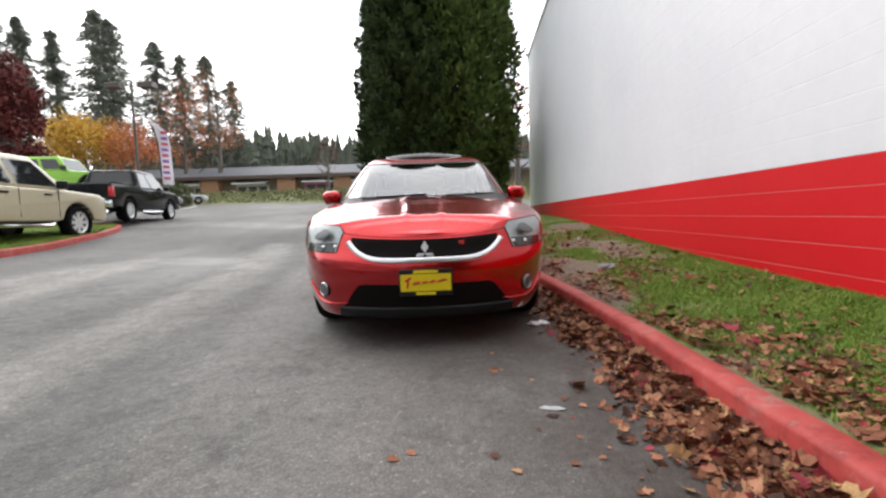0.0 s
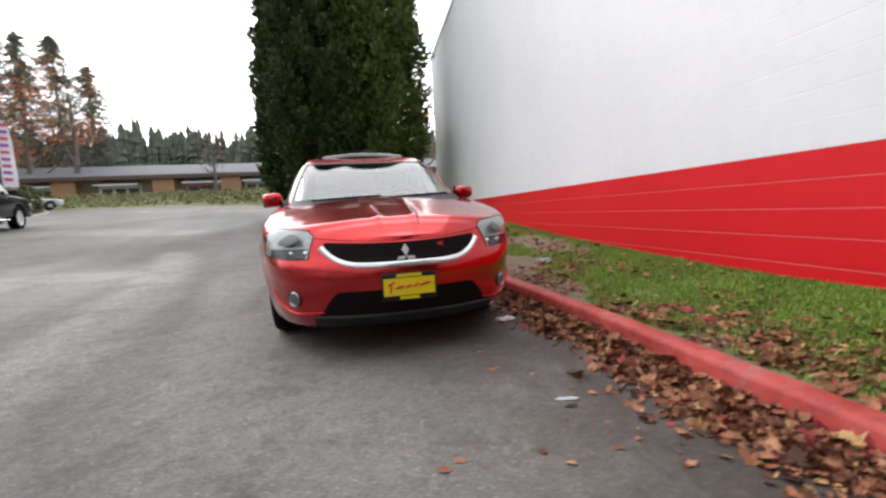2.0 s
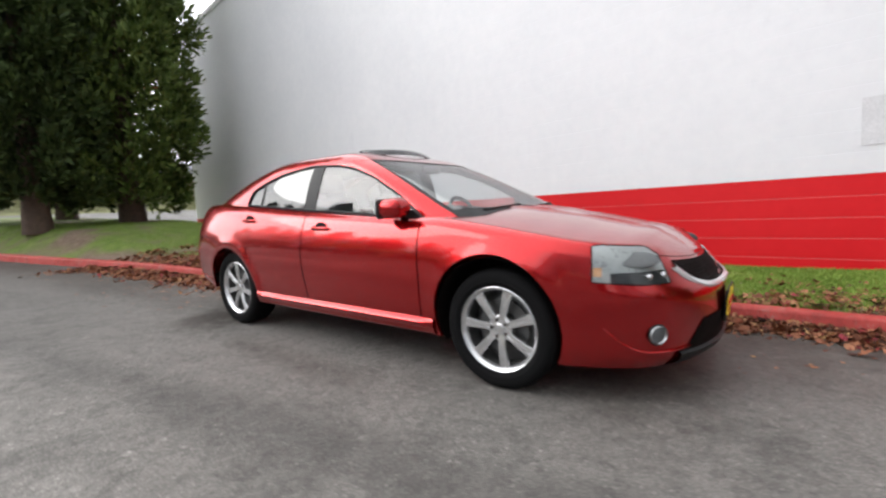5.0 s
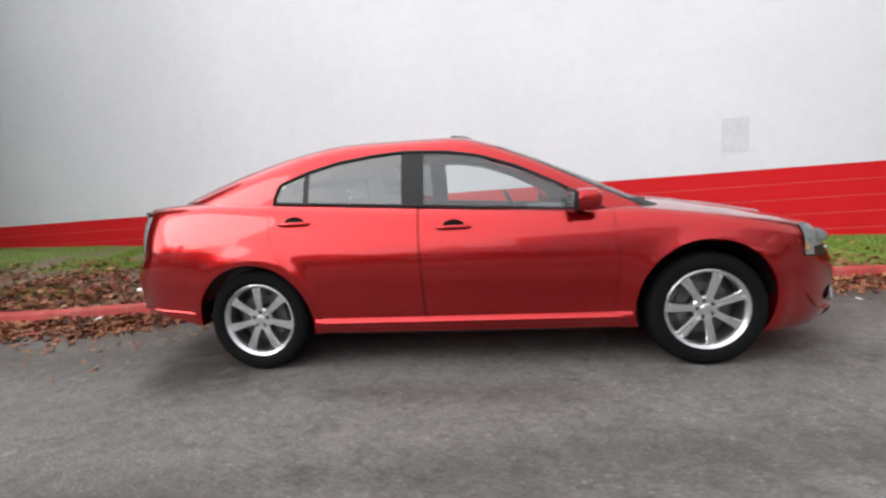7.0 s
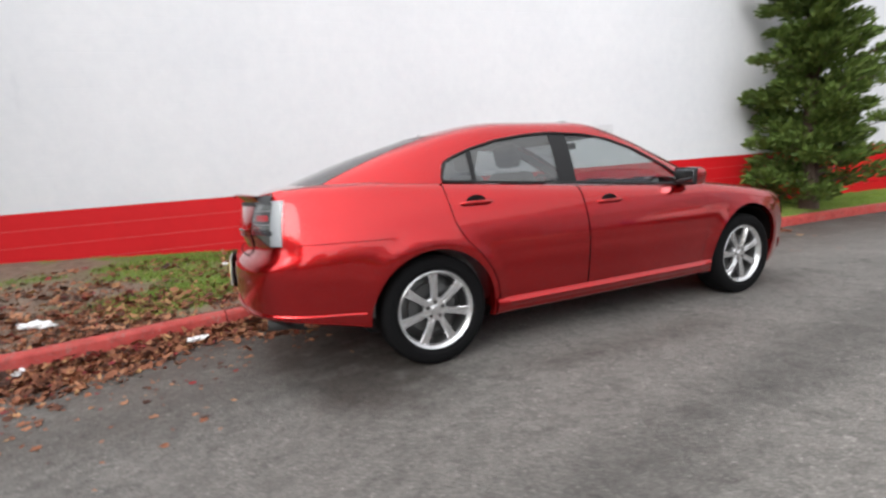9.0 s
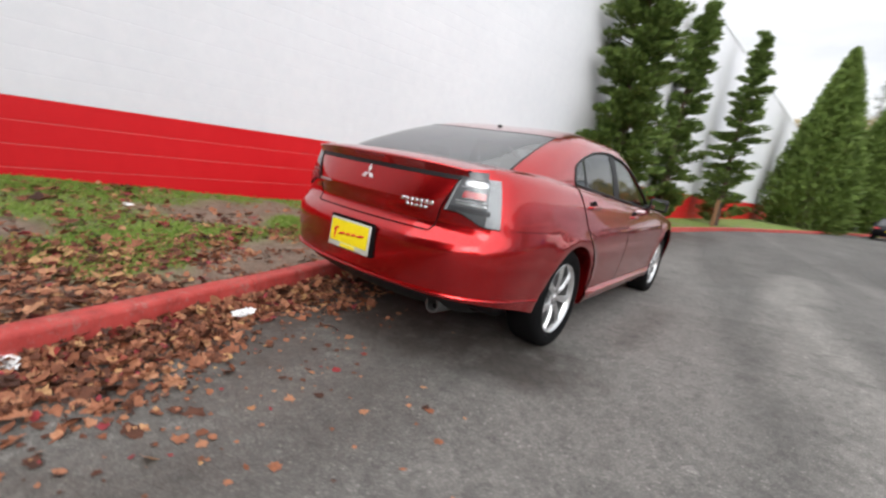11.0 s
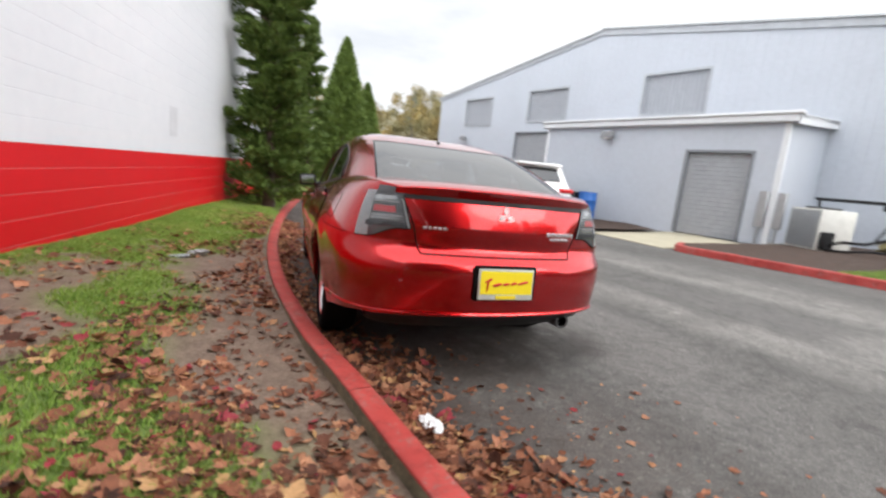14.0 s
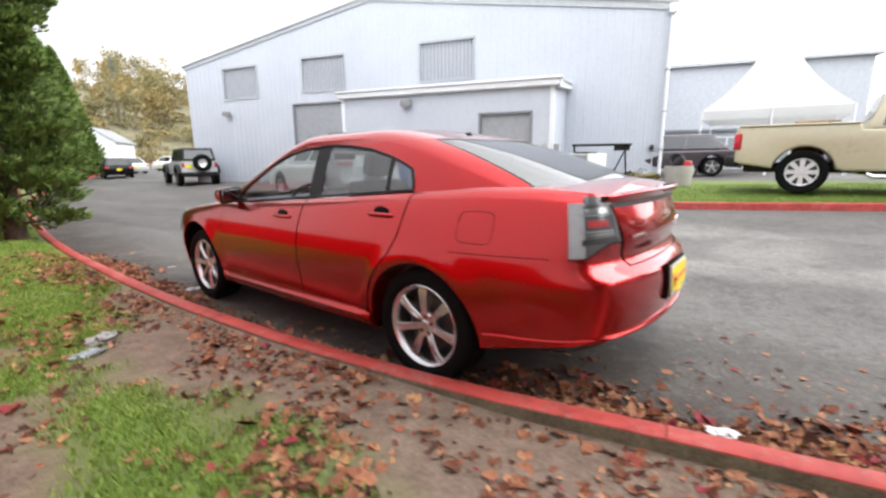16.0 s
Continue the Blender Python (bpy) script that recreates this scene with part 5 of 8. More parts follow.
S0, S1, APEX, EAVE, DEEP = -19.75, 3.4, -8.4, 6.1, -34.0


def eave_line(s):
    return EAVE + (8.08 - EAVE) * (1 - abs(s - APEX) / (APEX - S0)) if s < APEX else 8.08 - (8.08 - 6.32) * (s - APEX) / (S1 - APEX)


OPEN = [(-17.2, -14.87, 4.3, 5.85), (-12.24, -9.78, 4.4, 5.93), (-6.15, -3.65, 4.45, 6.02), (-12.8, -9.0, 0.0, 3.83)]
bm = bmesh.new()
cuts = sorted(set([S0, S1, APEX] + [v for o in OPEN for v in o[:2]] + list(np.arange(S0, S1, 0.305))))
for a, b in zip(cuts, cuts[1:]):
    mid = (a + b) / 2
    spans, lo = [], -0.3
    for o in sorted((o for o in OPEN if o[0] - 1e-6 < mid < o[1] + 1e-6), key=lambda o: o[2]):
        spans.append((lo, o[2]))
        lo = o[3]
    spans.append((lo, None))
    for z0, z1 in spans:
        ta, tb = (eave_line(a), eave_line(b)) if z1 is None else (z1, z1)
        rib = 0.011
        prof = [(a, 0), (a + (b - a) * 0.78, 0), (a + (b - a) * 0.84, rib), (a + (b - a) * 0.94, rib), (b, 0)] if b - a > 0.2 else [(a, 0), (b, 0)]
        for (s0, o0), (s1, o1) in zip(prof, prof[1:]):
            h0, h1 = ta + (tb - ta) * (s0 - a) / (b - a), ta + (tb - ta) * (s1 - a) / (b - a)
            if h0 - z0 > 0.001:
                bm.faces.new([bm.verts.new(p) for p in ((o0, s0, z0), (o1, s1, z0), (o1, s1, h1), (o0, s0, h0))])
for s, sg in ((S0, 1), (S1, -1)):
    bm.faces.new([bm.verts.new(p) for p in ((0, s, -0.3), (DEEP, s, -0.3), (DEEP, s, eave_line(s)), (0, s, eave_line(s)))])
bm.faces.new([bm.verts.new(p) for p in ((DEEP, S0, -0.3), (DEEP, S1, -0.3), (DEEP, S1, eave_line(S1)), (DEEP, APEX, 8.08), (DEEP, S0, EAVE))])
bmesh.ops.remove_doubles(bm, verts=bm.verts, dist=1e-4)
bmesh.ops.recalc_face_normals(bm, faces=bm.faces)
part("wall", bm, SIDING, hall, "pale ribbed steel cladding", smooth=0)
roof = bmesh.new()
for sa, sb in ((S0 - 0.15, APEX), (APEX, S1 + 0.15)):
    ha, hb = eave_line(max(sa, S0)) + 0.03, eave_line(min(sb, S1)) + 0.03
    join_into(roof, from_grid([[(x, sa, ha), (x, sb, hb)] for x in (0.12, DEEP)], thick=0.06))
part("roof", roof, GALV, hall, "grey metal roof")
for sa, sb in ((S0 - 0.1, APEX), (APEX, S1 + 0.1)):
    ha, hb = eave_line(max(sa, S0)), eave_line(min(sb, S1))
    part("verge_trim", from_grid([[(x, s, h + dz) for x, dz in ((0.02, -0.2), (0.06, -0.2), (0.06, 0.06), (-0.1, 0.07))] for s, h in ((sa, ha), (sb, hb))]), FRAME_LIGHT, hall, "grey verge trim")
for s0, s1, z0, z1 in OPEN[:3]:
    w = part("window", solid_box((-0.16, s0, z0), (-0.14, s1, z1)), BLIND, hall, "wide window with grey blinds")
    for q in lin(s0 + 0.1, s1 - 0.1, 15):
        part("slat", solid_box((-0.135, q - 0.06, z0 + 0.05), (-0.115, q + 0.045, z1 - 0.05)), SLAT, w)
    part("pane", outward(from_grid([[(-0.06, s, z) for z in (z0, z1)] for s in (s0, s1)]), (-5, s0, z0)), PANE, w)
    for p0, p1 in (((-0.14, s0 - 0.02, z0 - 0.02), (0.03, s0 + 0.07, z1 + 0.02)), ((-0.14, s1 - 0.07, z0 - 0.02), (0.03, s1 + 0.02, z1 + 0.02)), ((-0.14, s0, z1 - 0.07), (0.03, s1, z1 + 0.02)), ((-0.16, s0, z0 - 0.04), (0.05, s1, z0 + 0.04))):
        part("frame", solid_box(p0, p1, 0.008, 1), FRAME_LIGHT, w)


def roller_door(x, s0, s1, z0, z1, parent, label):
    d = part("roller_door", solid_box((x - 0.12, s0, z0), (x - 0.1, s1, z1)), DOOR_GREY, parent, label)
    n = int((z1 - z0) / 0.12)
    for k in range(n):
        z = z0 + (z1 - z0) * k / n
        part("slat", solid_box((x - 0.1, s0, z + 0.004), (x - 0.088, s1, z + (z1 - z0) / n - 0.004), 0.004, 1), DOOR_GREY, d)
    for p0, p1 in (((x - 0.1, s0 - 0.08, z0), (x + 0.035, s0, z1 + 0.08)), ((x - 0.1, s1, z0), (x + 0.035, s1 + 0.08, z1 + 0.08)), ((x - 0.1, s0, z1), (x + 0.035, s1, z1 + 0.08))):
        part("frame", solid_box(p0, p1, 0.01, 1), FRAME_GREY, d)
    return d


roller_door(0.0, -12.8, -9.0, 0.1, 3.83, hall, "large grey roller door")
AX = 3.3
A0, A1 = -7.83, -0.02
annex = thing("annex", BM, "low pale annex with a white-edged flat roof", "building")
bm = bmesh.new()
acuts = sorted(set([A0, A1, -2.4, -0.75] + list(np.arange(A0, A1, 0.305))))
for a, b in zip(acuts, acuts[1:]):
    z0 = 2.67 if -2.4 - 1e-6 < (a + b) / 2 < -0.75 else -0.3
    bm.faces.new([bm.verts.new(p) for p in ((AX, a, z0), (AX, b, z0), (AX, b, 3.5), (AX, a, 3.5))])
for s in (A0, A1):
    bm.faces.new([bm.verts.new(p) for p in ((0, s, -0.3), (AX, s, -0.3), (AX, s, 3.5), (0, s, 3.9))])
bmesh.ops.remove_doubles(bm, verts=bm.verts, dist=1e-4)
part("wall", bm, SIDING, annex, "pale painted wall", smooth=0)
part("roof", from_grid([[(0.0, s, 3.98), (AX + 0.2, s, 3.62)] for s in (A0 - 0.15, A1 + 0.2)], thick=0.08), GALV, annex)
part("fascia", solid_box((AX + 0.02, A0 - 0.12, 3.46), (AX + 0.2, A1 + 0.2, 3.64), 0.02, 1), TRIM, annex, "white roof edge")
part("fascia_cap", solid_box((AX + 0.0, A0 - 0.16, 3.64), (AX + 0.26, A1 + 0.26, 3.72), 0.02, 1), TRIM, annex)
part("fascia", from_grid([[(x, A1 + d, 3.98 - (0.34 / AX) * x + h) for d, h in ((0.02, -0.22), (0.2, -0.22), (0.2, 0.02), (0.0, 0.05))] for x in (0.0, AX + 0.2)]), TRIM, annex)
part("corner_post", solid_box((AX - 0.02, A1 - 0.12, -0.2), (AX + 0.03, A1 + 0.03, 3.5), 0.01, 1), TRIM, annex)
part("corner_post", solid_box((AX - 0.02, A0 - 0.03, -0.2), (AX + 0.03, A0 + 0.1, 3.5), 0.01, 1), TRIM, annex)
roller_door(AX, -2.4, -0.75, 0.3, 2.67, annex, "plain grey roller door")


def wall_lamp(m):
    l = thing("wall_lamp", m, "small grey flood lamp fixed to the wall", "lamp", "wall lamps")
    part("bracket", solid_box((0, -0.05, -0.03), (0.12, 0.05, 0.05), 0.01, 1), GALV, l)
    part("shade", outline_prism([(-0.2, -0.12), (-0.17, 0.1), (0.17, 0.1), (0.2, -0.12)], 0.1, 0.34, 0.02), plain("lamp_grey", (0.25, 0.25, 0.26), 0.5), l)
    part("lens", solid_box((0.12, -0.15, -0.135), (0.32, 0.15, -0.118), 0.004, 1), TRIM, l)
    return l


wl_ = wall_lamp(BM @ Matrix.Translation((AX, -5.06, 3.2)))
copy_thing(wl_, BM @ Matrix.Translation((0.03, -16.9, 3.6)))
pipe = thing("downpipe", BM, "white rain pipe on the corner of the hall", "pipe")
part("pipe", tube([(0.12, S1 - 0.05, 6.2), (0.12, S1 - 0.05, 0.3)], 0.06, 10), TRIM, pipe)
part("gutter_box", solid_box((0.02, S1 - 0.18, 6.0), (0.26, S1 + 0.1, 6.3), 0.02, 1), TRIM, pipe)
for z in (1.5, 2.8, 4.2):
    part("bracket", solid_box((0.0, S1 - 0.14, z), (0.19, S1 + 0.04, z + 0.05), 0.005, 1), GALV, pipe)
# lower hall further along
low = thing("low_hall", BM @ Matrix.Translation((-9.0, 0, 0)), "low grey workshop with a window row", "building")
part("wall", solid_box((-14, 3.4, -0.3), (0, 12.5, 5.7)), plain("mid_grey_siding", (0.5, 0.52, 0.56), 0.6), low)
part("roof", solid_box((-14.2, 3.3, 5.7), (0.3, 12.7, 5.88), 0.02, 1), GALV, low)
part("canopy_edge", solid_box((0.0, 3.5, 2.5), (0.25, 12.3, 2.62)), FRAME_GREY, low, "dark canopy edge")
for k, s in enumerate((4.3, 6.4, 8.5, 10.6)):
    w = part("window", solid_box((0.0, s, 0.95), (0.05, s + 1.3, 2.25), 0.01, 1), TRIM, low)
    for q in (0.08, 0.7):
        part("pane", solid_box((0.04, s + q, 1.03), (0.07, s + q + 0.52, 2.17)), plain("dim_pane", (0.3, 0.33, 0.34), 0.08), w)


# island across the drive, with its kerb, concrete slab and mulch bed
FAR_KERB = [(-10.2, -4.5), (-9.0, -3.2), (-7.2, -2.9), (-6.68, -2.45), (-6.78, -1.2), (-6.95, 0.0), (-7.15, 1.2), (-7.42, 2.3), (-7.9, 4.0), (-8.45, 6.0), (-8.95, 7.6), (-9.6, 9.0), (-10.3, 9.9), (-11.5, 10.1), (-13.0, 9.2)]
FK = spline(FAR_KERB[2:], 90)
isl = tagged(new("far_kerb"), "red painted kerb round the grass island", "kerb", kind="structure")
for i in range(0, 88, 11):
    part("kerb_stone", strip_mesh([(x, y) for x, y in FK[i:i + 12]], [(-o, h) for o, h in KERB_PROFILE], ground_z), KERB_RED, isl)


def far_kerb_x(y):
    return float(np.interp(y, [p[1] for p in FK[:74]], [p[0] for p in FK[:74]]))


def island_z(x, y):
    return ground_z(far_kerb_x(y), y) + 0.12 + 0.035 * min(6.0, max(0.0, far_kerb_x(y) - x)) + 0.015 * noise.noise((x, y, 0))


lawn_sheet("island_lawn", list(np.arange(0.1, 9.9, 0.25)), lambda y: lin(far_kerb_x(y) - 0.14, -12.6, 24), island_z, lambda x, y: 0.92, "short green grass island where a pickup stands")
rows = [[(x, y, island_z(x, y) + 0.02 * noise.noise((x * 5, y * 5, 0))) for x in lin(far_kerb_x(y) - 0.14, -13.2 + 0.0 * y, 40)] for y in lin(-2.9, 0.15, 28)]
tagged(part("mulch_bed", from_grid(rows), MULCH), "dark brown bark mulch bed", "ground", kind="structure")
slab = bmesh.new()
sl = [(-6.75, -5.4), (-6.62, -2.75), (-10.05, -3.3), (-10.5, -5.9)]
vs = [slab.verts.new((x, y, ground_z(x, y) + 0.012)) for x, y in sl]
f = slab.faces.new(vs)
r = bmesh.ops.extrude_face_region(slab, geom=[f])
for v in r["geom"]:
    if isinstance(v, bmesh.types.BMVert):
        v.co.z -= 0.15
bmesh.ops.recalc_face_normals(slab, faces=slab.faces)
tagged(part("driveway_slab", slab, plain("tan_slab", (0.42, 0.38, 0.28), 0.9, scale=3, bump=0.2), smooth=0), "pale tan concrete driveway slab", "pavement", kind="structure")
rows = [[(x, y, ground_z(x, y) + 0.1 + 0.02 * noise.noise((x * 5, y * 5, 0))) for x in lin(-6.95, -9.9 + 0.29 * (y + 8), 24)] for y in lin(-9.8, -5.45, 24)]
tagged(part("mulch_bed_beside_slab", from_grid(rows), MULCH), "dark brown bark mulch along the annex", "ground", kind="structure")
k2 = strip_mesh([(-6.8, y) for y in lin(-9.8, -5.45, 12)], [(-o, h) for o, h in KERB_PROFILE], ground_z)
tagged(part("short_kerb", k2, KERB_RED), "short red kerb beside the slab", "kerb", kind="structure")
mark = from_grid([[(x + 0.02 * y, y, ground_z(x, y) + 0.006) for x in (-12.5, -12.35)] for y in lin(27, 33, 8)])
tagged(part("road_marking", mark, YELLOW_LINE), "faded yellow stripe on the asphalt", "marking", kind="structure")


# ---- trees and hedges ----
def foliage(name, stops, rough=0.6, blend=0.25, scale=0.8):
    k = Mat(name, stops[0], rough, Specular_IOR_Level=0.25)
    r = k.island()
    k.set("Base Color", k.mix(blend, k.ramp(r, [(i / (len(stops) - 1) * 0.98, c) for i, c in enumerate(stops)]), k.ramp(k.noise(scale, 3.0), [(0.3 + 0.4 * i / (len(stops) - 1), c) for i, c in enumerate(stops)])))
    return k.m


GREEN_DARK = foliage("dark_conifer_green", [(0.013, 0.023, 0.007), (0.028, 0.047, 0.013), (0.05, 0.078, 0.02), (0.085, 0.115, 0.032)], 0.6, 0.5, 2.2)
GREEN_PINE = foliage("fresh_conifer_green", [(0.036, 0.062, 0.012), (0.07, 0.115, 0.021), (0.115, 0.17, 0.036), (0.165, 0.215, 0.055)], 0.6, 0.45, 2.5)
GREEN_MID = foliage("mid_conifer_green", [(0.026, 0.046, 0.01), (0.056, 0.092, 0.018), (0.1, 0.142, 0.031), (0.16, 0.195, 0.052)], 0.6, 0.5, 2.2)
GREEN_CYP = foliage("bright_cypress_green", [(0.06, 0.10, 0.018), (0.10, 0.15, 0.028), (0.14, 0.19, 0.045)])
# distance haze is put into the pale colours of these two greens
FIR = foliage("haze_tinted_fir_green", [(0.12, 0.14, 0.115), (0.155, 0.175, 0.14), (0.2, 0.22, 0.175)], 0.8, 0.5, 0.05)
WOODS = foliage("haze_tinted_woods_green", [(0.14, 0.165, 0.13), (0.18, 0.205, 0.16), (0.23, 0.25, 0.195)], 0.9, 0.6, 0.05)
ORANGE = foliage("orange_autumn_leaves", [(0.46, 0.15, 0.06), (0.55, 0.22, 0.09), (0.45, 0.13, 0.07), (0.6, 0.32, 0.12)], 0.7, 0.4, 0.4)
YELLOW = foliage("yellow_autumn_leaves", [(0.5, 0.28, 0.04), (0.6, 0.4, 0.06), (0.45, 0.22, 0.03)])
MAROON = foliage("maroon_autumn_leaves", [(0.10, 0.02, 0.02), (0.16, 0.035, 0.03), (0.07, 0.018, 0.018)])
OCHRE = foliage("ochre_autumn_leaves", [(0.16, 0.145, 0.085), (0.27, 0.2, 0.08), (0.2, 0.19, 0.1), (0.36, 0.25, 0.08), (0.15, 0.165, 0.09)], 0.9, 0.85, 0.045)
SCRUB = foliage("olive_scrub", [(0.17, 0.15, 0.085), (0.25, 0.2, 0.1), (0.2, 0.185, 0.1), (0.33, 0.24, 0.09), (0.15, 0.15, 0.085)], 0.9, 0.85, 0.03)
BANK = foliage("pale_bank_green", [(0.15, 0.17, 0.075), (0.2, 0.21, 0.1), (0.24, 0.22, 0.13)], 0.8, 0.5, 0.3)
HEDGE = foliage("hedge_green", [(0.06, 0.08, 0.03), (0.095, 0.115, 0.045), (0.13, 0.135, 0.065)])
BARK = plain("brown_bark", (0.09, 0.06, 0.045), 0.95, vary=0.4, scale=12, bump=0.8)
GREY_BARK = plain("grey_bark", (0.14, 0.125, 0.11), 0.95, vary=0.3, scale=10, bump=0.5)


def sprays(centres, ways, size, rng, wide=0.5, bend=0.25):
    """Small bent leaf sprays (two quads each) at the centres, pointing along the ways."""
    c, w = np.asarray(centres, float), np.asarray(ways, float)
    n = len(c)
    w /= np.linalg.norm(w, axis=1, keepdims=True) + 1e-9
    s = np.cross(w, rng.normal(size=(n, 3)))
    s /= np.linalg.norm(s, axis=1, keepdims=True) + 1e-9
    u = np.cross(s, w)
    L = (size * rng.uniform(0.6, 1.3, n))[:, None]
    b, tip = c - w * L * 0.5, c + w * L * 0.5 + u * L * bend
    mid = c + u * L * bend * 0.2
    v = np.stack([b - s * L * wide * 0.25, b + s * L * wide * 0.25, mid + s * L * wide * 0.5, tip + s * L * wide * 0.12, tip - s * L * wide * 0.12, mid - s * L * wide * 0.5], 1).reshape(-1, 3)
    i = np.arange(n)[:, None] * 6
    f = np.concatenate([i + [0, 1, 2, 5], i + [5, 2, 3, 4]])
    return v, f


def cloud_mesh(name, chunks, mat, parent=None, label=""):
    vs, fs, off = [], [], 0
    for v, f in chunks:
        vs.append(v)
        fs.append(f + off)
        off += len(v)
    me = bpy.data.meshes.new(name)
    me.from_pydata(np.concatenate(vs).tolist(), [], np.concatenate(fs).tolist())
    me.materials.append(mat)
    ob = new(name, me)
    if parent:
        ob.parent = parent
    if label:
        ob["label"] = label
    return ob


def trunk_bm(h, r0, r1, rng, lean=0.02, limbs=0, spread=1.0, first=0.3):
    pts = [(lean * h * math.sin(3 * t) * t, lean * h * math.cos(2 * t) * t - lean * h * 0, h * t) for t in lin(0, 1, 9)]
    bm = tube(pts, [r0 * (1.25 if i == 0 else 1) * (1 - t) + r1 * t for i, t in enumerate(lin(0, 1, 9))], 10)
    ends = []
    for k in range(limbs):
        t = first + (0.95 - first) * k / max(1, limbs - 1)
        a = k * 2.4 + rng.uniform(-0.4, 0.4)
        L = spread * (1.15 - 0.75 * t) * rng.uniform(0.8, 1.15)
        b = np.array([0, 0, h * t])
        d = np.array([math.cos(a), math.sin(a), 0.55])
        p = [tuple(b + d * L * q + np.array([0, 0, 0.25 * L * q * q])) for q in lin(0, 1, 5)]
        join_into(bm, tube(p, [r0 * 0.42 * (1 - 0.8 * t) * (1 - 0.8 * q) + 0.01 for q in lin(0, 1, 5)], 6))
        ends.append((b, d, L))
    return bm, ends


def column_conifer(m, h, r, seed, mat, n, label, skirt=0.5, group="", size=0.2, taper=1.6, lump=0.26):
    """A dense upright conifer whose outline breaks into bulging tufts."""
    rng = np.random.default_rng(seed)
    tree = thing("conifer", m, label, "tree", group)
    bm, _ = trunk_bm(h * 0.9, 0.16 + r * 0.06, 0.04, rng)
    part("trunk", bm, BARK, tree)
    tufts = int(90 + h * r * 22)
    cs, ws = [], []
    per = max(6, n // tufts)
    for k in range(tufts):
        t = (k + rng.uniform()) / tufts
        t = t ** 0.85
        z = skirt + (h - skirt) * t
        rad = r * (1 - t ** taper) ** 0.75 * (0.75 + 0.25 * min(1, t * 8))
        a = k * 2.39996 + rng.uniform(-0.4, 0.4)
        out = np.array([math.cos(a), math.sin(a), 0])
        rr = rad * rng.uniform(0.7, 1.0 + lump)
        centre = out * rr * 0.84 + [0, 0, z]
        spread = max(0.13, 0.2 * rad) * rng.uniform(0.6, 1.3)
        p = rng.normal(size=(per, 3))
        p /= np.linalg.norm(p, axis=1, keepdims=True)
        p *= (rng.uniform(0.25, 1, per) ** 0.4)[:, None] * [spread, spread, spread * 1.5]
        cs.append(centre + p)
        ws.append(p / spread + out * 0.7 + [0, 0, 0.75])
    core_a, core_t = rng.uniform(0, 2 * math.pi, n // 5), rng.uniform(0, 0.97, n // 5)
    core_r = r * (1 - core_t ** taper) ** 0.75 * rng.uniform(0.2, 0.68, n // 5)
    cs.append(np.stack([core_r * np.cos(core_a), core_r * np.sin(core_a), skirt + (h - skirt) * core_t], 1))
    ws.append(np.stack([np.cos(core_a), np.sin(core_a), 0.3 + 0 * core_a], 1))
    cloud_mesh("crown", [sprays(np.concatenate(cs), np.concatenate(ws), size, rng, 0.42)], mat, tree)
    return tree


def padded_conifer(m, h, r, seed, mat, boughs, per, label, size, group=""):
    """A conifer with uneven boughs, each with pads of dense needles and gaps between them."""
    rng = np.random.default_rng(seed)
    tree = thing("conifer", m, label, "tree", group)
    bm, _ = trunk_bm(h * 0.97, 0.13, 0.02, rng)
    cs, ws = [], []
    for k in range(boughs):
        t = 0.035 + 0.95 * ((k + rng.uniform(0, 0.9)) / boughs) ** 0.97
        a = k * 2.39996 + rng.uniform(-0.7, 0.7)
        reach = (r * (1.02 - t ** 1.5) ** 0.7 + 0.08) * rng.uniform(0.5, 1.12)
        d = np.array([math.cos(a), math.sin(a), rng.uniform(-0.05, 0.4)])
        b = np.array([0, 0, h * t])
        tip = b + d * reach + [0, 0, 0.16 * reach]
        for q in (0.42, 0.7, 0.95):
            if rng.uniform() < 0.1:
                continue
            c = b + (tip - b) * q + rng.normal(size=3) * 0.04
            sp = (0.14 + 0.12 * rng.uniform()) * (1.15 - 0.45 * t)
            p = rng.normal(size=(per, 3))
            p /= np.linalg.norm(p, axis=1, keepdims=True)
            p *= (rng.uniform(0.1, 1, per) ** 0.4)[:, None]
            off = p * [sp, sp, sp * 0.6] + np.outer(p @ d, d) * sp * 0.5
            cs.append(c + off)
            ws.append(off / sp + d * 0.8 + [0, 0, 0.55] + rng.normal(size=(per, 3)) * 0.25)
        join_into(bm, tube([tuple(b + (tip - b) * s) for s in (0, 0.5, 1)], [0.026, 0.016, 0.006], 5, False))
    part("trunk", bm, BARK, tree)
    cloud_mesh("crown", [sprays(np.concatenate(cs), np.concatenate(ws), size, rng, 0.4, 0.2)], mat, tree)
    return tree


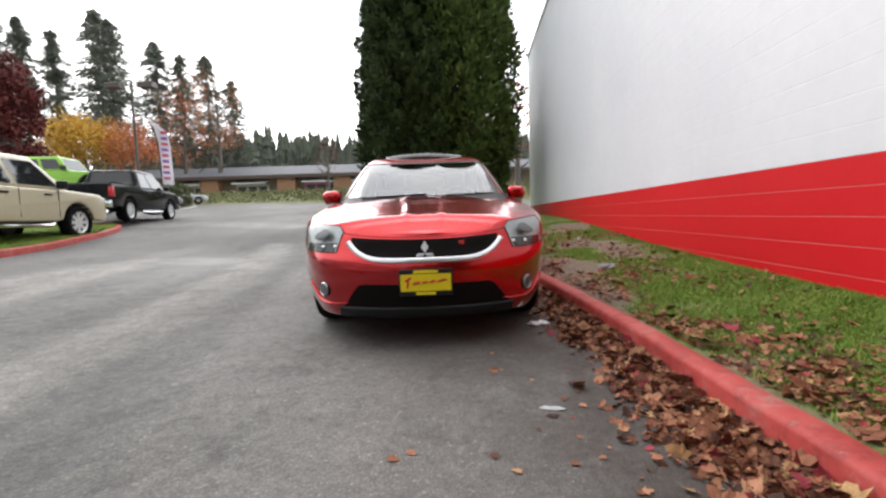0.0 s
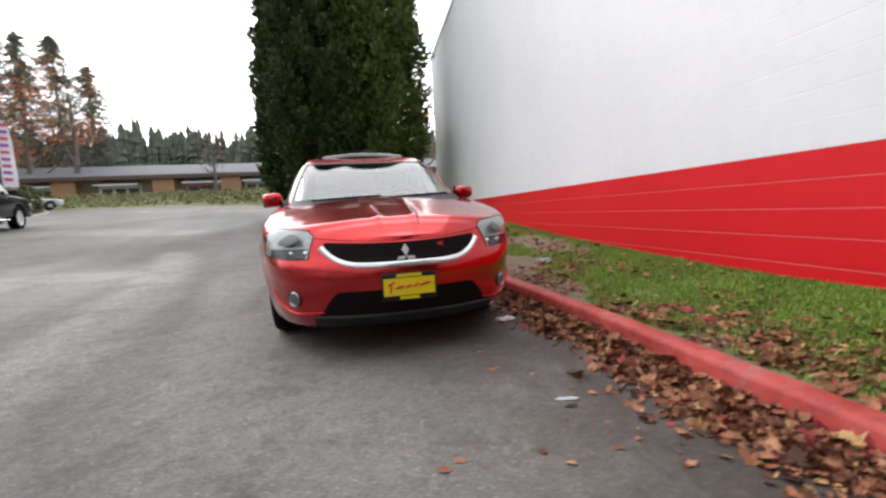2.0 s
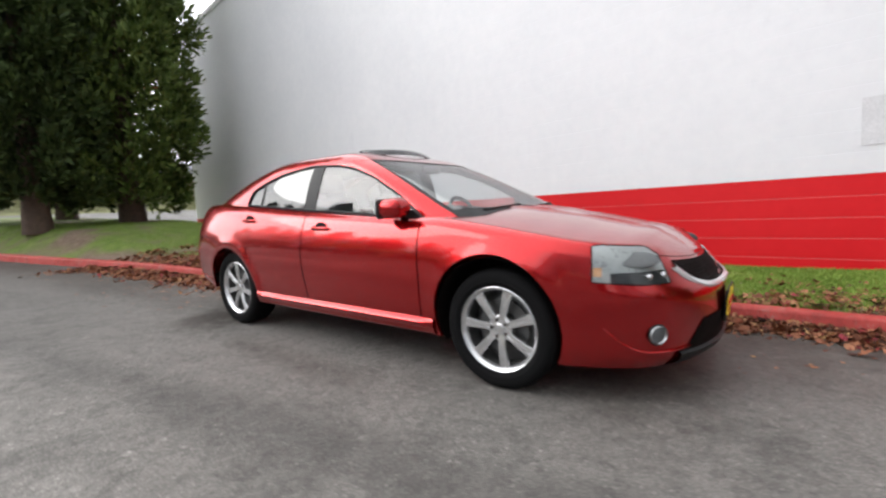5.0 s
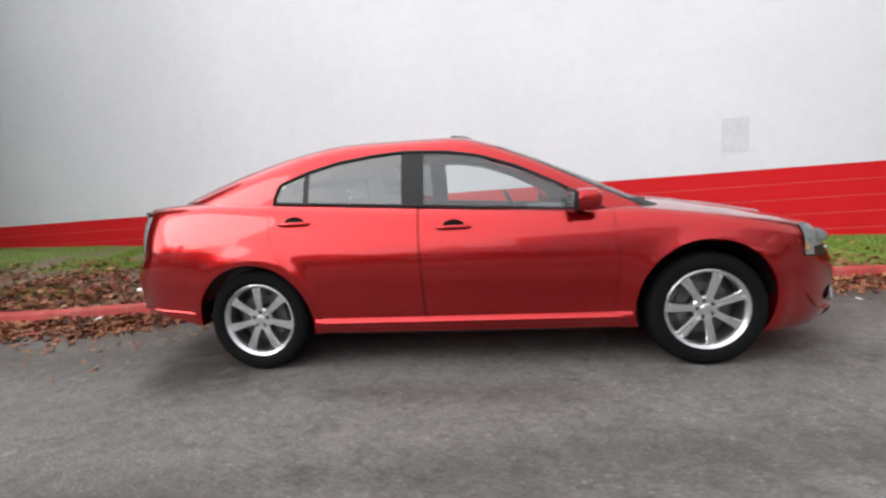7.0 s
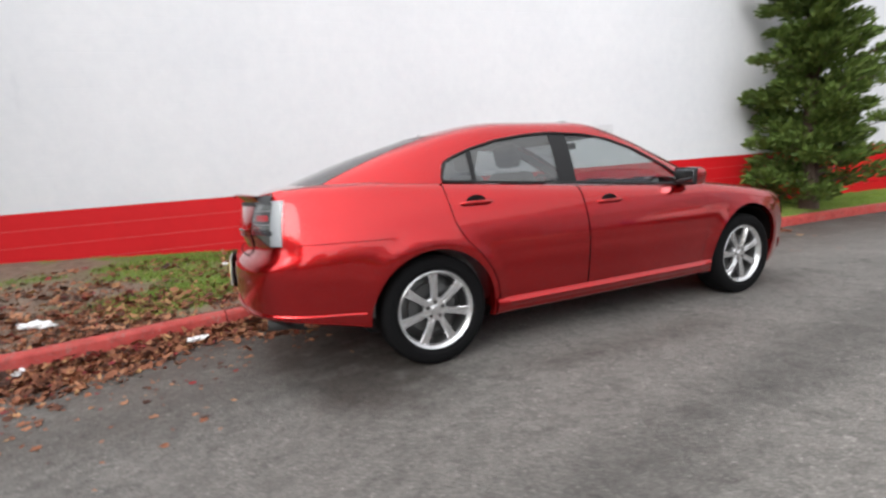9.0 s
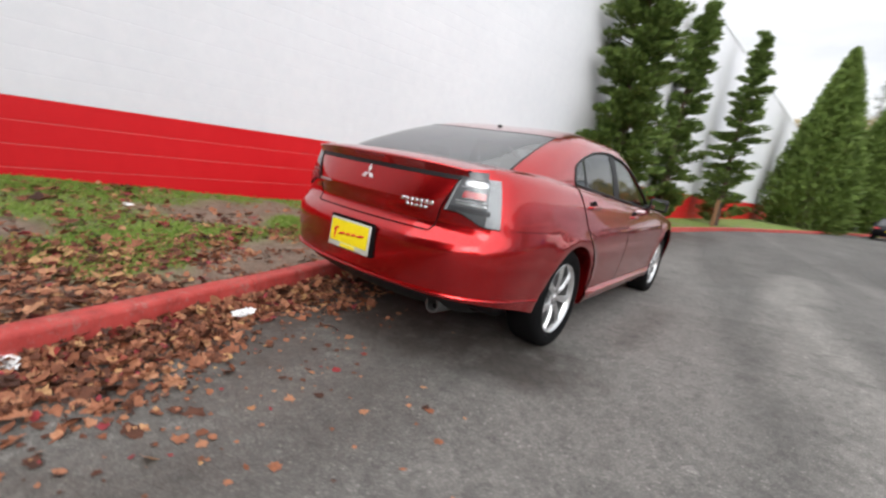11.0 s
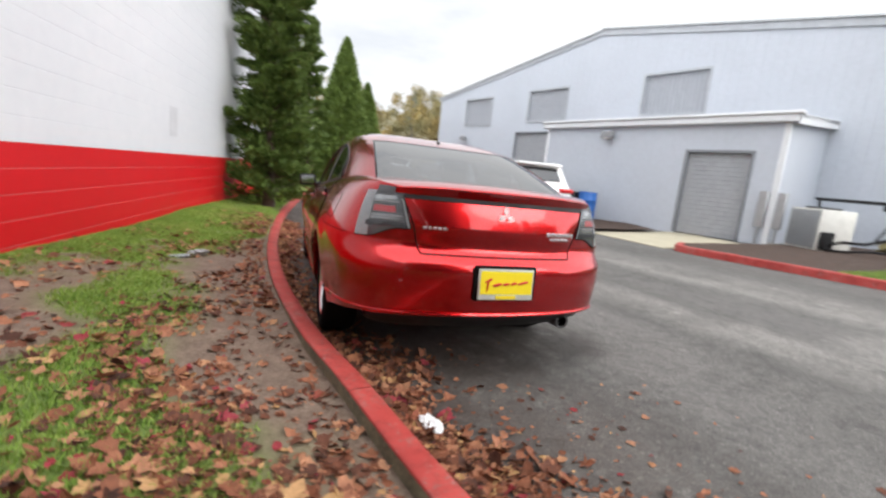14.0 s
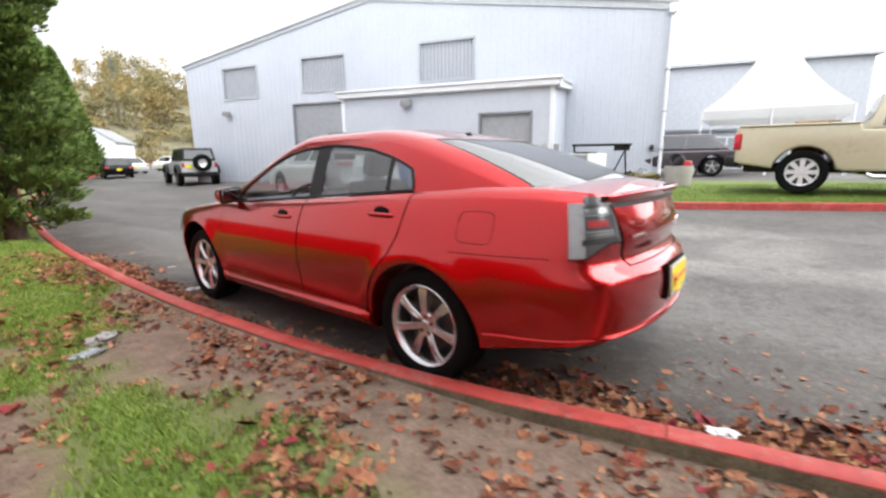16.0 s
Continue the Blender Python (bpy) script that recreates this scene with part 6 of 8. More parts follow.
def fir_crown(h, r, rng, tiers, per, ragged=0.35, low=0.3):
    """Drooping boughs of needles round a bare stem, in uneven storeys."""
    cs, ws = [], []
    storeys = max(9, int(tiers / 6))
    for k in range(tiers):
        t = (int(rng.uniform(0, storeys)) + rng.normal(0, 0.16)) / storeys
        t = min(0.99, max(0.0, t))
        z = h * (low + (1 - low) * t)
        L = r * (0.1 + (1.0 - t) ** 0.7) * rng.uniform(1 - 1.6 * ragged, 1 + ragged * 0.4) * (0.6 + 0.4 * min(1, t * 6))
        a = rng.uniform(0, 2 * math.pi)
        d = np.array([math.cos(a), math.sin(a), -0.1])
        q = rng.uniform(0.05, 1, per) ** 0.8
        cs.append(np.array([0, 0, z]) + d * (L * q)[:, None] + rng.normal(size=(per, 3)) * [L * 0.09, L * 0.09, h * 0.006] + np.array([0, 0, -1]) * (0.22 * L * q ** 2)[:, None])
        ws.append(d + rng.normal(size=(per, 3)) * 0.5 + [0, 0, -0.25])
    return np.concatenate(cs), np.concatenate(ws)


def skirted_fir(foot, h, r, rng, tiers=11, points=13):
    """A distant spiky conifer: drooping ragged skirts of boughs, one over the other."""
    vs, fs, off = [], [], 0
    for k in range(tiers):
        t = k / tiers
        z, reach = h * (0.1 + 0.88 * t), r * (1.05 - t) ** 0.8 * rng.uniform(0.75, 1.15)
        a = rng.uniform(0, 6.28) + np.arange(points * 2) * math.pi / points
        long = reach * np.where(np.arange(points * 2) % 2, rng.uniform(0.8, 1.15, points * 2), rng.uniform(0.35, 0.7, points * 2))
        rim = np.stack([long * np.cos(a), long * np.sin(a), z - 0.35 * long], 1)
        top = np.stack([0.04 * np.cos(a), 0.04 * np.sin(a), np.full(points * 2, z + h * 0.11)], 1)
        vs.append(np.concatenate([rim, top]) + foot)
        i = np.arange(points * 2)
        j = (i + 1) % (points * 2)
        fs.append(np.stack([i, j, j + points * 2, i + points * 2], 1) + off)
        off += points * 4
    return np.concatenate(vs), np.concatenate(fs)


def tall_fir(m, h, r, seed, label, group="", n=260, per=16):
    rng = np.random.default_rng(seed)
    tree = thing("fir", m, label, "tree", group)
    bm, _ = trunk_bm(h * 0.98, 0.012 * h + 0.1, 0.03, rng, 0.006)
    part("trunk", bm, GREY_BARK, tree)
    c, w = fir_crown(h, r, rng, n, per, 0.5)
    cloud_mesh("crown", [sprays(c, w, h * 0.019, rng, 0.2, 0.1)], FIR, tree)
    return tree


def leafy_tree(m, h, r, seed, mat, label, n=5000, size=0.3, sparse=0.0, group="", base=0.3, squash=1.0):
    """A round-headed tree with limbs, its leaves in clumps with gaps."""
    rng = np.random.default_rng(seed)
    tree = thing("broadleaf_tree", m, label, "tree", group)
    bm, ends = trunk_bm(h * 0.8, 0.02 * h + 0.05, 0.03, rng, 0.02, 14, r * 1.0, base)
    part("trunk", bm, GREY_BARK, tree)
    cs, ws = [], []
    clumps = 70
    for k in range(clumps):
        p = rng.normal(size=3)
        p /= np.linalg.norm(p)
        p *= rng.uniform(0.35, 1.0) ** 0.5
        if p[2] < -0.75:
            continue
        c = np.array([p[0] * r, p[1] * r, h * (base + 1) / 2 + p[2] * h * (1 - base) / 2 * squash])
        k2 = int(n / clumps * rng.uniform(0.4, 1.6))
        q = rng.normal(size=(k2, 3)) * r * 0.2
        cs.append(c + q)
        ws.append(rng.normal(size=(k2, 3)) + [0, 0, -0.2])
    cloud_mesh("crown", [sprays(np.concatenate(cs), np.concatenate(ws), size, rng, 0.8)], mat, tree)
    return tree


def at(x, y, dz=0.0, turn=0.0, z_of=None):
    return pose(x, y, (z_of or ground_z)(x, y) + dz, 0, 0, turn)


# dense conifers on the lawn behind the car
column_conifer(at(-1.38, 14.0, -0.05, 0, lawn_z), 10.6, 1.3, 11, GREEN_DARK, 42000, "tall dark green columnar conifer on the lawn", 0.85, "lawn conifers", 0.17, 4.5)
column_conifer(at(-0.5, 10.7, -0.05, 0, lawn_z), 10.4, 1.38, 12, GREEN_DARK, 48000, "tall dark green columnar conifer on the lawn", 0.75, "lawn conifers", 0.16, 4.5)
column_conifer(at(1.55, 11.3, -0.05, 0, lawn_z), 10.8, 1.85, 13, GREEN_MID, 48000, "broad mid-green conifer close to the wall", 0.5, "lawn conifers", 0.165, 4.5)
column_conifer(at(-2.0, 18.2, -0.05, 0, lawn_z), 11.0, 1.25, 15, GREEN_DARK, 16000, "tall dark green columnar conifer behind the others", 0.9, "lawn conifers", 0.22, 4.0)
column_conifer(at(1.2, 16.0, -0.05, 0, lawn_z), 11.5, 1.7, 14, GREEN_DARK, 16000, "tall dark green columnar conifer behind the others", 0.8, "lawn conifers", 0.25, 4.0)
# conifers by the wall ahead of the car
padded_conifer(at(1.5, -6.85, 0.05), 7.8, 0.97, 21, GREEN_PINE, 165, 150, "open-branched green conifer beside the white wall", 0.1, "wall conifers")
padded_conifer(at(1.38, -12.1, 0.05), 7.0, 0.78, 22, GREEN_PINE, 95, 110, "slim green conifer behind the first by the wall", 0.11, "wall conifers")
padded_conifer(at(0.25, -17.6, 0.05), 7.7, 0.85, 26, GREEN_PINE, 90, 90, "slim green conifer by the bend of the kerb", 0.13, "wall conifers")
column_conifer(at(-3.0, -33.6), 11.3, 3.1, 23, GREEN_CYP, 22000, "dense bright green cone-shaped cypress", 0.15, "cypresses", 0.3, 1.0, 0.12)
column_conifer(at(-6.3, -42.5), 9.6, 2.6, 24, GREEN_CYP, 15000, "dense bright green cone-shaped cypress", 0.15, "cypresses", 0.33, 1.0, 0.12)

# far side, beyond the shops: firs and autumn trees
FAR_FIRS = [(-61, 61, 27, 3.8), (-57, 61, 26, 3.0), (-52.5, 61, 24, 2.6), (-65, 64, 26, 4.0), (-47, 62, 27, 4.2), (-44, 60, 25, 4.0), (-39.5, 63, 23, 3.8), (-36.5, 64, 21.5, 3.4), (-32.3, 63, 21, 3.2), (-29.5, 65, 18, 3.0), (-72, 58, 25, 4)]
for i, (x, y, h, r) in enumerate(FAR_FIRS):
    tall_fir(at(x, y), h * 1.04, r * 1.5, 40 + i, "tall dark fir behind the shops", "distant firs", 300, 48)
leafy_tree(at(-28.8, 27), 11.0, 1.65, 61, MAROON, "dense maroon-leaved street tree", 9000, 0.22, 0, "", 0.1)
leafy_tree(at(-36, 43), 9.5, 3.3, 62, YELLOW, "yellow and orange autumn maple", 6500, 0.22, 0, "autumn trees", 0.42, 0.9)
leafy_tree(at(-31, 43), 9.0, 2.3, 63, ORANGE, "broad orange autumn maple tree", 3000, 0.2, 0, "autumn trees", 0.4, 0.9)
leafy_tree(at(-31, 53), 15, 3.2, 64, ORANGE, "thin orange-leaved tree losing its leaves", 1300, 0.2, 0, "autumn trees", 0.25)
leafy_tree(at(-26.6, 53), 18, 3.2, 65, ORANGE, "thin orange-leaved tree losing its leaves", 1000, 0.2, 0, "autumn trees", 0.3)
leafy_tree(at(6, 24, 0.3), 9.0, 2.6, 66, ORANGE, "thin half-bare autumn tree beyond the wall end", 700, 0.2, 0, "autumn trees", 0.3)
leafy_tree(at(-11.5, 47), 8.0, 1.4, 67, MAROON, "slim half-bare street tree", 200, 0.2, 0, "autumn trees", 0.3)
rng = np.random.default_rng(5)
chunks = []
for k in range(950):
    x = rng.uniform(-75, 28)
    y = rng.uniform(84, 112) + 0.12 * abs(x)
    h = rng.uniform(11.5, 17.5) * (0.93 + 0.22 * noise.noise((x * 0.08, 1.0, 0.0)))
    chunks.append(skirted_fir(np.array([x, y, ground_z(x, min(y, 62)) + 0.6]), h, rng.uniform(2.2, 3.6), rng))
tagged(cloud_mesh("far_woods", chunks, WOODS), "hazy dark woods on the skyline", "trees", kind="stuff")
# autumn hillside in the other direction
rows = []
for v in lin(0, 1, 16):
    rows.append([(x - 60 * v * 0.2, -95 - 110 * v, -0.5 + 30 * v ** 0.8 * (0.65 + 0.35 * smoothstep(30, -60, x)) + 1.5 * noise.noise((x * 0.03, v * 4, 2))) for x in lin(-150, 90, 50)])
hill = tagged(part("hillside", from_grid(rows), plain("dry_scrub_ground", (0.2, 0.18, 0.11), 1.0, vary=0.4, scale=0.1)), "scrubby autumn hillside behind the yard", "hill", kind="structure")
chunks, tall = [], []
for k in range(760):
    v = rng.uniform(0, 1)
    x = rng.uniform(-130, 70)
    gx, gy, gz = x - 12 * v, -95 - 110 * v, -0.5 + 30 * v ** 0.8 * (0.65 + 0.35 * smoothstep(30, -60, x))
    r = rng.uniform(1.2, 3.2)
    q = rng.normal(size=(170, 3))
    q /= np.linalg.norm(q, axis=1, keepdims=True)
    chunks.append(sprays(np.array([gx, gy, gz + r * 0.5]) + q * r * [1.2, 1.2, 0.75] * rng.uniform(0.4, 1, (170, 1)), q + rng.normal(size=(170, 3)) * 0.6, 0.55, rng, 0.8))
    if k % 5 == 0:
        h = rng.uniform(8, 16)
        for _ in range(9):
            cc = rng.normal(size=3) * [1.3, 1.3, h * 0.2]
            q = rng.normal(size=(90, 3)) * [0.9, 0.9, h * 0.08]
            tall.append(sprays(np.array([gx, gy, gz + h * 0.55]) + cc + q, q + rng.normal(size=(90, 3)), 0.5, rng, 0.8))
tagged(cloud_mesh("hillside_scrub", chunks, SCRUB), "olive and brown scrub on the hillside", "bushes", kind="stuff")
tagged(cloud_mesh("hillside_trees", tall, OCHRE), "ochre autumn trees on the hillside", "trees", kind="stuff")
for i, (x, y, h, r) in enumerate([(-12, -120, 20, 3.6), (-34, -128, 19, 3.4), (-52, -120, 15, 3.2), (-60, -122, 13, 3)]):
    tall_fir(pose(x, y, 7 + (i == 0) * 2), h, r, 80 + i, "dark fir on the hillside", "hillside firs", 110, 20)


def hedge(name, m, size, seed, label, n=2500, leaf=0.12, mat=None):
    rng = np.random.default_rng(seed)
    p = rng.normal(size=(n, 3))
    p /= np.linalg.norm(p, axis=1, keepdims=True)
    p = np.sign(p) * np.abs(p) ** 0.7 * rng.uniform(0.6, 1.05, n)[:, None] * np.array(size) / 2
    p[:, 2] += size[2] / 2
    ob = cloud_mesh(name, [sprays(p, p + rng.normal(size=(n, 3)) * 0.3, leaf, rng, 0.8)], mat or HEDGE)
    ob.matrix_world = m
    return tagged(ob, label, "bush")


hedge("shrub", at(-17.2, 24.5, 0.05), (2.2, 1.8, 1.5), 71, "clipped dark green shrub on the island")
hedge("shrub", at(-18.6, 28.0, 0.05), (2.4, 1.8, 1.8), 72, "clipped dark green shrub on the island")


# ---- other vehicles ----
BODY_GLASS = plain("dark_car_glass", (0.02, 0.021, 0.023), 0.03, Specular_IOR_Level=1.0)
CREAM = plain("cream_car_paint", (0.56, 0.5, 0.35), 0.3, Coat_Weight=0.6, vary=0.04, scale=1)
JET = plain("black_car_paint", (0.005, 0.005, 0.006), 0.16, Specular_IOR_Level=0.25, vary=0.1, scale=1)
SNOW = plain("white_car_paint", (0.78, 0.78, 0.78), 0.3, Coat_Weight=0.6, vary=0.03, scale=1)
PALE = plain("pale_silver_car_paint", (0.55, 0.56, 0.57), 0.3, 0.2, Coat_Weight=0.6, vary=0.03, scale=1)
LIME = plain("lime_green_car_paint", (0.28, 0.6, 0.04), 0.3, Coat_Weight=0.6, vary=0.04, scale=1)
PLUM = plain("dark_plum_car_paint", (0.05, 0.035, 0.05), 0.25, Coat_Weight=0.8, scale=1)
BLUE_PAINT = plain("blue_drum_paint", (0.02, 0.12, 0.42), 0.45)
LAMP_RED = plain("red_tail_lens", (0.5, 0.012, 0.02), 0.2, Coat_Weight=0.6)
LAMP_WHITE = plain("clear_head_lens", (0.6, 0.62, 0.63), 0.15, 0.3)


def arc(yc, zc, r, a0, a1, n=10):
    return [(yc + r * math.cos(radians(a)), zc + r * math.sin(radians(a))) for a in lin(a0, a1, n)]


def frustum(low, high, bevel=0.05):
    """A cabin block: low and high are (y0, y1, half width, z)."""
    bm = bmesh.new()
    v = [[bm.verts.new((sx * w, y, z)) for sx, y in ((-1, y0), (1, y0), (1, y1), (-1, y1))] for y0, y1, w, z in (low, high)]
    bm.faces.new(v[0][::-1])
    bm.faces.new(v[1])
    for k in range(4):
        bm.faces.new((v[0][k], v[0][(k + 1) % 4], v[1][(k + 1) % 4], v[1][k]))
    bmesh.ops.bevel(bm, geom=bm.edges[:], offset=bevel, segments=3, affect="EDGES", profile=0.5)
    return bm


def cab_pane(low, high, which, a, b, lo=0.12, hi=0.86, out=0.006):
    """A pane on one face of a cabin block; a and b run along the face, lo and hi up it."""
    def corner(f, t):
        y0, y1, w, z = (l + (h - l) * t for l, h in zip(low, high))
        if which in ("left", "right"):
            sx = -1 if which == "left" else 1
            return Vector((sx * (w + out), y0 + (y1 - y0) * f, z))
        y = y0 - out if which == "back" else y1 + out
        return Vector((-w + 2 * w * f, y, z))
    rows = [[corner(a + (b - a) * i / 4, lo + (hi - lo) * j / 3) for i in range(5)] for j in range(4)]
    return from_grid(rows)


def road_wheel(parent, x, y, r, w, style="spoke", rim_r=None, mat=None):
    sx = 1 if x > 0 else -1
    rim_r = rim_r or r * 0.64
    hub = part("wheel", lathe([(0.0, 0.5 * w - 0.06), (rim_r * 0.98, 0.5 * w - 0.07), (rim_r, -0.3 * w), (0.0, -0.3 * w)], 28), plain("wheel_inner_dark", (0.05, 0.05, 0.055), 0.5, 0.5), parent)
    hub.matrix_basis = pose(x, y, r) @ Matrix.Rotation(0 if sx > 0 else math.pi, 4, "Z")
    h = w / 2
    part("tyre", lathe([(rim_r, -h * 0.85), (rim_r * 1.15, -h), (r * 0.93, -h), (r, -h * 0.7), (r, h * 0.7), (r * 0.93, h), (rim_r * 1.15, h), (rim_r, h * 0.85), (rim_r * 0.97, 0), (rim_r, -h * 0.85)], 36), RUBBER, hub)
    rim = lathe([(rim_r * 0.9, h * 0.6), (rim_r * 0.99, h * 0.86), (rim_r * 1.03, h * 0.84), (rim_r, h * 0.5)], 36)
    n = 5 if style == "spoke" else 8
    for k in range(n):
        a = 2 * math.pi * k / n
        wd = rim_r * (0.13 if style == "spoke" else 0.16)
        rows = [[(h * 0.55, -wd * f, q), (h * 0.7, -wd * f * 0.8, q), (h * 0.7, wd * f * 0.8, q), (h * 0.55, wd * f, q)] for q, f in ((rim_r * 0.15, 1.0), (rim_r * 0.55, 0.9), (rim_r * 0.95, 1.2))]
        join_into(rim, from_grid(rows), Matrix.Rotation(a, 4, "X"))
    join_into(rim, lathe([(0.0, h * 0.8), (rim_r * 0.16, h * 0.8), (rim_r * 0.22, h * 0.66), (rim_r * 0.34, h * 0.62)], 20))
    part("rim", rim, mat or ALLOY, hub)
    return hub


def lower_body(pts, half, crown=0.0, bevel=0.05):
    """The painted lower body from a side outline, its flanks drawn in towards top and bottom."""
    zs = [p[1] for p in pts]
    z0, z1 = min(zs), max(zs)
    rows = []
    for f, o in ((-1, 0.0), (-0.97, 0.0), (0.97, 0.0), (1, 0.0)):
        rows.append([(f * half, y, z) for y, z in pts])
    bm = bmesh.new()
    loops = []
    for f in (-1.0, 1.0):
        loops.append([bm.verts.new((f * (half - 0.07 * max(0, (z - z0) / (z1 - z0) - 0.55) - 0.05 * max(0, 0.25 - (z - z0) / (z1 - z0))), y, z)) for y, z in pts])
    bm.faces.new(loops[0])
    bm.faces.new(loops[1][::-1])
    n = len(pts)
    for k in range(n):
        bm.faces.new((loops[0][k], loops[1][k], loops[1][(k + 1) % n], loops[0][(k + 1) % n]))
    bmesh.ops.recalc_face_normals(bm, faces=bm.faces)
    sel = [e for e in bm.edges if len(e.link_faces) == 2 and any(len(f.verts) == n for f in e.link_faces)]
    bmesh.ops.bevel(bm, geom=sel, offset=bevel, segments=3, affect="EDGES", profile=0.5)
    return bm


def mirrors(parent, w, y, z, mat):
    for sx in (-1, 1):
        part("door_mirror", solid_box((sx * (w + 0.02) - 0.02 * (sx < 0) - (0.2 if sx < 0 else 0), y - 0.06, z), (sx * (w + 0.02) + 0.02 * (sx > 0) + (0.2 if sx > 0 else 0), y + 0.08, z + 0.2), 0.04, 2), mat, parent)


def pickup(m, paint, label, cargo=False):
    """A crew-cab pickup; the nose is towards +y, the rear axle at y = 0."""
    t = thing("pickup_truck", m, label, "pickup truck", "pickup trucks")
    r, wb, half = 0.42, 3.57, 0.99
    out = [(-1.15, 0.62), (-1.17, 1.28)] + [(-1.12, 1.33), (0.78, 1.33), (0.8, 1.22), (3.0, 1.2), (3.1, 1.22), (4.35, 1.16), (4.52, 1.05), (4.56, 0.62)]
    low = arc(wb, 0.42, 0.5, 8, 172) + [(2.9, 0.45), (0.62, 0.45)] + arc(0, 0.42, 0.5, 8, 172)
    part("body", lower_body(out + [(4.5, 0.45)] + low + [(-1.05, 0.58)], half), paint, t)
    lo, hi = (0.85, 3.35, 0.95, 1.2), (1.05, 2.55, 0.74, 1.93)
    part("cab", frustum(lo, hi, 0.07), paint, t)
    for side_ in ("left", "right"):
        d = part("window", cab_pane(lo, hi, side_, 0.07, 0.40, 0.1, 0.84), BODY_GLASS, t)
        part("window", cab_pane(lo, hi, side_, 0.45, 0.90, 0.1, 0.84), BODY_GLASS, t)
        sx = -1 if side_ == "left" else 1
        for y in (1.9, 2.95):
            part("door_seam", solid_box((sx * half - 0.006, y - 0.006, 0.55), (sx * half + 0.002, y + 0.006, 1.2)), SEAM, t)
        for y in (1.55, 2.65):
            part("door_handle", solid_box((sx * half - 0.02, y - 0.1, 1.06), (sx * half + 0.025, y + 0.1, 1.1), 0.012, 1), BLACK, t)
        part("side_step", tube([(sx * (half - 0.06), 0.95, 0.4), (sx * (half - 0.03), 1.05, 0.36), (sx * (half - 0.03), 2.7, 0.36), (sx * (half - 0.06), 2.8, 0.4)], 0.045, 8), CHROME, t)
        for y in (0, wb):
            part("wheel_arch_liner", from_grid([[(sx * x, y + 0.498 * math.cos(a), 0.42 + 0.498 * math.sin(a)) for x in (0.3, 0.955)] for a in lin(0.1, math.pi - 0.1, 16)]), BLACK, t)
            road_wheel(t, sx * 0.86, y, r, 0.27, "truck", mat=BRIGHT)
        part("tail_light", solid_box((sx * (half - 0.03) - 0.09, -1.19, 0.86), (sx * (half - 0.03) + 0.06, -1.05, 1.2), 0.03, 2), LAMP_RED, t, "red tail light")
        part("headlight", solid_box((sx * 0.8 - 0.16, 4.42, 0.86), (sx * 0.8 + 0.16, 4.57, 1.08), 0.04, 2), LAMP_WHITE, t, "clear headlight")
    part("windscreen", cab_pane(lo, hi, "front", 0.06, 0.94, 0.1, 0.9), BODY_GLASS, t)
    part("rear_window", cab_pane(lo, hi, "back", 0.1, 0.9, 0.3, 0.88), BODY_GLASS, t)
    part("rear_bumper", solid_box((-0.96, -1.32, 0.5), (0.96, -1.1, 0.74), 0.04, 2), CHROME if paint is JET else BLACK, t, "rear step bumper")
    part("front_bumper", solid_box((-0.98, 4.45, 0.46), (0.98, 4.68, 0.78), 0.06, 2), CHROME, t, "chrome front bumper")
    part("grille", solid_box((-0.55, 4.5, 0.8), (0.55, 4.6, 1.1), 0.03, 2), BLACK, t, "black grille")
    part("tailgate_seam", solid_box((-0.8, -1.176, 0.78), (0.8, -1.168, 0.79)), SEAM, t)
    part("bed_rail", solid_box((-0.99, -1.12, 1.325), (-0.88, 0.76, 1.36), 0.015, 1), paint, t)
    part("bed_rail", solid_box((0.88, -1.12, 1.325), (0.99, 0.76, 1.36), 0.015, 1), paint, t)
    part("chassis", solid_box((-0.6, -1.0, 0.4), (0.6, 4.3, 0.6), 0.03, 1), BLACK, t)
    mirrors(t, 0.95, 2.95, 1.22, BLACK)
    return t


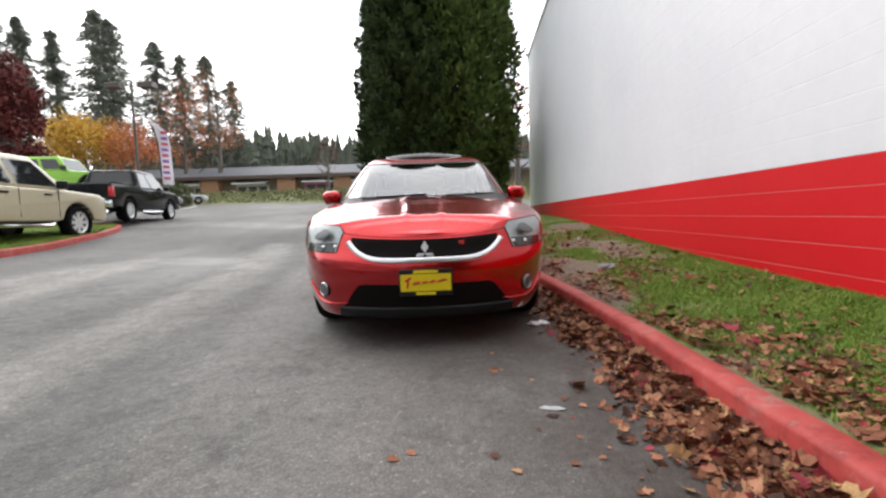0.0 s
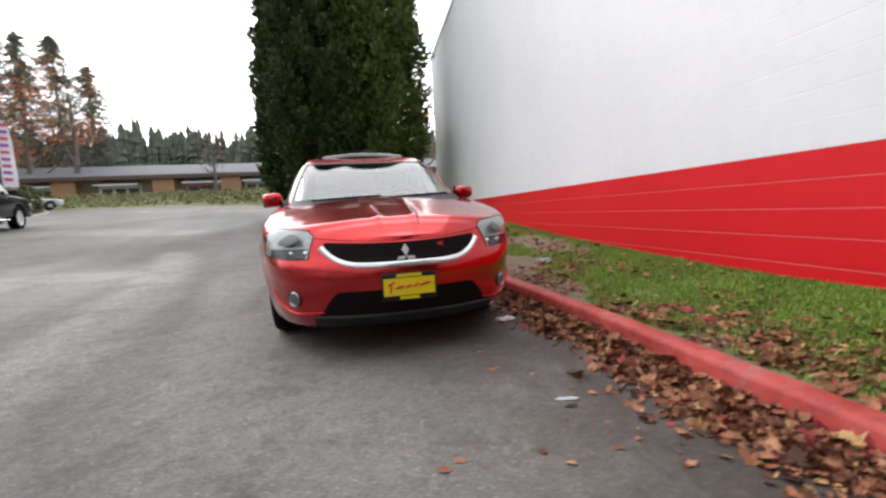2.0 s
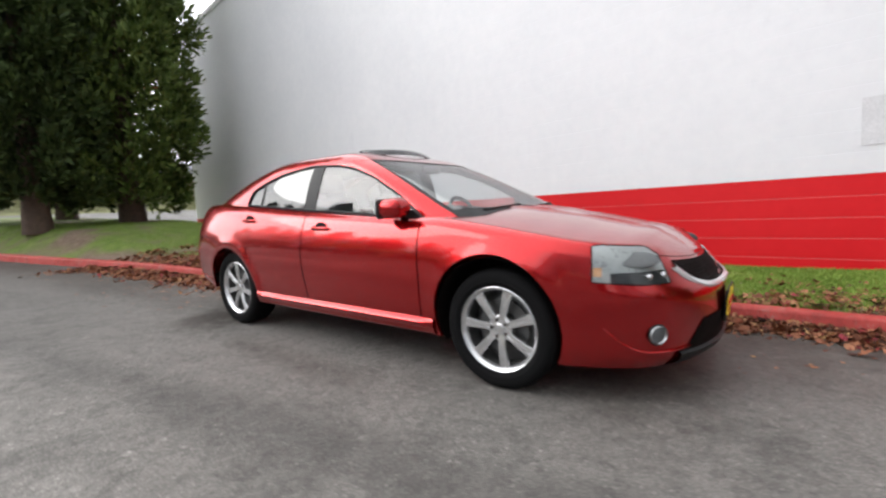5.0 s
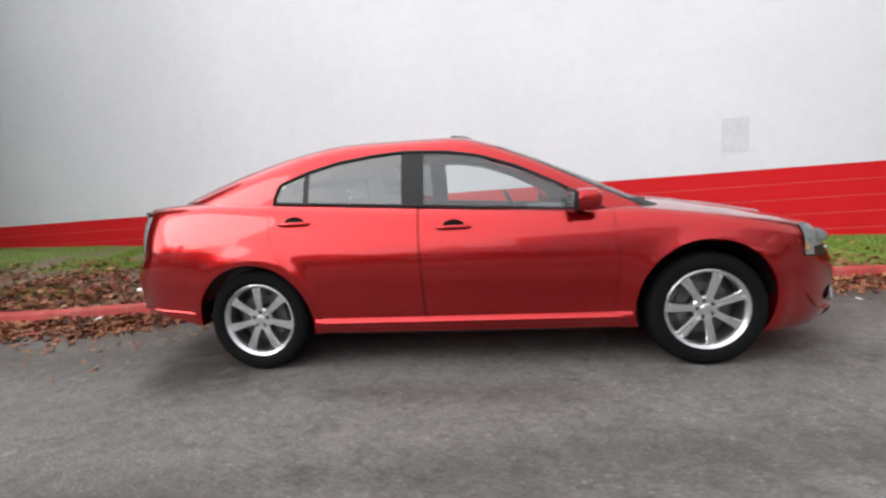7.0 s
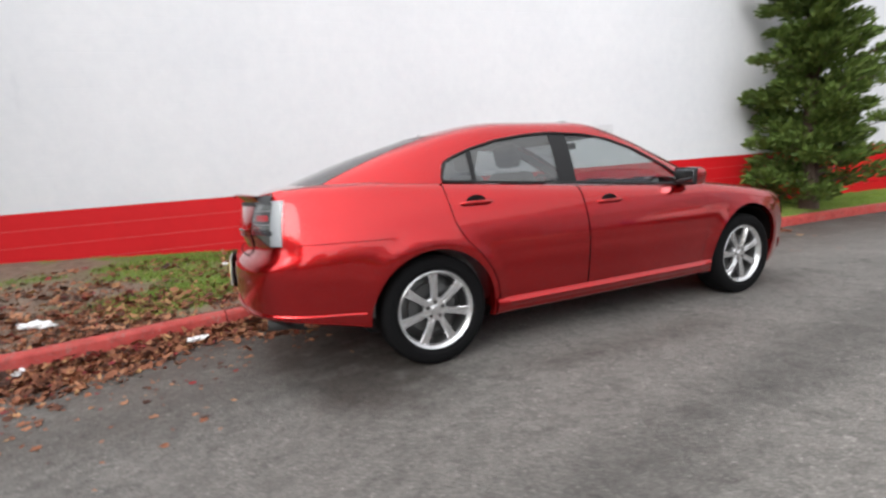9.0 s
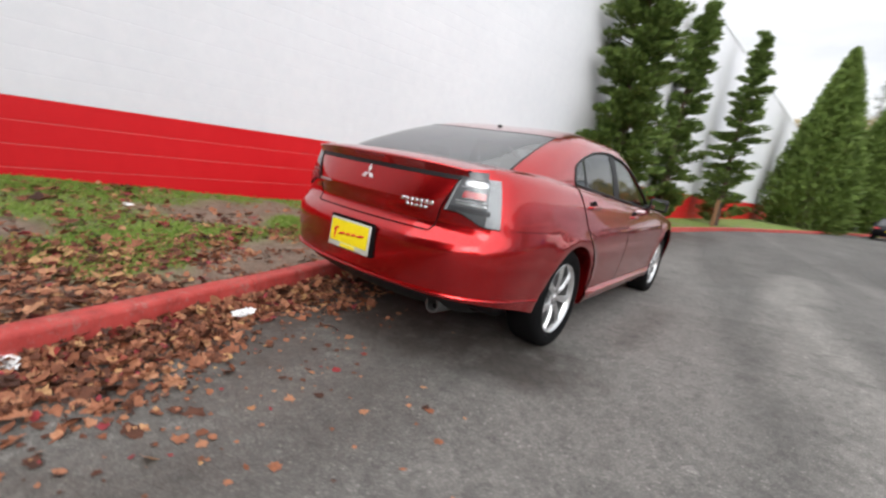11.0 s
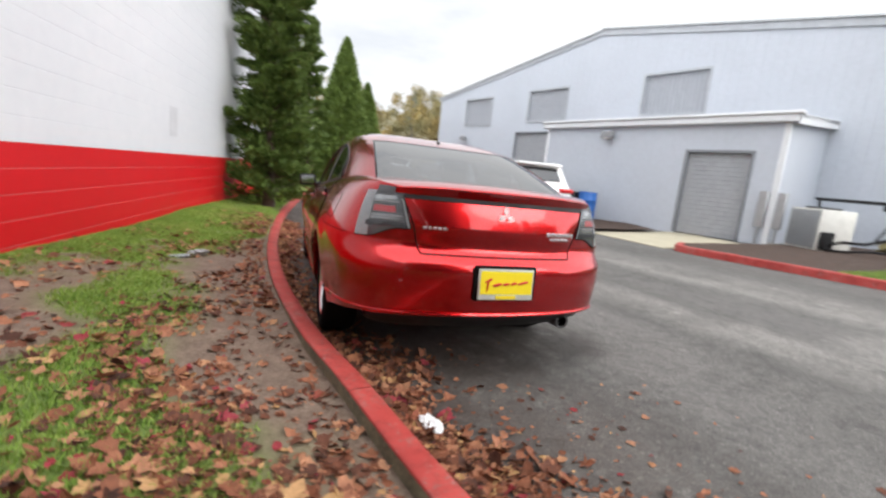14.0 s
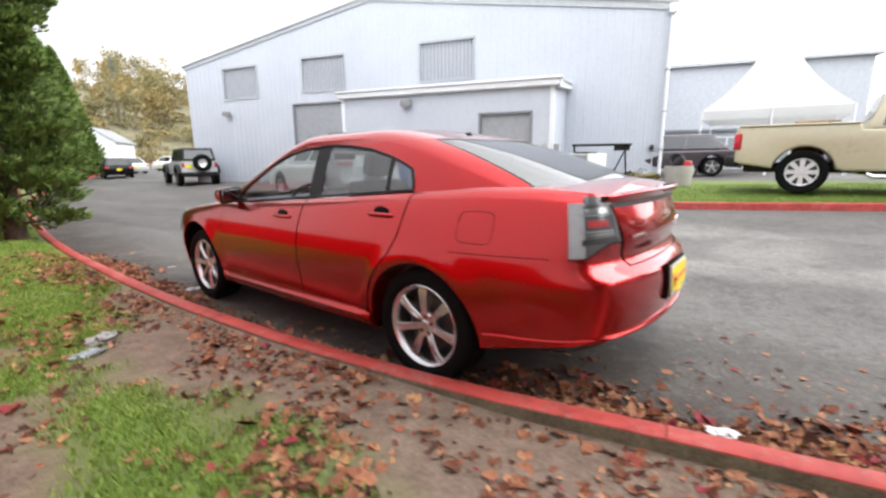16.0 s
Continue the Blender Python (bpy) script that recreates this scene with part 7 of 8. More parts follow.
def wagon(m, paint, label, kind="suv"):
    """A tall estate car; the nose is towards +y, the rear axle at y = 0."""
    t = thing("suv", m, label, "car")
    r, wb, half = 0.38, 2.91, 0.96
    out = [(-0.93, 0.42), (-0.99, 0.62), (-0.96, 0.95), (-0.9, 1.1), (2.55, 1.08), (3.55, 0.98), (3.78, 0.85), (3.82, 0.45)]
    low = arc(wb, 0.38, 0.46, 6, 174) + [(2.3, 0.3), (0.6, 0.3)] + arc(0, 0.38, 0.46, 6, 174)
    part("body", lower_body(out + [(3.7, 0.3)] + low + [(-0.85, 0.34)], half, bevel=0.08), paint, t)
    lo, hi = (-0.9, 2.45, 0.94, 1.06), (-0.5, 1.35, 0.7, 1.77)
    part("cabin", frustum(lo, hi, 0.08), paint, t)
    for side_ in ("left", "right"):
        sx = -1 if side_ == "left" else 1
        for a, b, top in ((0.13, 0.25, 0.68), (0.28, 0.54, 0.78), (0.57, 0.9, 0.78)):
            part("window", cab_pane(lo, hi, side_, a, b, 0.14, top), BODY_GLASS, t)
        for y in (0.62, 1.62):
            part("door_handle", solid_box((sx * half - 0.02, y - 0.1, 0.96), (sx * half + 0.02, y + 0.1, 1.0), 0.012, 1), paint, t)
        for y in (0, wb):
            part("wheel_arch_liner", from_grid([[(sx * x, y + 0.458 * math.cos(a), 0.38 + 0.458 * math.sin(a)) for x in (0.3, 0.92)] for a in lin(0.1, math.pi - 0.1, 16)]), BLACK, t)
            road_wheel(t, sx * 0.84, y, r, 0.24)
        part("tail_light", solid_box((sx * 0.76 - 0.2, -0.99, 1.03), (sx * 0.76 + 0.2, -0.78, 1.15), 0.03, 2), LAMP_RED, t, "red tail light")
        part("reflector", solid_box((sx * 0.78 - 0.1, -1.068, 0.56), (sx * 0.78 + 0.1, -1.0, 0.6), 0.01, 1), LAMP_RED, t)
        part("roof_rail", tube([(sx * 0.66, -0.4, 1.78), (sx * 0.66, -0.3, 1.84), (sx * 0.66, 1.2, 1.84), (sx * 0.66, 1.3, 1.78)], 0.02, 6), CHROME, t)
        part("headlight", solid_box((sx * 0.72 - 0.18, 3.6, 0.78), (sx * 0.72 + 0.16, 3.82, 0.92), 0.04, 2), LAMP_WHITE, t)
    part("rear_window", cab_pane(lo, hi, "back", 0.13, 0.87, 0.36, 0.85, 0.02), BODY_GLASS, t)
    part("tailgate_seam", tube([(x, -0.965, z) for x, z in ((-0.66, 1.0), (-0.6, 0.72), (0.6, 0.72), (0.66, 1.0))], 0.006, 5), SEAM, t)
    part("bumper_step", solid_box((-0.93, -1.06, 0.52), (0.93, -0.8, 0.72), 0.07, 3), paint, t, "white rear bumper")
    part("rear_wiper", tube([(0.0, -0.86, 1.3), (0.32, -0.83, 1.34)], 0.01, 5), BLACK, t)
    for x in (-0.6, 0.6):
        part("exhaust_pipe", tube([(x, -1.07, 0.36), (x, -0.9, 0.36)], 0.045, 10), CHROME, t)
    part("windscreen", cab_pane(lo, hi, "front", 0.07, 0.93, 0.08, 0.9), BODY_GLASS, t)
    part("rear_spoiler", solid_box((-0.66, -0.70, 1.72), (0.66, -0.45, 1.79), 0.02, 2), paint, t)
    part("lower_bumper", solid_box((-0.88, -1.03, 0.32), (0.88, -0.7, 0.53), 0.05, 2), BLACK, t, "black lower bumper")
    part("plate", solid_box((-0.16, -1.0, 0.79), (0.16, -0.965, 0.92), 0.004, 1), TRIM, t)
    part("trim_bar", solid_box((-0.5, -1.0, 0.96), (0.5, -0.96, 0.99), 0.008, 1), CHROME, t)
    mirrors(t, 0.93, 2.15, 1.08, paint)
    return t


def off_roader(m, paint, label, top):
    """A boxy off-road car with a spare wheel; the nose is towards +y."""
    t = thing("off_road_car", m, label, "car", "off-road cars")
    r, wb, half = 0.41, 2.95, 0.8
    out = [(-0.62, 0.62), (-0.63, 1.18), (1.95, 1.16), (3.45, 1.1), (3.52, 0.62)]
    part("body", lower_body(out + [(2.3, 0.5), (0.6, 0.5)], half, bevel=0.04), paint, t)
    lo, hi = (-0.6, 2.0, 0.77, 1.16), (-0.5, 1.6, 0.66, 1.8)
    part("hard_top", frustum(lo, hi, 0.05), top, t, "squared hard top")
    for side_ in ("left", "right"):
        sx = -1 if side_ == "left" else 1
        for a, b in ((0.05, 0.28), (0.34, 0.6), (0.65, 0.93)):
            part("window", cab_pane(lo, hi, side_, a, b, 0.14, 0.82), BODY_GLASS, t)
        for y in (0, wb):
            part("wing_flare", outline_prism([(y - 0.62, 0.62)] + arc(y, 0.45, 0.58, 160, 20, 8) + [(y + 0.62, 0.62)] + arc(y, 0.42, 0.5, 20, 160, 8), sx * 0.72, sx * 0.95, 0.01), BLACK, t)
            road_wheel(t, sx * 0.8, y, r, 0.26, "truck", mat=DARK_METAL)
        part("tail_light", solid_box((sx * 0.72 - 0.06, -0.68, 0.9), (sx * 0.72 + 0.06, -0.6, 1.1), 0.02, 1), LAMP_RED, t)
        part("headlight", lathe([(0.0, 0.03), (0.09, 0.02), (0.1, 0.0)], 18, "Y"), LAMP_WHITE, t).matrix_basis = pose(sx * 0.55, 3.5, 0.92)
    part("rear_window", cab_pane(lo, hi, "back", 0.08, 0.92, 0.2, 0.85), BODY_GLASS, t)
    part("windscreen", cab_pane(lo, hi, "front", 0.06, 0.94, 0.1, 0.9), BODY_GLASS, t)
    sp = part("spare_wheel", lathe([(0.2, -0.11), (0.37, -0.12), (0.41, -0.07), (0.41, 0.07), (0.37, 0.12), (0.24, 0.12), (0.2, 0.06)], 32, "Y"), RUBBER, t, "black spare wheel")
    sp.matrix_basis = pose(0.1, -0.8, 1.1, 0, 0, 180)
    part("rim", lathe([(0.0, 0.05), (0.08, 0.06), (0.1, 0.03), (0.2, 0.05), (0.24, 0.1)], 24, "Y"), ALLOY, sp)
    part("rear_bumper", solid_box((-0.8, -0.82, 0.5), (0.8, -0.58, 0.66), 0.03, 1), BLACK, t)
    part("front_bumper", solid_box((-0.8, 3.5, 0.5), (0.8, 3.78, 0.68), 0.03, 1), BLACK, t)
    part("plate", solid_box((-0.62, -0.66, 0.86), (-0.32, -0.63, 1.0), 0.004, 1), PLATE_YELLOW, t, "yellow dealer plate")
    part("chassis", solid_box((-0.6, -0.5, 0.42), (0.6, 3.3, 0.6), 0.03, 1), BLACK, t)
    mirrors(t, 0.78, 1.9, 1.2, BLACK)
    return t


def saloon(m, paint, label, estate=False):
    """A plain parked car; the nose is towards +y, the rear axle at y = 0."""
    t = thing("parked_car", m, label, "car", "distant parked cars")
    r, wb, half = 0.33, 2.7, 0.88
    out = [(-0.95, 0.4), (-1.0, 0.75), (-0.9, 0.93), (2.4, 0.9), (3.4, 0.78), (3.55, 0.6), (3.55, 0.35)]
    low = arc(wb, 0.33, 0.39, 4, 176, 8) + [(2.2, 0.25), (0.5, 0.25)] + arc(0, 0.33, 0.39, 4, 176, 8)
    part("body", lower_body(out + [(3.4, 0.25)] + low + [(-0.85, 0.28)], half, bevel=0.08), paint, t)
    lo, hi = (-0.8 if estate else -0.55, 2.5, 0.85, 0.9), (-0.5 if estate else 0.1, 1.6, 0.62, 1.45)
    part("cabin", frustum(lo, hi, 0.08), paint, t)
    for side_ in ("left", "right"):
        sx = -1 if side_ == "left" else 1
        for a, b in ((0.1, 0.46), (0.5, 0.88)):
            part("window", cab_pane(lo, hi, side_, a, b, 0.1, 0.84), BODY_GLASS, t)
        for y in (0, wb):
            road_wheel(t, sx * 0.78, y, r, 0.21)
        part("tail_light", solid_box((sx * 0.7 - 0.14, -1.0, 0.7), (sx * 0.7 + 0.14, -0.88, 0.84), 0.03, 1), LAMP_RED, t)
        part("headlight", solid_box((sx * 0.68 - 0.14, 3.36, 0.6), (sx * 0.68 + 0.14, 3.56, 0.72), 0.03, 1), LAMP_WHITE, t)
    part("rear_window", cab_pane(lo, hi, "back", 0.08, 0.92, 0.1, 0.9), BODY_GLASS, t)
    part("windscreen", cab_pane(lo, hi, "front", 0.08, 0.92, 0.1, 0.9), BODY_GLASS, t)
    part("plate", solid_box((-0.17, -1.02, 0.58), (0.17, -0.99, 0.72), 0.004, 1), PLATE_YELLOW, t)
    mirrors(t, 0.85, 1.95, 0.92, paint)
    return t


p1 = pickup(pose(-9.72, 2.86, island_z(-9.7, 4.5) + 0.01, -0.3, 0, 1.5), CREAM, "cream crew-cab pickup parked on the grass island")
cargo = thing("cardboard_box", pose(-9.9, 2.9, island_z(-9.7, 4.5) + 1.14), "brown cardboard box on the pickup bed", "box")
part("carton", solid_box((-0.3, -0.25, -0.4), (0.3, 0.3, 0.32), 0.01, 1), plain("cardboard", (0.35, 0.22, 0.12), 0.9), cargo)
part("flap", solid_box((-0.3, 0.3, 0.3), (0.3, 0.5, 0.312), 0.003, 1), plain("cardboard_flap", (0.38, 0.25, 0.14), 0.9), cargo)
pickup(pose(-11.45, 10.75, ground_z(-11.4, 12.5), 1.0, 0, 10), JET, "glossy black crew-cab pickup parked on the asphalt")
wagon(pose(-5.6, -7.0, ground_z(-5.8, -8.5), 0, 0, 171), SNOW, "clean white SUV parked on the asphalt")
off_roader(pose(-6.95, -20.6, ground_z(-6.9, -22), 0, 0, 170), PALE, "pale silver off-road car with a black hard top and spare wheel", BLACK)
off_roader(pose(-17.3, 14.9, ground_z(-17.0, 16.2), 0, 0, -84), LIME, "lime green boxy off-road car with black wheels", LIME)
saloon(pose(-7.6, -35.5, ground_z(-7, -35), 0, 0, 170), JET, "black saloon parked in the distance")
saloon(pose(-10.5, -42, ground_z(-9, -42), 0, 0, 178), PALE, "silver saloon parked in the distance")
saloon(pose(-14.5, -46, ground_z(-12, -46), 0, 0, 120), SNOW, "white saloon parked in the distance")
saloon(pose(-17.5, 20.5, ground_z(-17.5, 21), 2.5, 0, -20), PLUM, "dark saloon parked behind the pickup")
saloon(pose(-24.5, 37.0, ground_z(-24.0, 38), 3, 0, -60), PALE, "silver saloon parked near the shrubs", True)
saloon(pose(-16.2, 0.2, ground_z(-16, 1), 0, 0, 195), PLUM, "dark plum saloon under the white tent")


# ---- shops across the far road ----
MALL_Y = 52.0
shops = thing("shop_row", pose(0, MALL_Y, 0), "long low row of shops with a dark roof", "building")
zb, zw, zr = 4.2, 6.3, 8.1
part("wall", solid_box((-50, 0.6, zb - 2), (30, 9, zw)), plain("tan_shop_wall", (0.3, 0.24, 0.18), 0.9, vary=0.2, scale=1), shops)
part("roof", from_grid([[(x, -1.2, zw), (x, -1.25, zw + 0.3), (x, 4.5, zr + 0.2), (x, 9.5, zw)] for x in (-50.5, 30.5)]), ROOF_DARK, shops, "dark shingle roof")
part("eave", solid_box((-50.5, -1.3, zw - 0.15), (30.5, -1.15, zw + 0.28), 0.02, 1), plain("brown_eave", (0.1, 0.07, 0.06), 0.8), shops)
for i, x in enumerate((-46, -39, -32.5, -24.5, -15.8, -9.5, -2, 6, 14, 22)):
    w = part("shop_front", solid_box((x, 0.45, zb), (x + 4.2, 0.62, zw - 0.5), 0.02, 1), plain("pink_shop_front", (0.6, 0.25, 0.4), 0.6) if i == 4 else TRIM, shops)
    for k in range(3):
        part("pane", solid_box((x + 0.3 + k * 1.3, 0.4, zb + 0.25), (x + 1.35 + k * 1.3, 0.46, zw - 1.0)), plain("shop_glass", (0.08, 0.09, 0.1), 0.1), w)
    part("awning", outline_prism([(-1.0, zw - 0.75), (-1.0, zw - 0.6), (0.4, zw - 0.15), (0.4, zw - 0.3)], x, x + 4.2, 0.02), TRIM, shops, "white awning")
for x in (-28.3, -18.8, -11.8, 2.5):
    part("brick_pier", solid_box((x, -0.9, zb - 1.5), (x + 2.2, 0.8, zw + 0.35), 0.03, 1), BRICK, shops, "tan brick pier")
rows = [[(x, y, z + 0.12 * noise.noise((x * 0.5, y * 0.5, 0))) for y, z in ((41.5, ground_z(x, 41.5) - 0.1), (43, ground_z(x, 43) + 0.35), (46, 3.4 + 0.02 * abs(x)), (49, 4.25), (53, 4.3))] for x in lin(-60, 40, 80)]
tagged(part("grass_bank", from_grid(rows), plain("bank_green", (0.2, 0.205, 0.1), 1.0, vary=0.35, scale=1.2)), "green planted bank before the shops", "bank", kind="structure")
rng = np.random.default_rng(77)
n = 15000
bx = rng.uniform(-45, 25, n)
bt = rng.uniform(0, 1, n)
pts = np.stack([bx, 42.2 + 6.5 * bt, np.interp(42.2 + 6.5 * bt, [41.5, 43, 46, 49], [2.45, 2.9, 3.65, 4.3]) + rng.uniform(0, 0.4, n)], 1)
tagged(cloud_mesh("bank_plants", [sprays(pts, rng.normal(size=(n, 3)) + [0, 0, 0.8], 0.3, rng, 0.6)], BANK), "low green ground-cover plants on the bank", "plants", kind="stuff")
# island with shrubs at the corner of the far road
IK = spline([(-13.4, 17.5), (-14.2, 20), (-16.0, 25), (-18.2, 30), (-20, 33.5), (-22.5, 34.5)], 40)
tagged(part("grey_kerb", strip_mesh(IK, [(-o, h) for o, h in KERB_PROFILE], ground_z), GREY_CONCRETE), "grey concrete kerb of the shrub island", "kerb", kind="structure")
bed = from_grid([[(x - d, y, ground_z(x, y) + 0.13) for d in (0.14, 1.5, 4.0)] for x, y in IK])
tagged(part("shrub_bed", bed, MULCH), "bark bed under the shrubs", "ground", kind="structure")

# street lamp
lamp = thing("street_lamp", at(-22.9, 31), "tall brown car-park lamp with two box heads", "street lamp")
brown = plain("brown_metal", (0.09, 0.07, 0.06), 0.5)
part("pole", tube([(0, 0, 0), (0, 0, 9.9)], [0.12, 0.08], 10), brown, lamp)
part("base", lathe([(0, 0), (0.32, 0), (0.32, 0.7), (0, 0.7)], 16, "Z"), GREY_CONCRETE, lamp)
for sx in (-1, 1):
    part("arm", tube([(0, 0, 9.6), (sx * 0.7, 0, 9.65)], 0.04, 8), brown, lamp)
    part("head", solid_box((sx * 1.25 - 0.55, -0.4, 9.4), (sx * 1.25 + 0.55, 0.4, 9.8), 0.03, 1), brown, lamp)
# feather banner
ban = thing("feather_banner", at(-15.9, 22.0, 0.1, 50), "tall white and purple feather banner on a pole", "banner")
part("pole", tube([(0.1, 0, 0), (0.05, 0, 3.0), (-0.15, 0, 4.8), (-0.4, 0, 5.25)], 0.025, 6), BLACK, ban)
cloth = [[(0.08 - 0.5 * max(0, (z - 3.5) / 1.7) ** 2 * 0.9 + w * (0.62 if z < 4.6 else 0.62 * (5.25 - z) / 0.65 + 0.05), 0.05 * math.sin(z * 2 + w), z) for w in (0, 0.5, 1)] for z in lin(1.5, 5.2, 16)]
part("cloth", from_grid(cloth), plain("white_cloth", (0.7, 0.66, 0.72), 0.8), ban, "white banner cloth")
for k, z in enumerate(lin(1.8, 4.5, 9)):
    part("mark", solid_box((0.15, -0.065, z), (0.5, -0.06, z + 0.16)), plain("purple_print", (0.25, 0.08, 0.35), 0.7) if k % 2 else plain("pink_print", (0.5, 0.08, 0.16), 0.7), ban)

# ---- white tent and yard things behind the pickup ----
tent = thing("event_tent", pose(-16.5, -0.25, ground_z(-16.5, 0), 0, 0, 4), "white peaked event tent on poles", "tent")
W, D, E_, P = 4.2, 4.2, 2.3, 5.75
canvas = plain("white_canvas", (0.8, 0.8, 0.8), 0.7, vary=0.03)
glow = canvas.node_tree.nodes.new("ShaderNodeBsdfTranslucent")
glow.inputs[0].default_value = (0.85, 0.85, 0.84, 1)
both = canvas.node_tree.nodes.new("ShaderNodeMixShader")
both.inputs[0].default_value = 0.45
canvas.node_tree.links.new(canvas.node_tree.nodes["Principled BSDF"].outputs[0], both.inputs[1])
canvas.node_tree.links.new(glow.outputs[0], both.inputs[2])
canvas.node_tree.links.new(both.outputs[0], canvas.node_tree.nodes["Material Output"].inputs[0])
rows = []
for j, k in enumerate(lin(0, 1, 9)):
    ring_ = []
    for q in range(40):
        a = 2 * math.pi * q / 40
        c, s_ = math.cos(a), math.sin(a)
        m_ = max(abs(c), abs(s_))
        x, y = c / m_, s_ / m_
        r_ = 1 - k
        ring_.append((-D / 2 + x * D / 2 * r_, W / 2 + y * W / 2 * r_, E_ + (P - E_) * (0.55 * k + 0.45 * k ** 3)))
    rows.append(ring_)
part("canopy", from_grid(rows, close_u=True), canvas, tent, "white peaked canopy")
val = bmesh.new()
for (xa, ya), (xb, yb) in (((0, 0), (0, W)), ((0, W), (-D, W)), ((-D, W), (-D, 0)), ((-D, 0), (0, 0))):
    join_into(val, from_grid([[(xa + (xb - xa) * t, ya + (yb - ya) * t, z) for z in (E_ - 0.3, E_ + 0.01)] for t in lin(0, 1, 5)], thick=0.01))
part("valance", val, canvas, tent)
for x in (0, -D):
    for y in (0, W / 2, W):
        part("pole", tube([(x, y, -0.3), (x, y, E_)], 0.045, 8), TRIM, tent)

ac = thing("air_conditioner", BM @ pose(3.3, 1.0, 0.36, 0, 0, -40), "beige outdoor air-conditioning unit on a pad", "air conditioner")
beige = plain("beige_metal", (0.62, 0.61, 0.57), 0.5)
grille_grey = plain("grey_louvre_metal", (0.26, 0.27, 0.28), 0.5, 0.3)
part("pad", solid_box((-0.8, -0.95, -0.4), (0.62, 1.0, 0.02), 0.02, 1), CONCRETE, ac, "pale concrete pad")
part("cabinet", solid_box((-0.4, -0.5, 0.05), (0.4, 0.5, 1.02), 0.03, 2), beige, ac)
part("coil_face", solid_box((0.395, -0.46, 0.09), (0.404, 0.46, 0.98)), grille_grey, ac, "grey finned coil face")
for k in range(13):
    part("louvre", solid_box((0.4, -0.45 + k * 0.071, 0.1), (0.416, -0.425 + k * 0.071, 0.97), 0.003, 1), GALV, ac)
part("top_fan", lathe([(0.0, 1.02), (0.34, 1.02), (0.36, 1.06), (0.3, 1.07)], 28, "Z"), BLACK, ac)
part("switch_box", solid_box((0.1, 0.5, 0.1), (0.36, 0.64, 0.5), 0.02, 1), BLACK, ac, "black switch box")
part("service_pipe", tube([(0.2, 0.6, 0.2), (0.1, 0.85, 0.32), (-0.1, 1.2, 0.34), (-0.3, 1.5, 0.5)], 0.035, 8), BLACK, ac, "black insulated pipe")
part("service_pipe", tube([(0.25, 0.6, 0.1), (0.15, 0.95, 0.12), (-0.2, 1.3, 0.2), (-0.5, 1.7, 0.2)], 0.03, 8), BLACK, ac, "black insulated pipe")
rack = thing("pipe_rack", BM @ Matrix.Translation((1.6, 1.3, 0.4)), "black tubular rack behind the cooling unit", "rack")
for y in (-0.7, 0.95):
    part("post", tube([(0, y, 0), (0, y - 0.1, 1.25)], 0.03, 8), BLACK, rack)
part("deck", solid_box((-0.3, -0.85, 1.24), (0.3, 1.05, 1.31), 0.015, 1), BLACK, rack, "black top shelf")
part("crate", solid_box((-0.2, 0.5, 1.08), (0.2, 1.0, 1.24), 0.02, 1), BLACK, rack)
part("brace", tube([(0, 0.9, 1.2), (0.2, 0.5, 0.3)], 0.025, 8), BLACK, rack)
hose = thing("hose_coil", BM @ pose(1.6, 2.75, 0.42, 75, 0, 15), "loose loops of dark hose by the wall", "hose")
part("loop", tube([(0.3 * math.cos(a), 0.24 * math.sin(a) + 0.2, 0.02 * a) for a in lin(0, 4 * math.pi, 40)], 0.022, 6), GALV, hose)
bag = hedge("rubbish_heap", BM @ pose(2.4, 2.6, 0.4), (1.0, 1.2, 0.35), 92, "small heap of tan straw and bags", 260, 0.16, OCHRE)
meter = thing("meter_box", BM @ Matrix.Translation((3.33, -0.24, 0.75)), "grey meter box on the annex wall", "box", "meter boxes")
part("box", solid_box((0, -0.1, 0), (0.14, 0.1, 0.95), 0.015, 1), GALV, meter)
part("conduit", tube([(0.07, 0.0, -0.6), (0.07, 0.0, 0.02)], 0.03, 8), GALV, meter)
copy_thing(meter, BM @ Matrix.Translation((3.15, 0.12, 0.75)))
pz = island_z(-11.0, 0.25)
pot = thing("concrete_planter", pose(-11.0, 0.25, pz), "round grey concrete planter with a black hose on it", "planter")
part("bowl", lathe([(0.0, 0.0), (0.33, 0.0), (0.37, 0.5), (0.36, 0.53), (0.32, 0.53), (0.3, 0.46), (0.0, 0.45)], 28, "Z"), CONCRETE, pot)
part("soil", lathe([(0.0, 0.47), (0.305, 0.47)], 20, "Z"), MULCH, pot)
coil = thing("black_hose", pose(-11.0, 0.2, pz + 0.5, 70, 0, 70), "black coiled hose resting on the planter", "hose")
part("coil", tube([(0.17 * math.cos(a), 0.17 * math.sin(a) + 0.15, 0.012 * a) for a in lin(0, 6 * math.pi, 50)], 0.022, 6), BLACK, coil)
can = thing("red_can", pose(-10.9, 0.48, pz + 0.47), "small red fuel can on the planter", "can")
part("can_body", solid_box((-0.08, -0.1, 0), (0.08, 0.1, 0.2), 0.03, 2), LAMP_RED, can)
part("spout", tube([(0, 0.06, 0.18), (0, 0.14, 0.27)], 0.018, 8), BLACK, can)


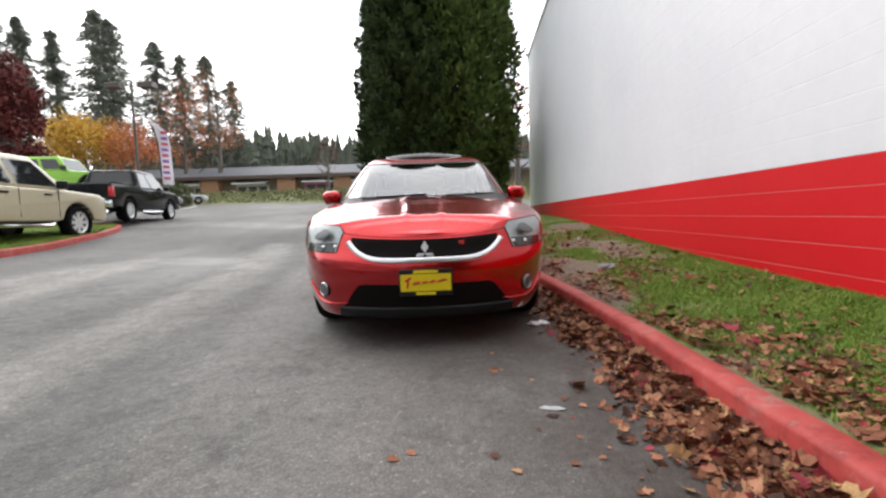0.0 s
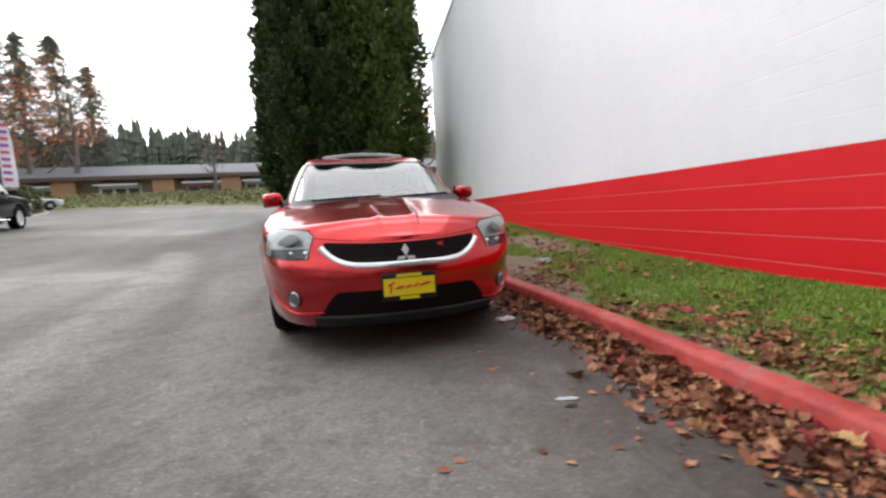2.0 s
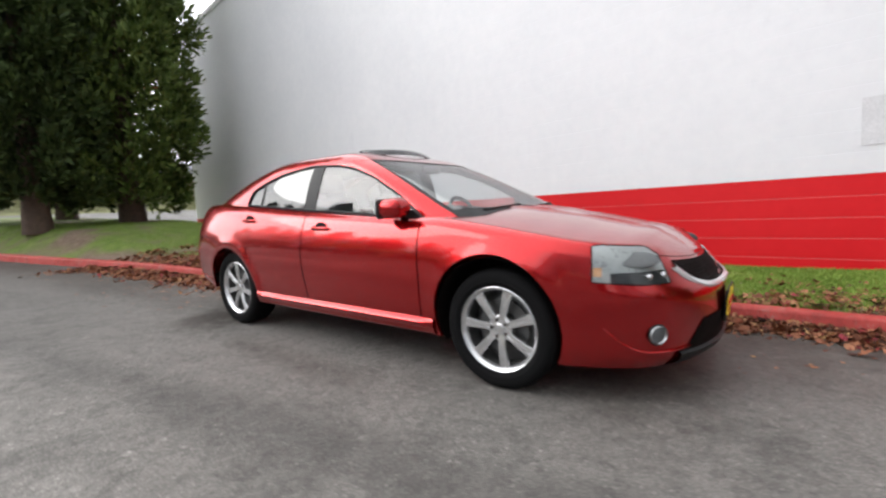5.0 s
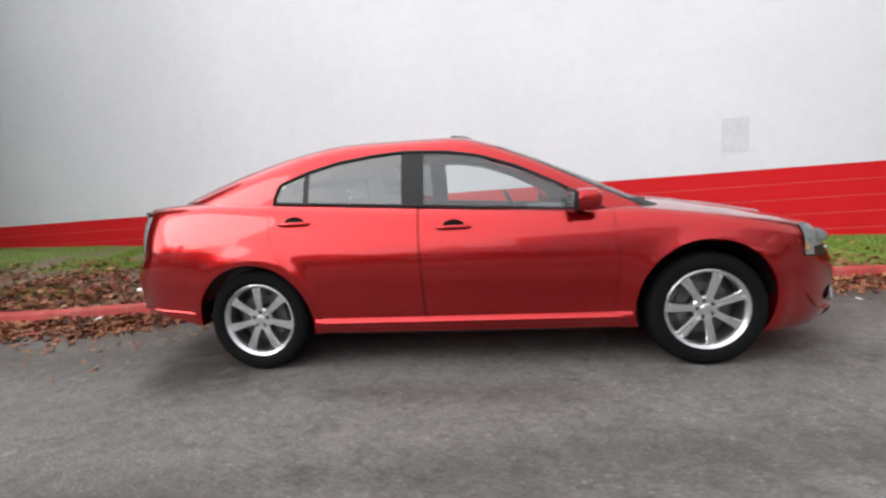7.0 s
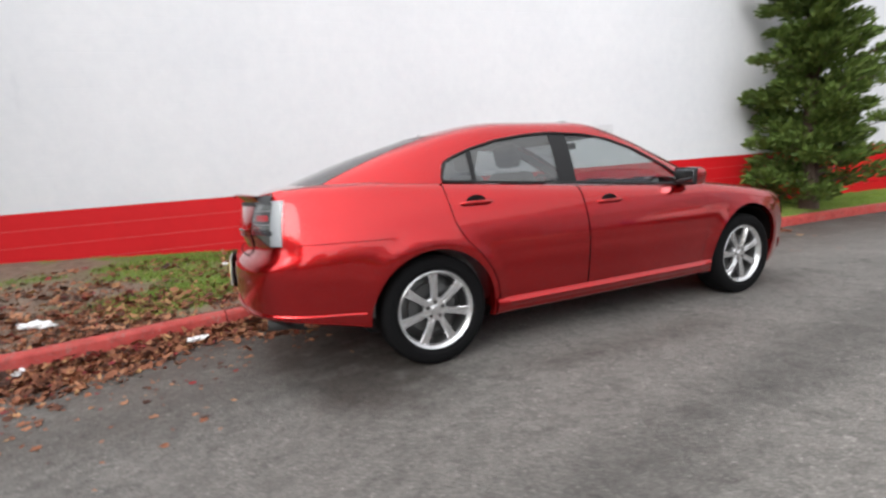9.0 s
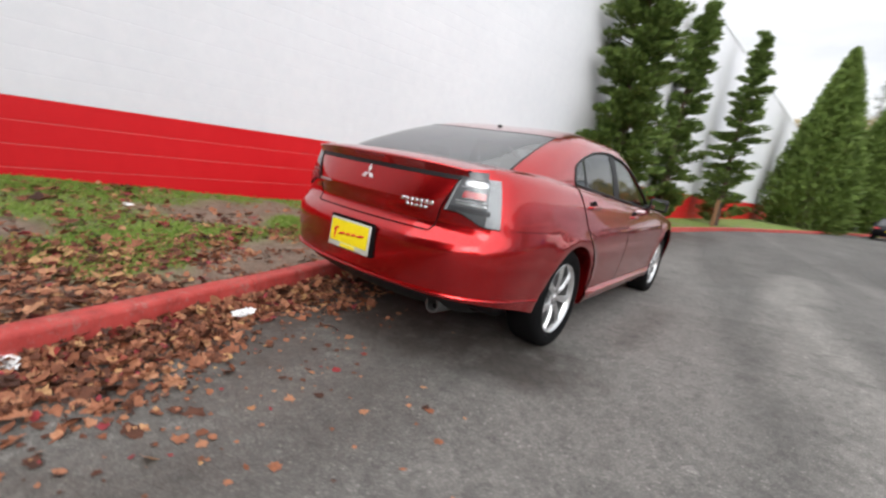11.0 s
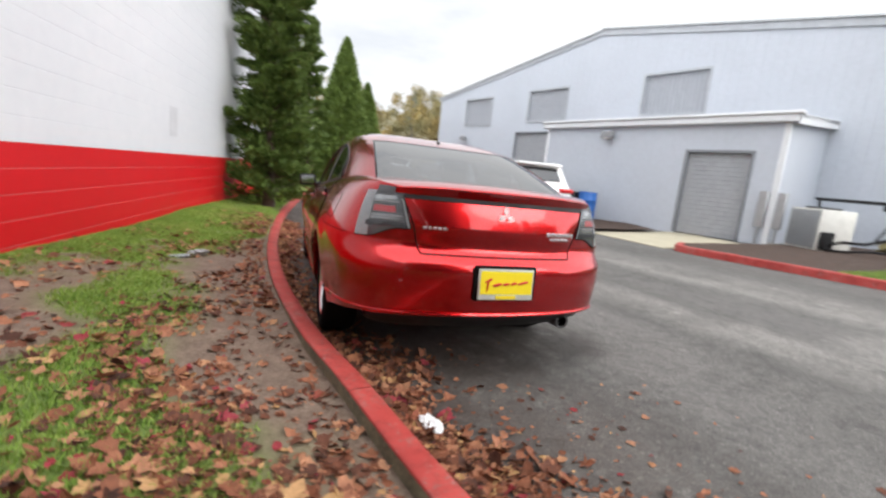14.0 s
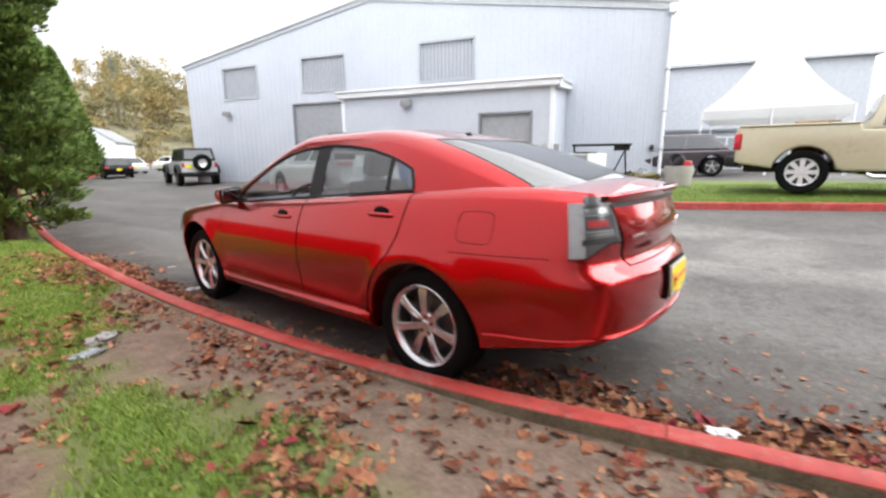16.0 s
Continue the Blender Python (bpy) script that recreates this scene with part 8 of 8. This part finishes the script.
def drum(m, mat, label):
    d = thing("drum", m, label, "barrel", "drums")
    part("shell", lathe([(0.0, 0.0), (0.285, 0.0), (0.29, 0.03), (0.285, 0.28), (0.298, 0.3), (0.285, 0.32), (0.285, 0.58), (0.298, 0.6), (0.285, 0.62), (0.29, 0.86), (0.285, 0.88), (0.27, 0.87), (0.0, 0.86)], 32, "Z"), mat, d)
    part("bung", lathe([(0.0, 0.88), (0.03, 0.88), (0.035, 0.86)], 12, "Z"), GALV, d).matrix_basis = pose(0.15, 0, 0)
    return d


DM = BM @ Matrix.Translation((4.2, 0, 0))
drum(DM @ Matrix.Translation((0.0, -4.98, 0.33)), BLUE_PAINT, "blue plastic drum beside the annex")
drum(DM @ Matrix.Translation((0.05, -5.62, 0.3)), JET, "black plastic drum beside the blue one")
drum(DM @ Matrix.Translation((0.0, -6.25, 0.28)), JET, "black plastic drum in the drum row")
shed = thing("white_shed", pose(-12.8, -59, -0.2, 0, 0, 62), "white gabled shed in the distance", "building")
part("wall", outline_prism([(-2.1, 0), (2.1, 0), (2.1, 3.6), (0, 4.9), (-2.1, 3.6)], -4, 4), TRIM, shed)
part("roof", from_grid([[(x, -2.4, 3.45), (x, 0, 5.05), (x, 2.4, 3.45)] for x in (-4.2, 4.2)], thick=0.08), GALV, shed)
part("door", solid_box((4.0, -0.6, 0), (4.05, 0.6, 2.2), 0.01, 1), DOOR_GREY, shed)
sign = thing("wooden_post", at(0.2, -16.5, 0.1), "small brown wooden post by the kerb", "post")
part("stake", solid_box((-0.06, -0.06, 0), (0.06, 0.06, 1.1), 0.01, 1), plain("brown_timber", (0.22, 0.11, 0.05), 0.8), sign)
part("cap", solid_box((-0.09, -0.09, 1.1), (0.09, 0.09, 1.14), 0.01, 1), BARK, sign)


# ---- litter ----
def crumpled(name, m, size, seed, mat, label):
    rng = np.random.default_rng(seed)
    bm = bmesh.new()
    bmesh.ops.create_icosphere(bm, subdivisions=3, radius=1)
    for v in bm.verts:
        k = 1 + 0.55 * noise.noise(v.co * 2.2 + Vector((seed, 0, 0))) + 0.35 * noise.noise(v.co * 5 + Vector((0, seed, 0)))
        v.co = Vector((v.co.x * size[0] * k, v.co.y * size[1] * k, max(0, v.co.z * 0.6 + 0.5) * size[2] * k))
    ob = part(name, bm, mat, smooth=25)
    ob.matrix_world = m
    return tagged(ob, label, "litter")


PAPER = plain("white_paper", (0.8, 0.8, 0.8), 0.7, vary=0.04, scale=20)
crumpled("crumpled_paper", pose(0.47, 2.80, ground_z(0.47, 2.8) + 0.02, 0, 0, 105), (0.07, 0.038, 0.026), 1, PAPER, "crumpled white paper in the gutter leaves")
crumpled("crumpled_paper", pose(1.22, 4.0, lawn_z(1.22, 4.0), 0, 0, 60), (0.15, 0.06, 0.04), 2, PAPER, "long crumpled white paper on the grass")
crumpled("crumpled_paper", pose(0.40, 3.82, ground_z(0.4, 3.8) + 0.02, 0, 0, 10), (0.07, 0.04, 0.03), 3, PAPER, "small crumpled white paper in the gutter")
crumpled("plastic_wrapper", pose(2.05, -0.2, lawn_z(2.05, -0.2), 0, 0, 10), (0.085, 0.05, 0.025), 4, plain("silver_wrapper", (0.3, 0.32, 0.34), 0.3, 0.3), "crinkled clear plastic wrapper on the lawn")
crumpled("plastic_wrapper", pose(0.54, -3.22, ground_z(0.54, -3.2), 0, 0, 165), (0.05, 0.016, 0.006), 5, plain("dull_plastic", (0.45, 0.46, 0.46), 0.5), "scrap of white plastic on the asphalt")
crumpled("paper_scrap", pose(0.82, -1.85, ground_z(0.8, -1.85), 0, 0, 0), (0.07, 0.05, 0.012), 6, PAPER, "flat wet white paper scrap on the asphalt")
crumpled("paper_scrap", pose(2.7, 2.7, lawn_z(2.7, 2.7), 0, 0, 30), (0.05, 0.03, 0.02), 7, PAPER, "small white paper scrap on the lawn")
crumpled("stone", pose(1.93, -0.4, lawn_z(1.93, -0.4), 0, 0, 30), (0.09, 0.06, 0.05), 8, GREY_CONCRETE, "grey stone lying on the lawn")


# ---- grass, fallen leaves and wall blocks ----
BLADE = foliage("grass_blades", [(0.11, 0.185, 0.028), (0.165, 0.27, 0.04), (0.23, 0.34, 0.06), (0.34, 0.37, 0.11)], 0.8, 0.4, 1.6)


def grass_mesh(name, spots, rng, tall, label):
    """Three-sided blades standing at the spots (x, y, z)."""
    p = np.asarray(spots)
    n = len(p)
    a = rng.uniform(0, 2 * math.pi, n)
    h = tall * rng.uniform(0.5, 1.3, n)
    w = 0.002 + 0.002 * rng.uniform(size=n)
    lean = rng.uniform(-0.7, 0.7, (n, 2)) * h[:, None]
    side_v = np.stack([np.cos(a) * w, np.sin(a) * w, 0 * a], 1)
    mid = p + np.concatenate([lean * 0.35, (h * 0.6)[:, None]], 1)
    tip = p + np.concatenate([lean, h[:, None]], 1)
    v = np.stack([p - side_v, p + side_v, mid + side_v * 0.8, mid - side_v * 0.8, tip], 1).reshape(-1, 3)
    i = np.arange(n)[:, None] * 5
    me = bpy.data.meshes.new(name)
    me.from_pydata(v.tolist(), [], (i + [0, 1, 2, 3]).tolist() + (i + [3, 2, 4]).tolist())
    me.materials.append(BLADE)
    return tagged(new(name, me), label, "grass", kind="stuff")


rng = np.random.default_rng(3)
spots = []
for y0, y1, count in ((-4.5, 6.0, 190000), (6.0, 13.0, 32000), (-12.0, -4.5, 32000)):
    ys = rng.uniform(y0, y1, count)
    us = rng.uniform(0, 1, count)
    keep = rng.uniform(0, 1, count)
    for y, u, k in zip(ys, us, keep):
        kx = kerb_x(y) + 0.17
        x = kx + (wall_x(y) - 0.02 - kx) * u
        if grassy(x, y) > 0.25 + 0.75 * k:
            spots.append((x, y, lawn_z(x, y) - 0.004))
grass_mesh("lawn_grass", spots, rng, 0.03, "short green lawn grass with moss")
spots = []
for _ in range(26000):
    y = rng.uniform(0.2, 9.6)
    x = far_kerb_x(y) - 0.16 - rng.uniform(0, 1) ** 1.5 * 4.0
    spots.append((x, y, island_z(x, y)))
grass_mesh("island_grass", spots, rng, 0.05, "short green grass on the island")


def leaf_shape(kind, rng):
    """A crumpled leaf about one unit long: its middle first, then its outline."""
    if kind < 2:
        tips = [(-90, 0.26), (-32, 0.55), (-8, 0.42), (14, 0.8), (35, 0.5), (56, 0.72), (90, 0.95)]
        half = [(r * rng.uniform(0.75, 1.15) * math.cos(radians(a)), r * rng.uniform(0.8, 1.1) * math.sin(radians(a))) for a, r in tips]
        pts = half + [(-x * rng.uniform(0.7, 1.1), y * rng.uniform(0.8, 1.1)) for x, y in half[-2:0:-1]]
    else:
        pts = [(0.3 * math.sin(math.pi * t), -0.5 + t) for t in lin(0, 1, 6)] + [(-0.26 * math.sin(math.pi * t), -0.5 + t) for t in lin(0.8, 0.2, 4)]
    roll, curl, twist = rng.uniform(0.2, 1.3), rng.uniform(0.0, 0.5), rng.uniform(-0.6, 0.6)
    out = [(0.0, 0.0, -0.03)]
    for x, y in pts:
        ca = math.sin(roll * x) / roll
        out.append((ca * 0.6, y * 0.6, 0.6 * ((1 - math.cos(roll * x)) / roll + curl * 0.4 * y * y + twist * x * y * 0.5 + rng.uniform(-0.05, 0.05))))
    return out


def leaf_mat(name, pick):
    k = Mat(name, (0.3, 0.12, 0.05), 0.7)
    r = pick(k)
    col = k.ramp(r, [(0.0, (0.05, 0.023, 0.016)), (0.2, (0.13, 0.047, 0.026)), (0.45, (0.25, 0.092, 0.048)), (0.68, (0.36, 0.148, 0.08)), (0.84, (0.46, 0.225, 0.125)), (0.92, (0.5, 0.3, 0.13)), (0.95, (0.26, 0.03, 0.03)), (1.0, (0.34, 0.05, 0.07))])
    k.b.inputs["Specular IOR Level"].default_value = 0.25
    k.set("Base Color", k.mix(0.6, col, k.ramp(k.noise(45.0, 5.0), [(0.3, 0.42), (0.7, 1.2)]), "MULTIPLY"))
    k.bump(k.noise(70.0, 4.0), 0.4, 0.003)
    return k.m


LEAF_ONE, LEAF_MANY = leaf_mat("fallen_leaf", lambda k: k.random()), leaf_mat("fallen_leaves_mixed", lambda k: k.island())
SHAPES = [leaf_shape(i % 3, rng) for i in range(18)]
FANS = [[(0, j, j % (len(p) - 1) + 1) for j in range(1, len(p))] for p in SHAPES]


def leaf_spot(r):
    """A random place for a leaf: gutter, kerb edge, lawn or drive."""
    c = r.uniform()
    if c < 0.40:
        y = r.choice([r.uniform(-5.2, -1.2), r.uniform(-4.6, 6.5), r.uniform(2.0, 7.5)])
        d = abs(r.normal(0, 0.14 if y < 1 else 0.23)) + 0.01
        if -2.2 < y < 1.6 and r.uniform() < 0.5:
            d *= 0.4
        d *= 0.7 + 0.6 * noise.noise((y * 1.3, 2.0, 5.0)) + 0.3
        x = kerb_x(y) - max(0.01, d)
        pile = 0.06 * math.exp(-(d / 0.13) ** 2)
        return x, y, ground_z(x, y) + 0.006 + r.uniform(0, 1) * pile, 0.4
    if c < 0.984:
        u = r.uniform()
        if u < 0.2:
            y = r.uniform(2.9, 6.0)
            x = kerb_x(y) + 0.25 + 1.6 * r.uniform()
            if 1.3 * noise.noise((x * 1.3, y * 1.3, 3.0)) + 0.6 * smoothstep(3.2, 4.2, y) < r.uniform(0.0, 0.9):
                return None
            return x, y, lawn_z(x, y) + 0.008 + 0.03 * r.uniform(), 0.35
        if u < 0.42:
            y = r.uniform(1.0, 7.5)
            x = kerb_x(y) + 0.17 + 0.95 * r.uniform() ** 1.2
        elif u < 0.66:
            y = r.uniform(1.6, 7.5)
            x = kerb_x(y) + 0.2 + 2.5 * r.uniform()
        else:
            y = r.uniform(-5.2, 1.5)
            x = kerb_x(y) + 0.17 + abs(r.normal(0, 0.34 if y < -2.2 else 0.8))
        if noise.noise((x * 1.3, y * 1.3, 9.0)) + 0.6 * noise.noise((x * 4, y * 4, 2.0)) + (0.5 if y > 2.2 else 0.2) < r.uniform(-0.25, 0.6):
            return None
        return x, y, lawn_z(x, y) + (0.022 if grassy(x, y) > 0.5 else 0.006) * r.uniform(0.4, 1), 0.35
    y = r.uniform(-5.0, 8.0)
    y = r.choice([y, r.uniform(2.4, 6.5), r.uniform(2.4, 5.0)])
    x = kerb_x(y) - abs(r.normal(0, 0.6)) - 0.2
    if -2.4 < y < 2.4 and x < 0.95:
        return None
    return x, y, ground_z(x, y) + 0.005, 0.07


def leaf_pose(r, x, y, z, tilt):
    s = min(0.125, float(np.exp(r.normal(math.log((0.044 if y < 1 else 0.052) if tilt > 0.1 else 0.036), 0.48))))
    flat = 0.4 if tilt < 0.1 else 1.0
    return Matrix.Translation((x, y, z)) @ Euler((r.normal(0, tilt), r.normal(0, tilt), r.uniform(0, 6.28))).to_matrix().to_4x4() @ Matrix.Diagonal((s, s, s * flat, 1))


vs, fs, off = [], [], 0
made = 0
while made < 35000:
    sp = leaf_spot(rng)
    if sp is None:
        continue
    m = leaf_pose(rng, *sp)
    pts = SHAPES[made % 18]
    vs += [tuple(m @ Vector(p)) for p in pts]
    fs += [(a + off, b + off, c + off) for a, b, c in FANS[made % 18]]
    off += len(pts)
    made += 1
me = bpy.data.meshes.new("fallen_leaves")
me.from_pydata(vs, [], fs)
me.materials.append(LEAF_MANY)
litter = tagged(new("fallen_leaves", me), "brown and orange maple leaves along the kerb", "leaves", kind="stuff")
leaf_data = []
for pts, fan in zip(SHAPES, FANS):
    lm = bpy.data.meshes.new("leaf")
    lm.from_pydata(pts, [], fan)
    lm.materials.append(LEAF_ONE)
    leaf_data.append(lm)
made = 0
while made < 290:
    sp = leaf_spot(rng)
    if sp is None or sp[3] < 0.1 or not (-4.6 < sp[1] < -2.2 or 2.2 < sp[1] < 4.8):
        continue
    lf = new("leaf", leaf_data[made % 18])
    lf.parent = litter
    lf.matrix_basis = leaf_pose(rng, sp[0], sp[1], sp[2] + 0.012, sp[3]) @ Matrix.Diagonal((1.2, 1.2, 1.2, 1))
    made += 1

# blocks of the red band, one by one
BLOCK = 0.4064
length = BLOCK * math.cos(math.atan(WALL_K))
src = bpy.data.meshes.new("block")
rows = [[(o, y, zz) for zz, o in ((0, -0.0045), (0.002, -0.0045), (0.004, -0.001), (0.006, 0.0), (COURSE - 0.006, 0.0), (COURSE - 0.004, -0.001), (COURSE - 0.002, -0.0045), (COURSE, -0.0045))] for y in (0.0, BLOCK)]
bmb = from_grid(rows)
bmb.to_mesh(src)
bmb.free()
src.materials.append(WALL_RED)
turn = Matrix.Rotation(math.pi - math.atan(WALL_K), 4, "Z")
for c in range(5):
    z0 = BAND_Z - (c + 1) * COURSE
    y = -9.2 + (0.5 * length if c % 2 else 0.0)
    if c % 2:
        y -= length
    while y < 12.8:
        b = new("block", src)
        b.parent = wall
        p = wall_point(y + length, z0, 0.0)
        b.matrix_basis = Matrix.Translation(p) @ turn
        y += length
# pale mortar lines between the courses, the paint's glossy highlight put into their colour
MORTAR_GLINT = plain("pale_pink_mortar_glint", (0.58, 0.11, 0.11), 0.8, vary=0.25, scale=3)
for c in range(1, 5):
    z = BAND_Z - c * COURSE
    part("mortar_joint", from_grid([[wall_point(y, z + dz, -0.0018) for dz in (-0.0032, 0.0032)] for y in lin(-9.2, 12.8, 12)]), MORTAR_GLINT, wall)
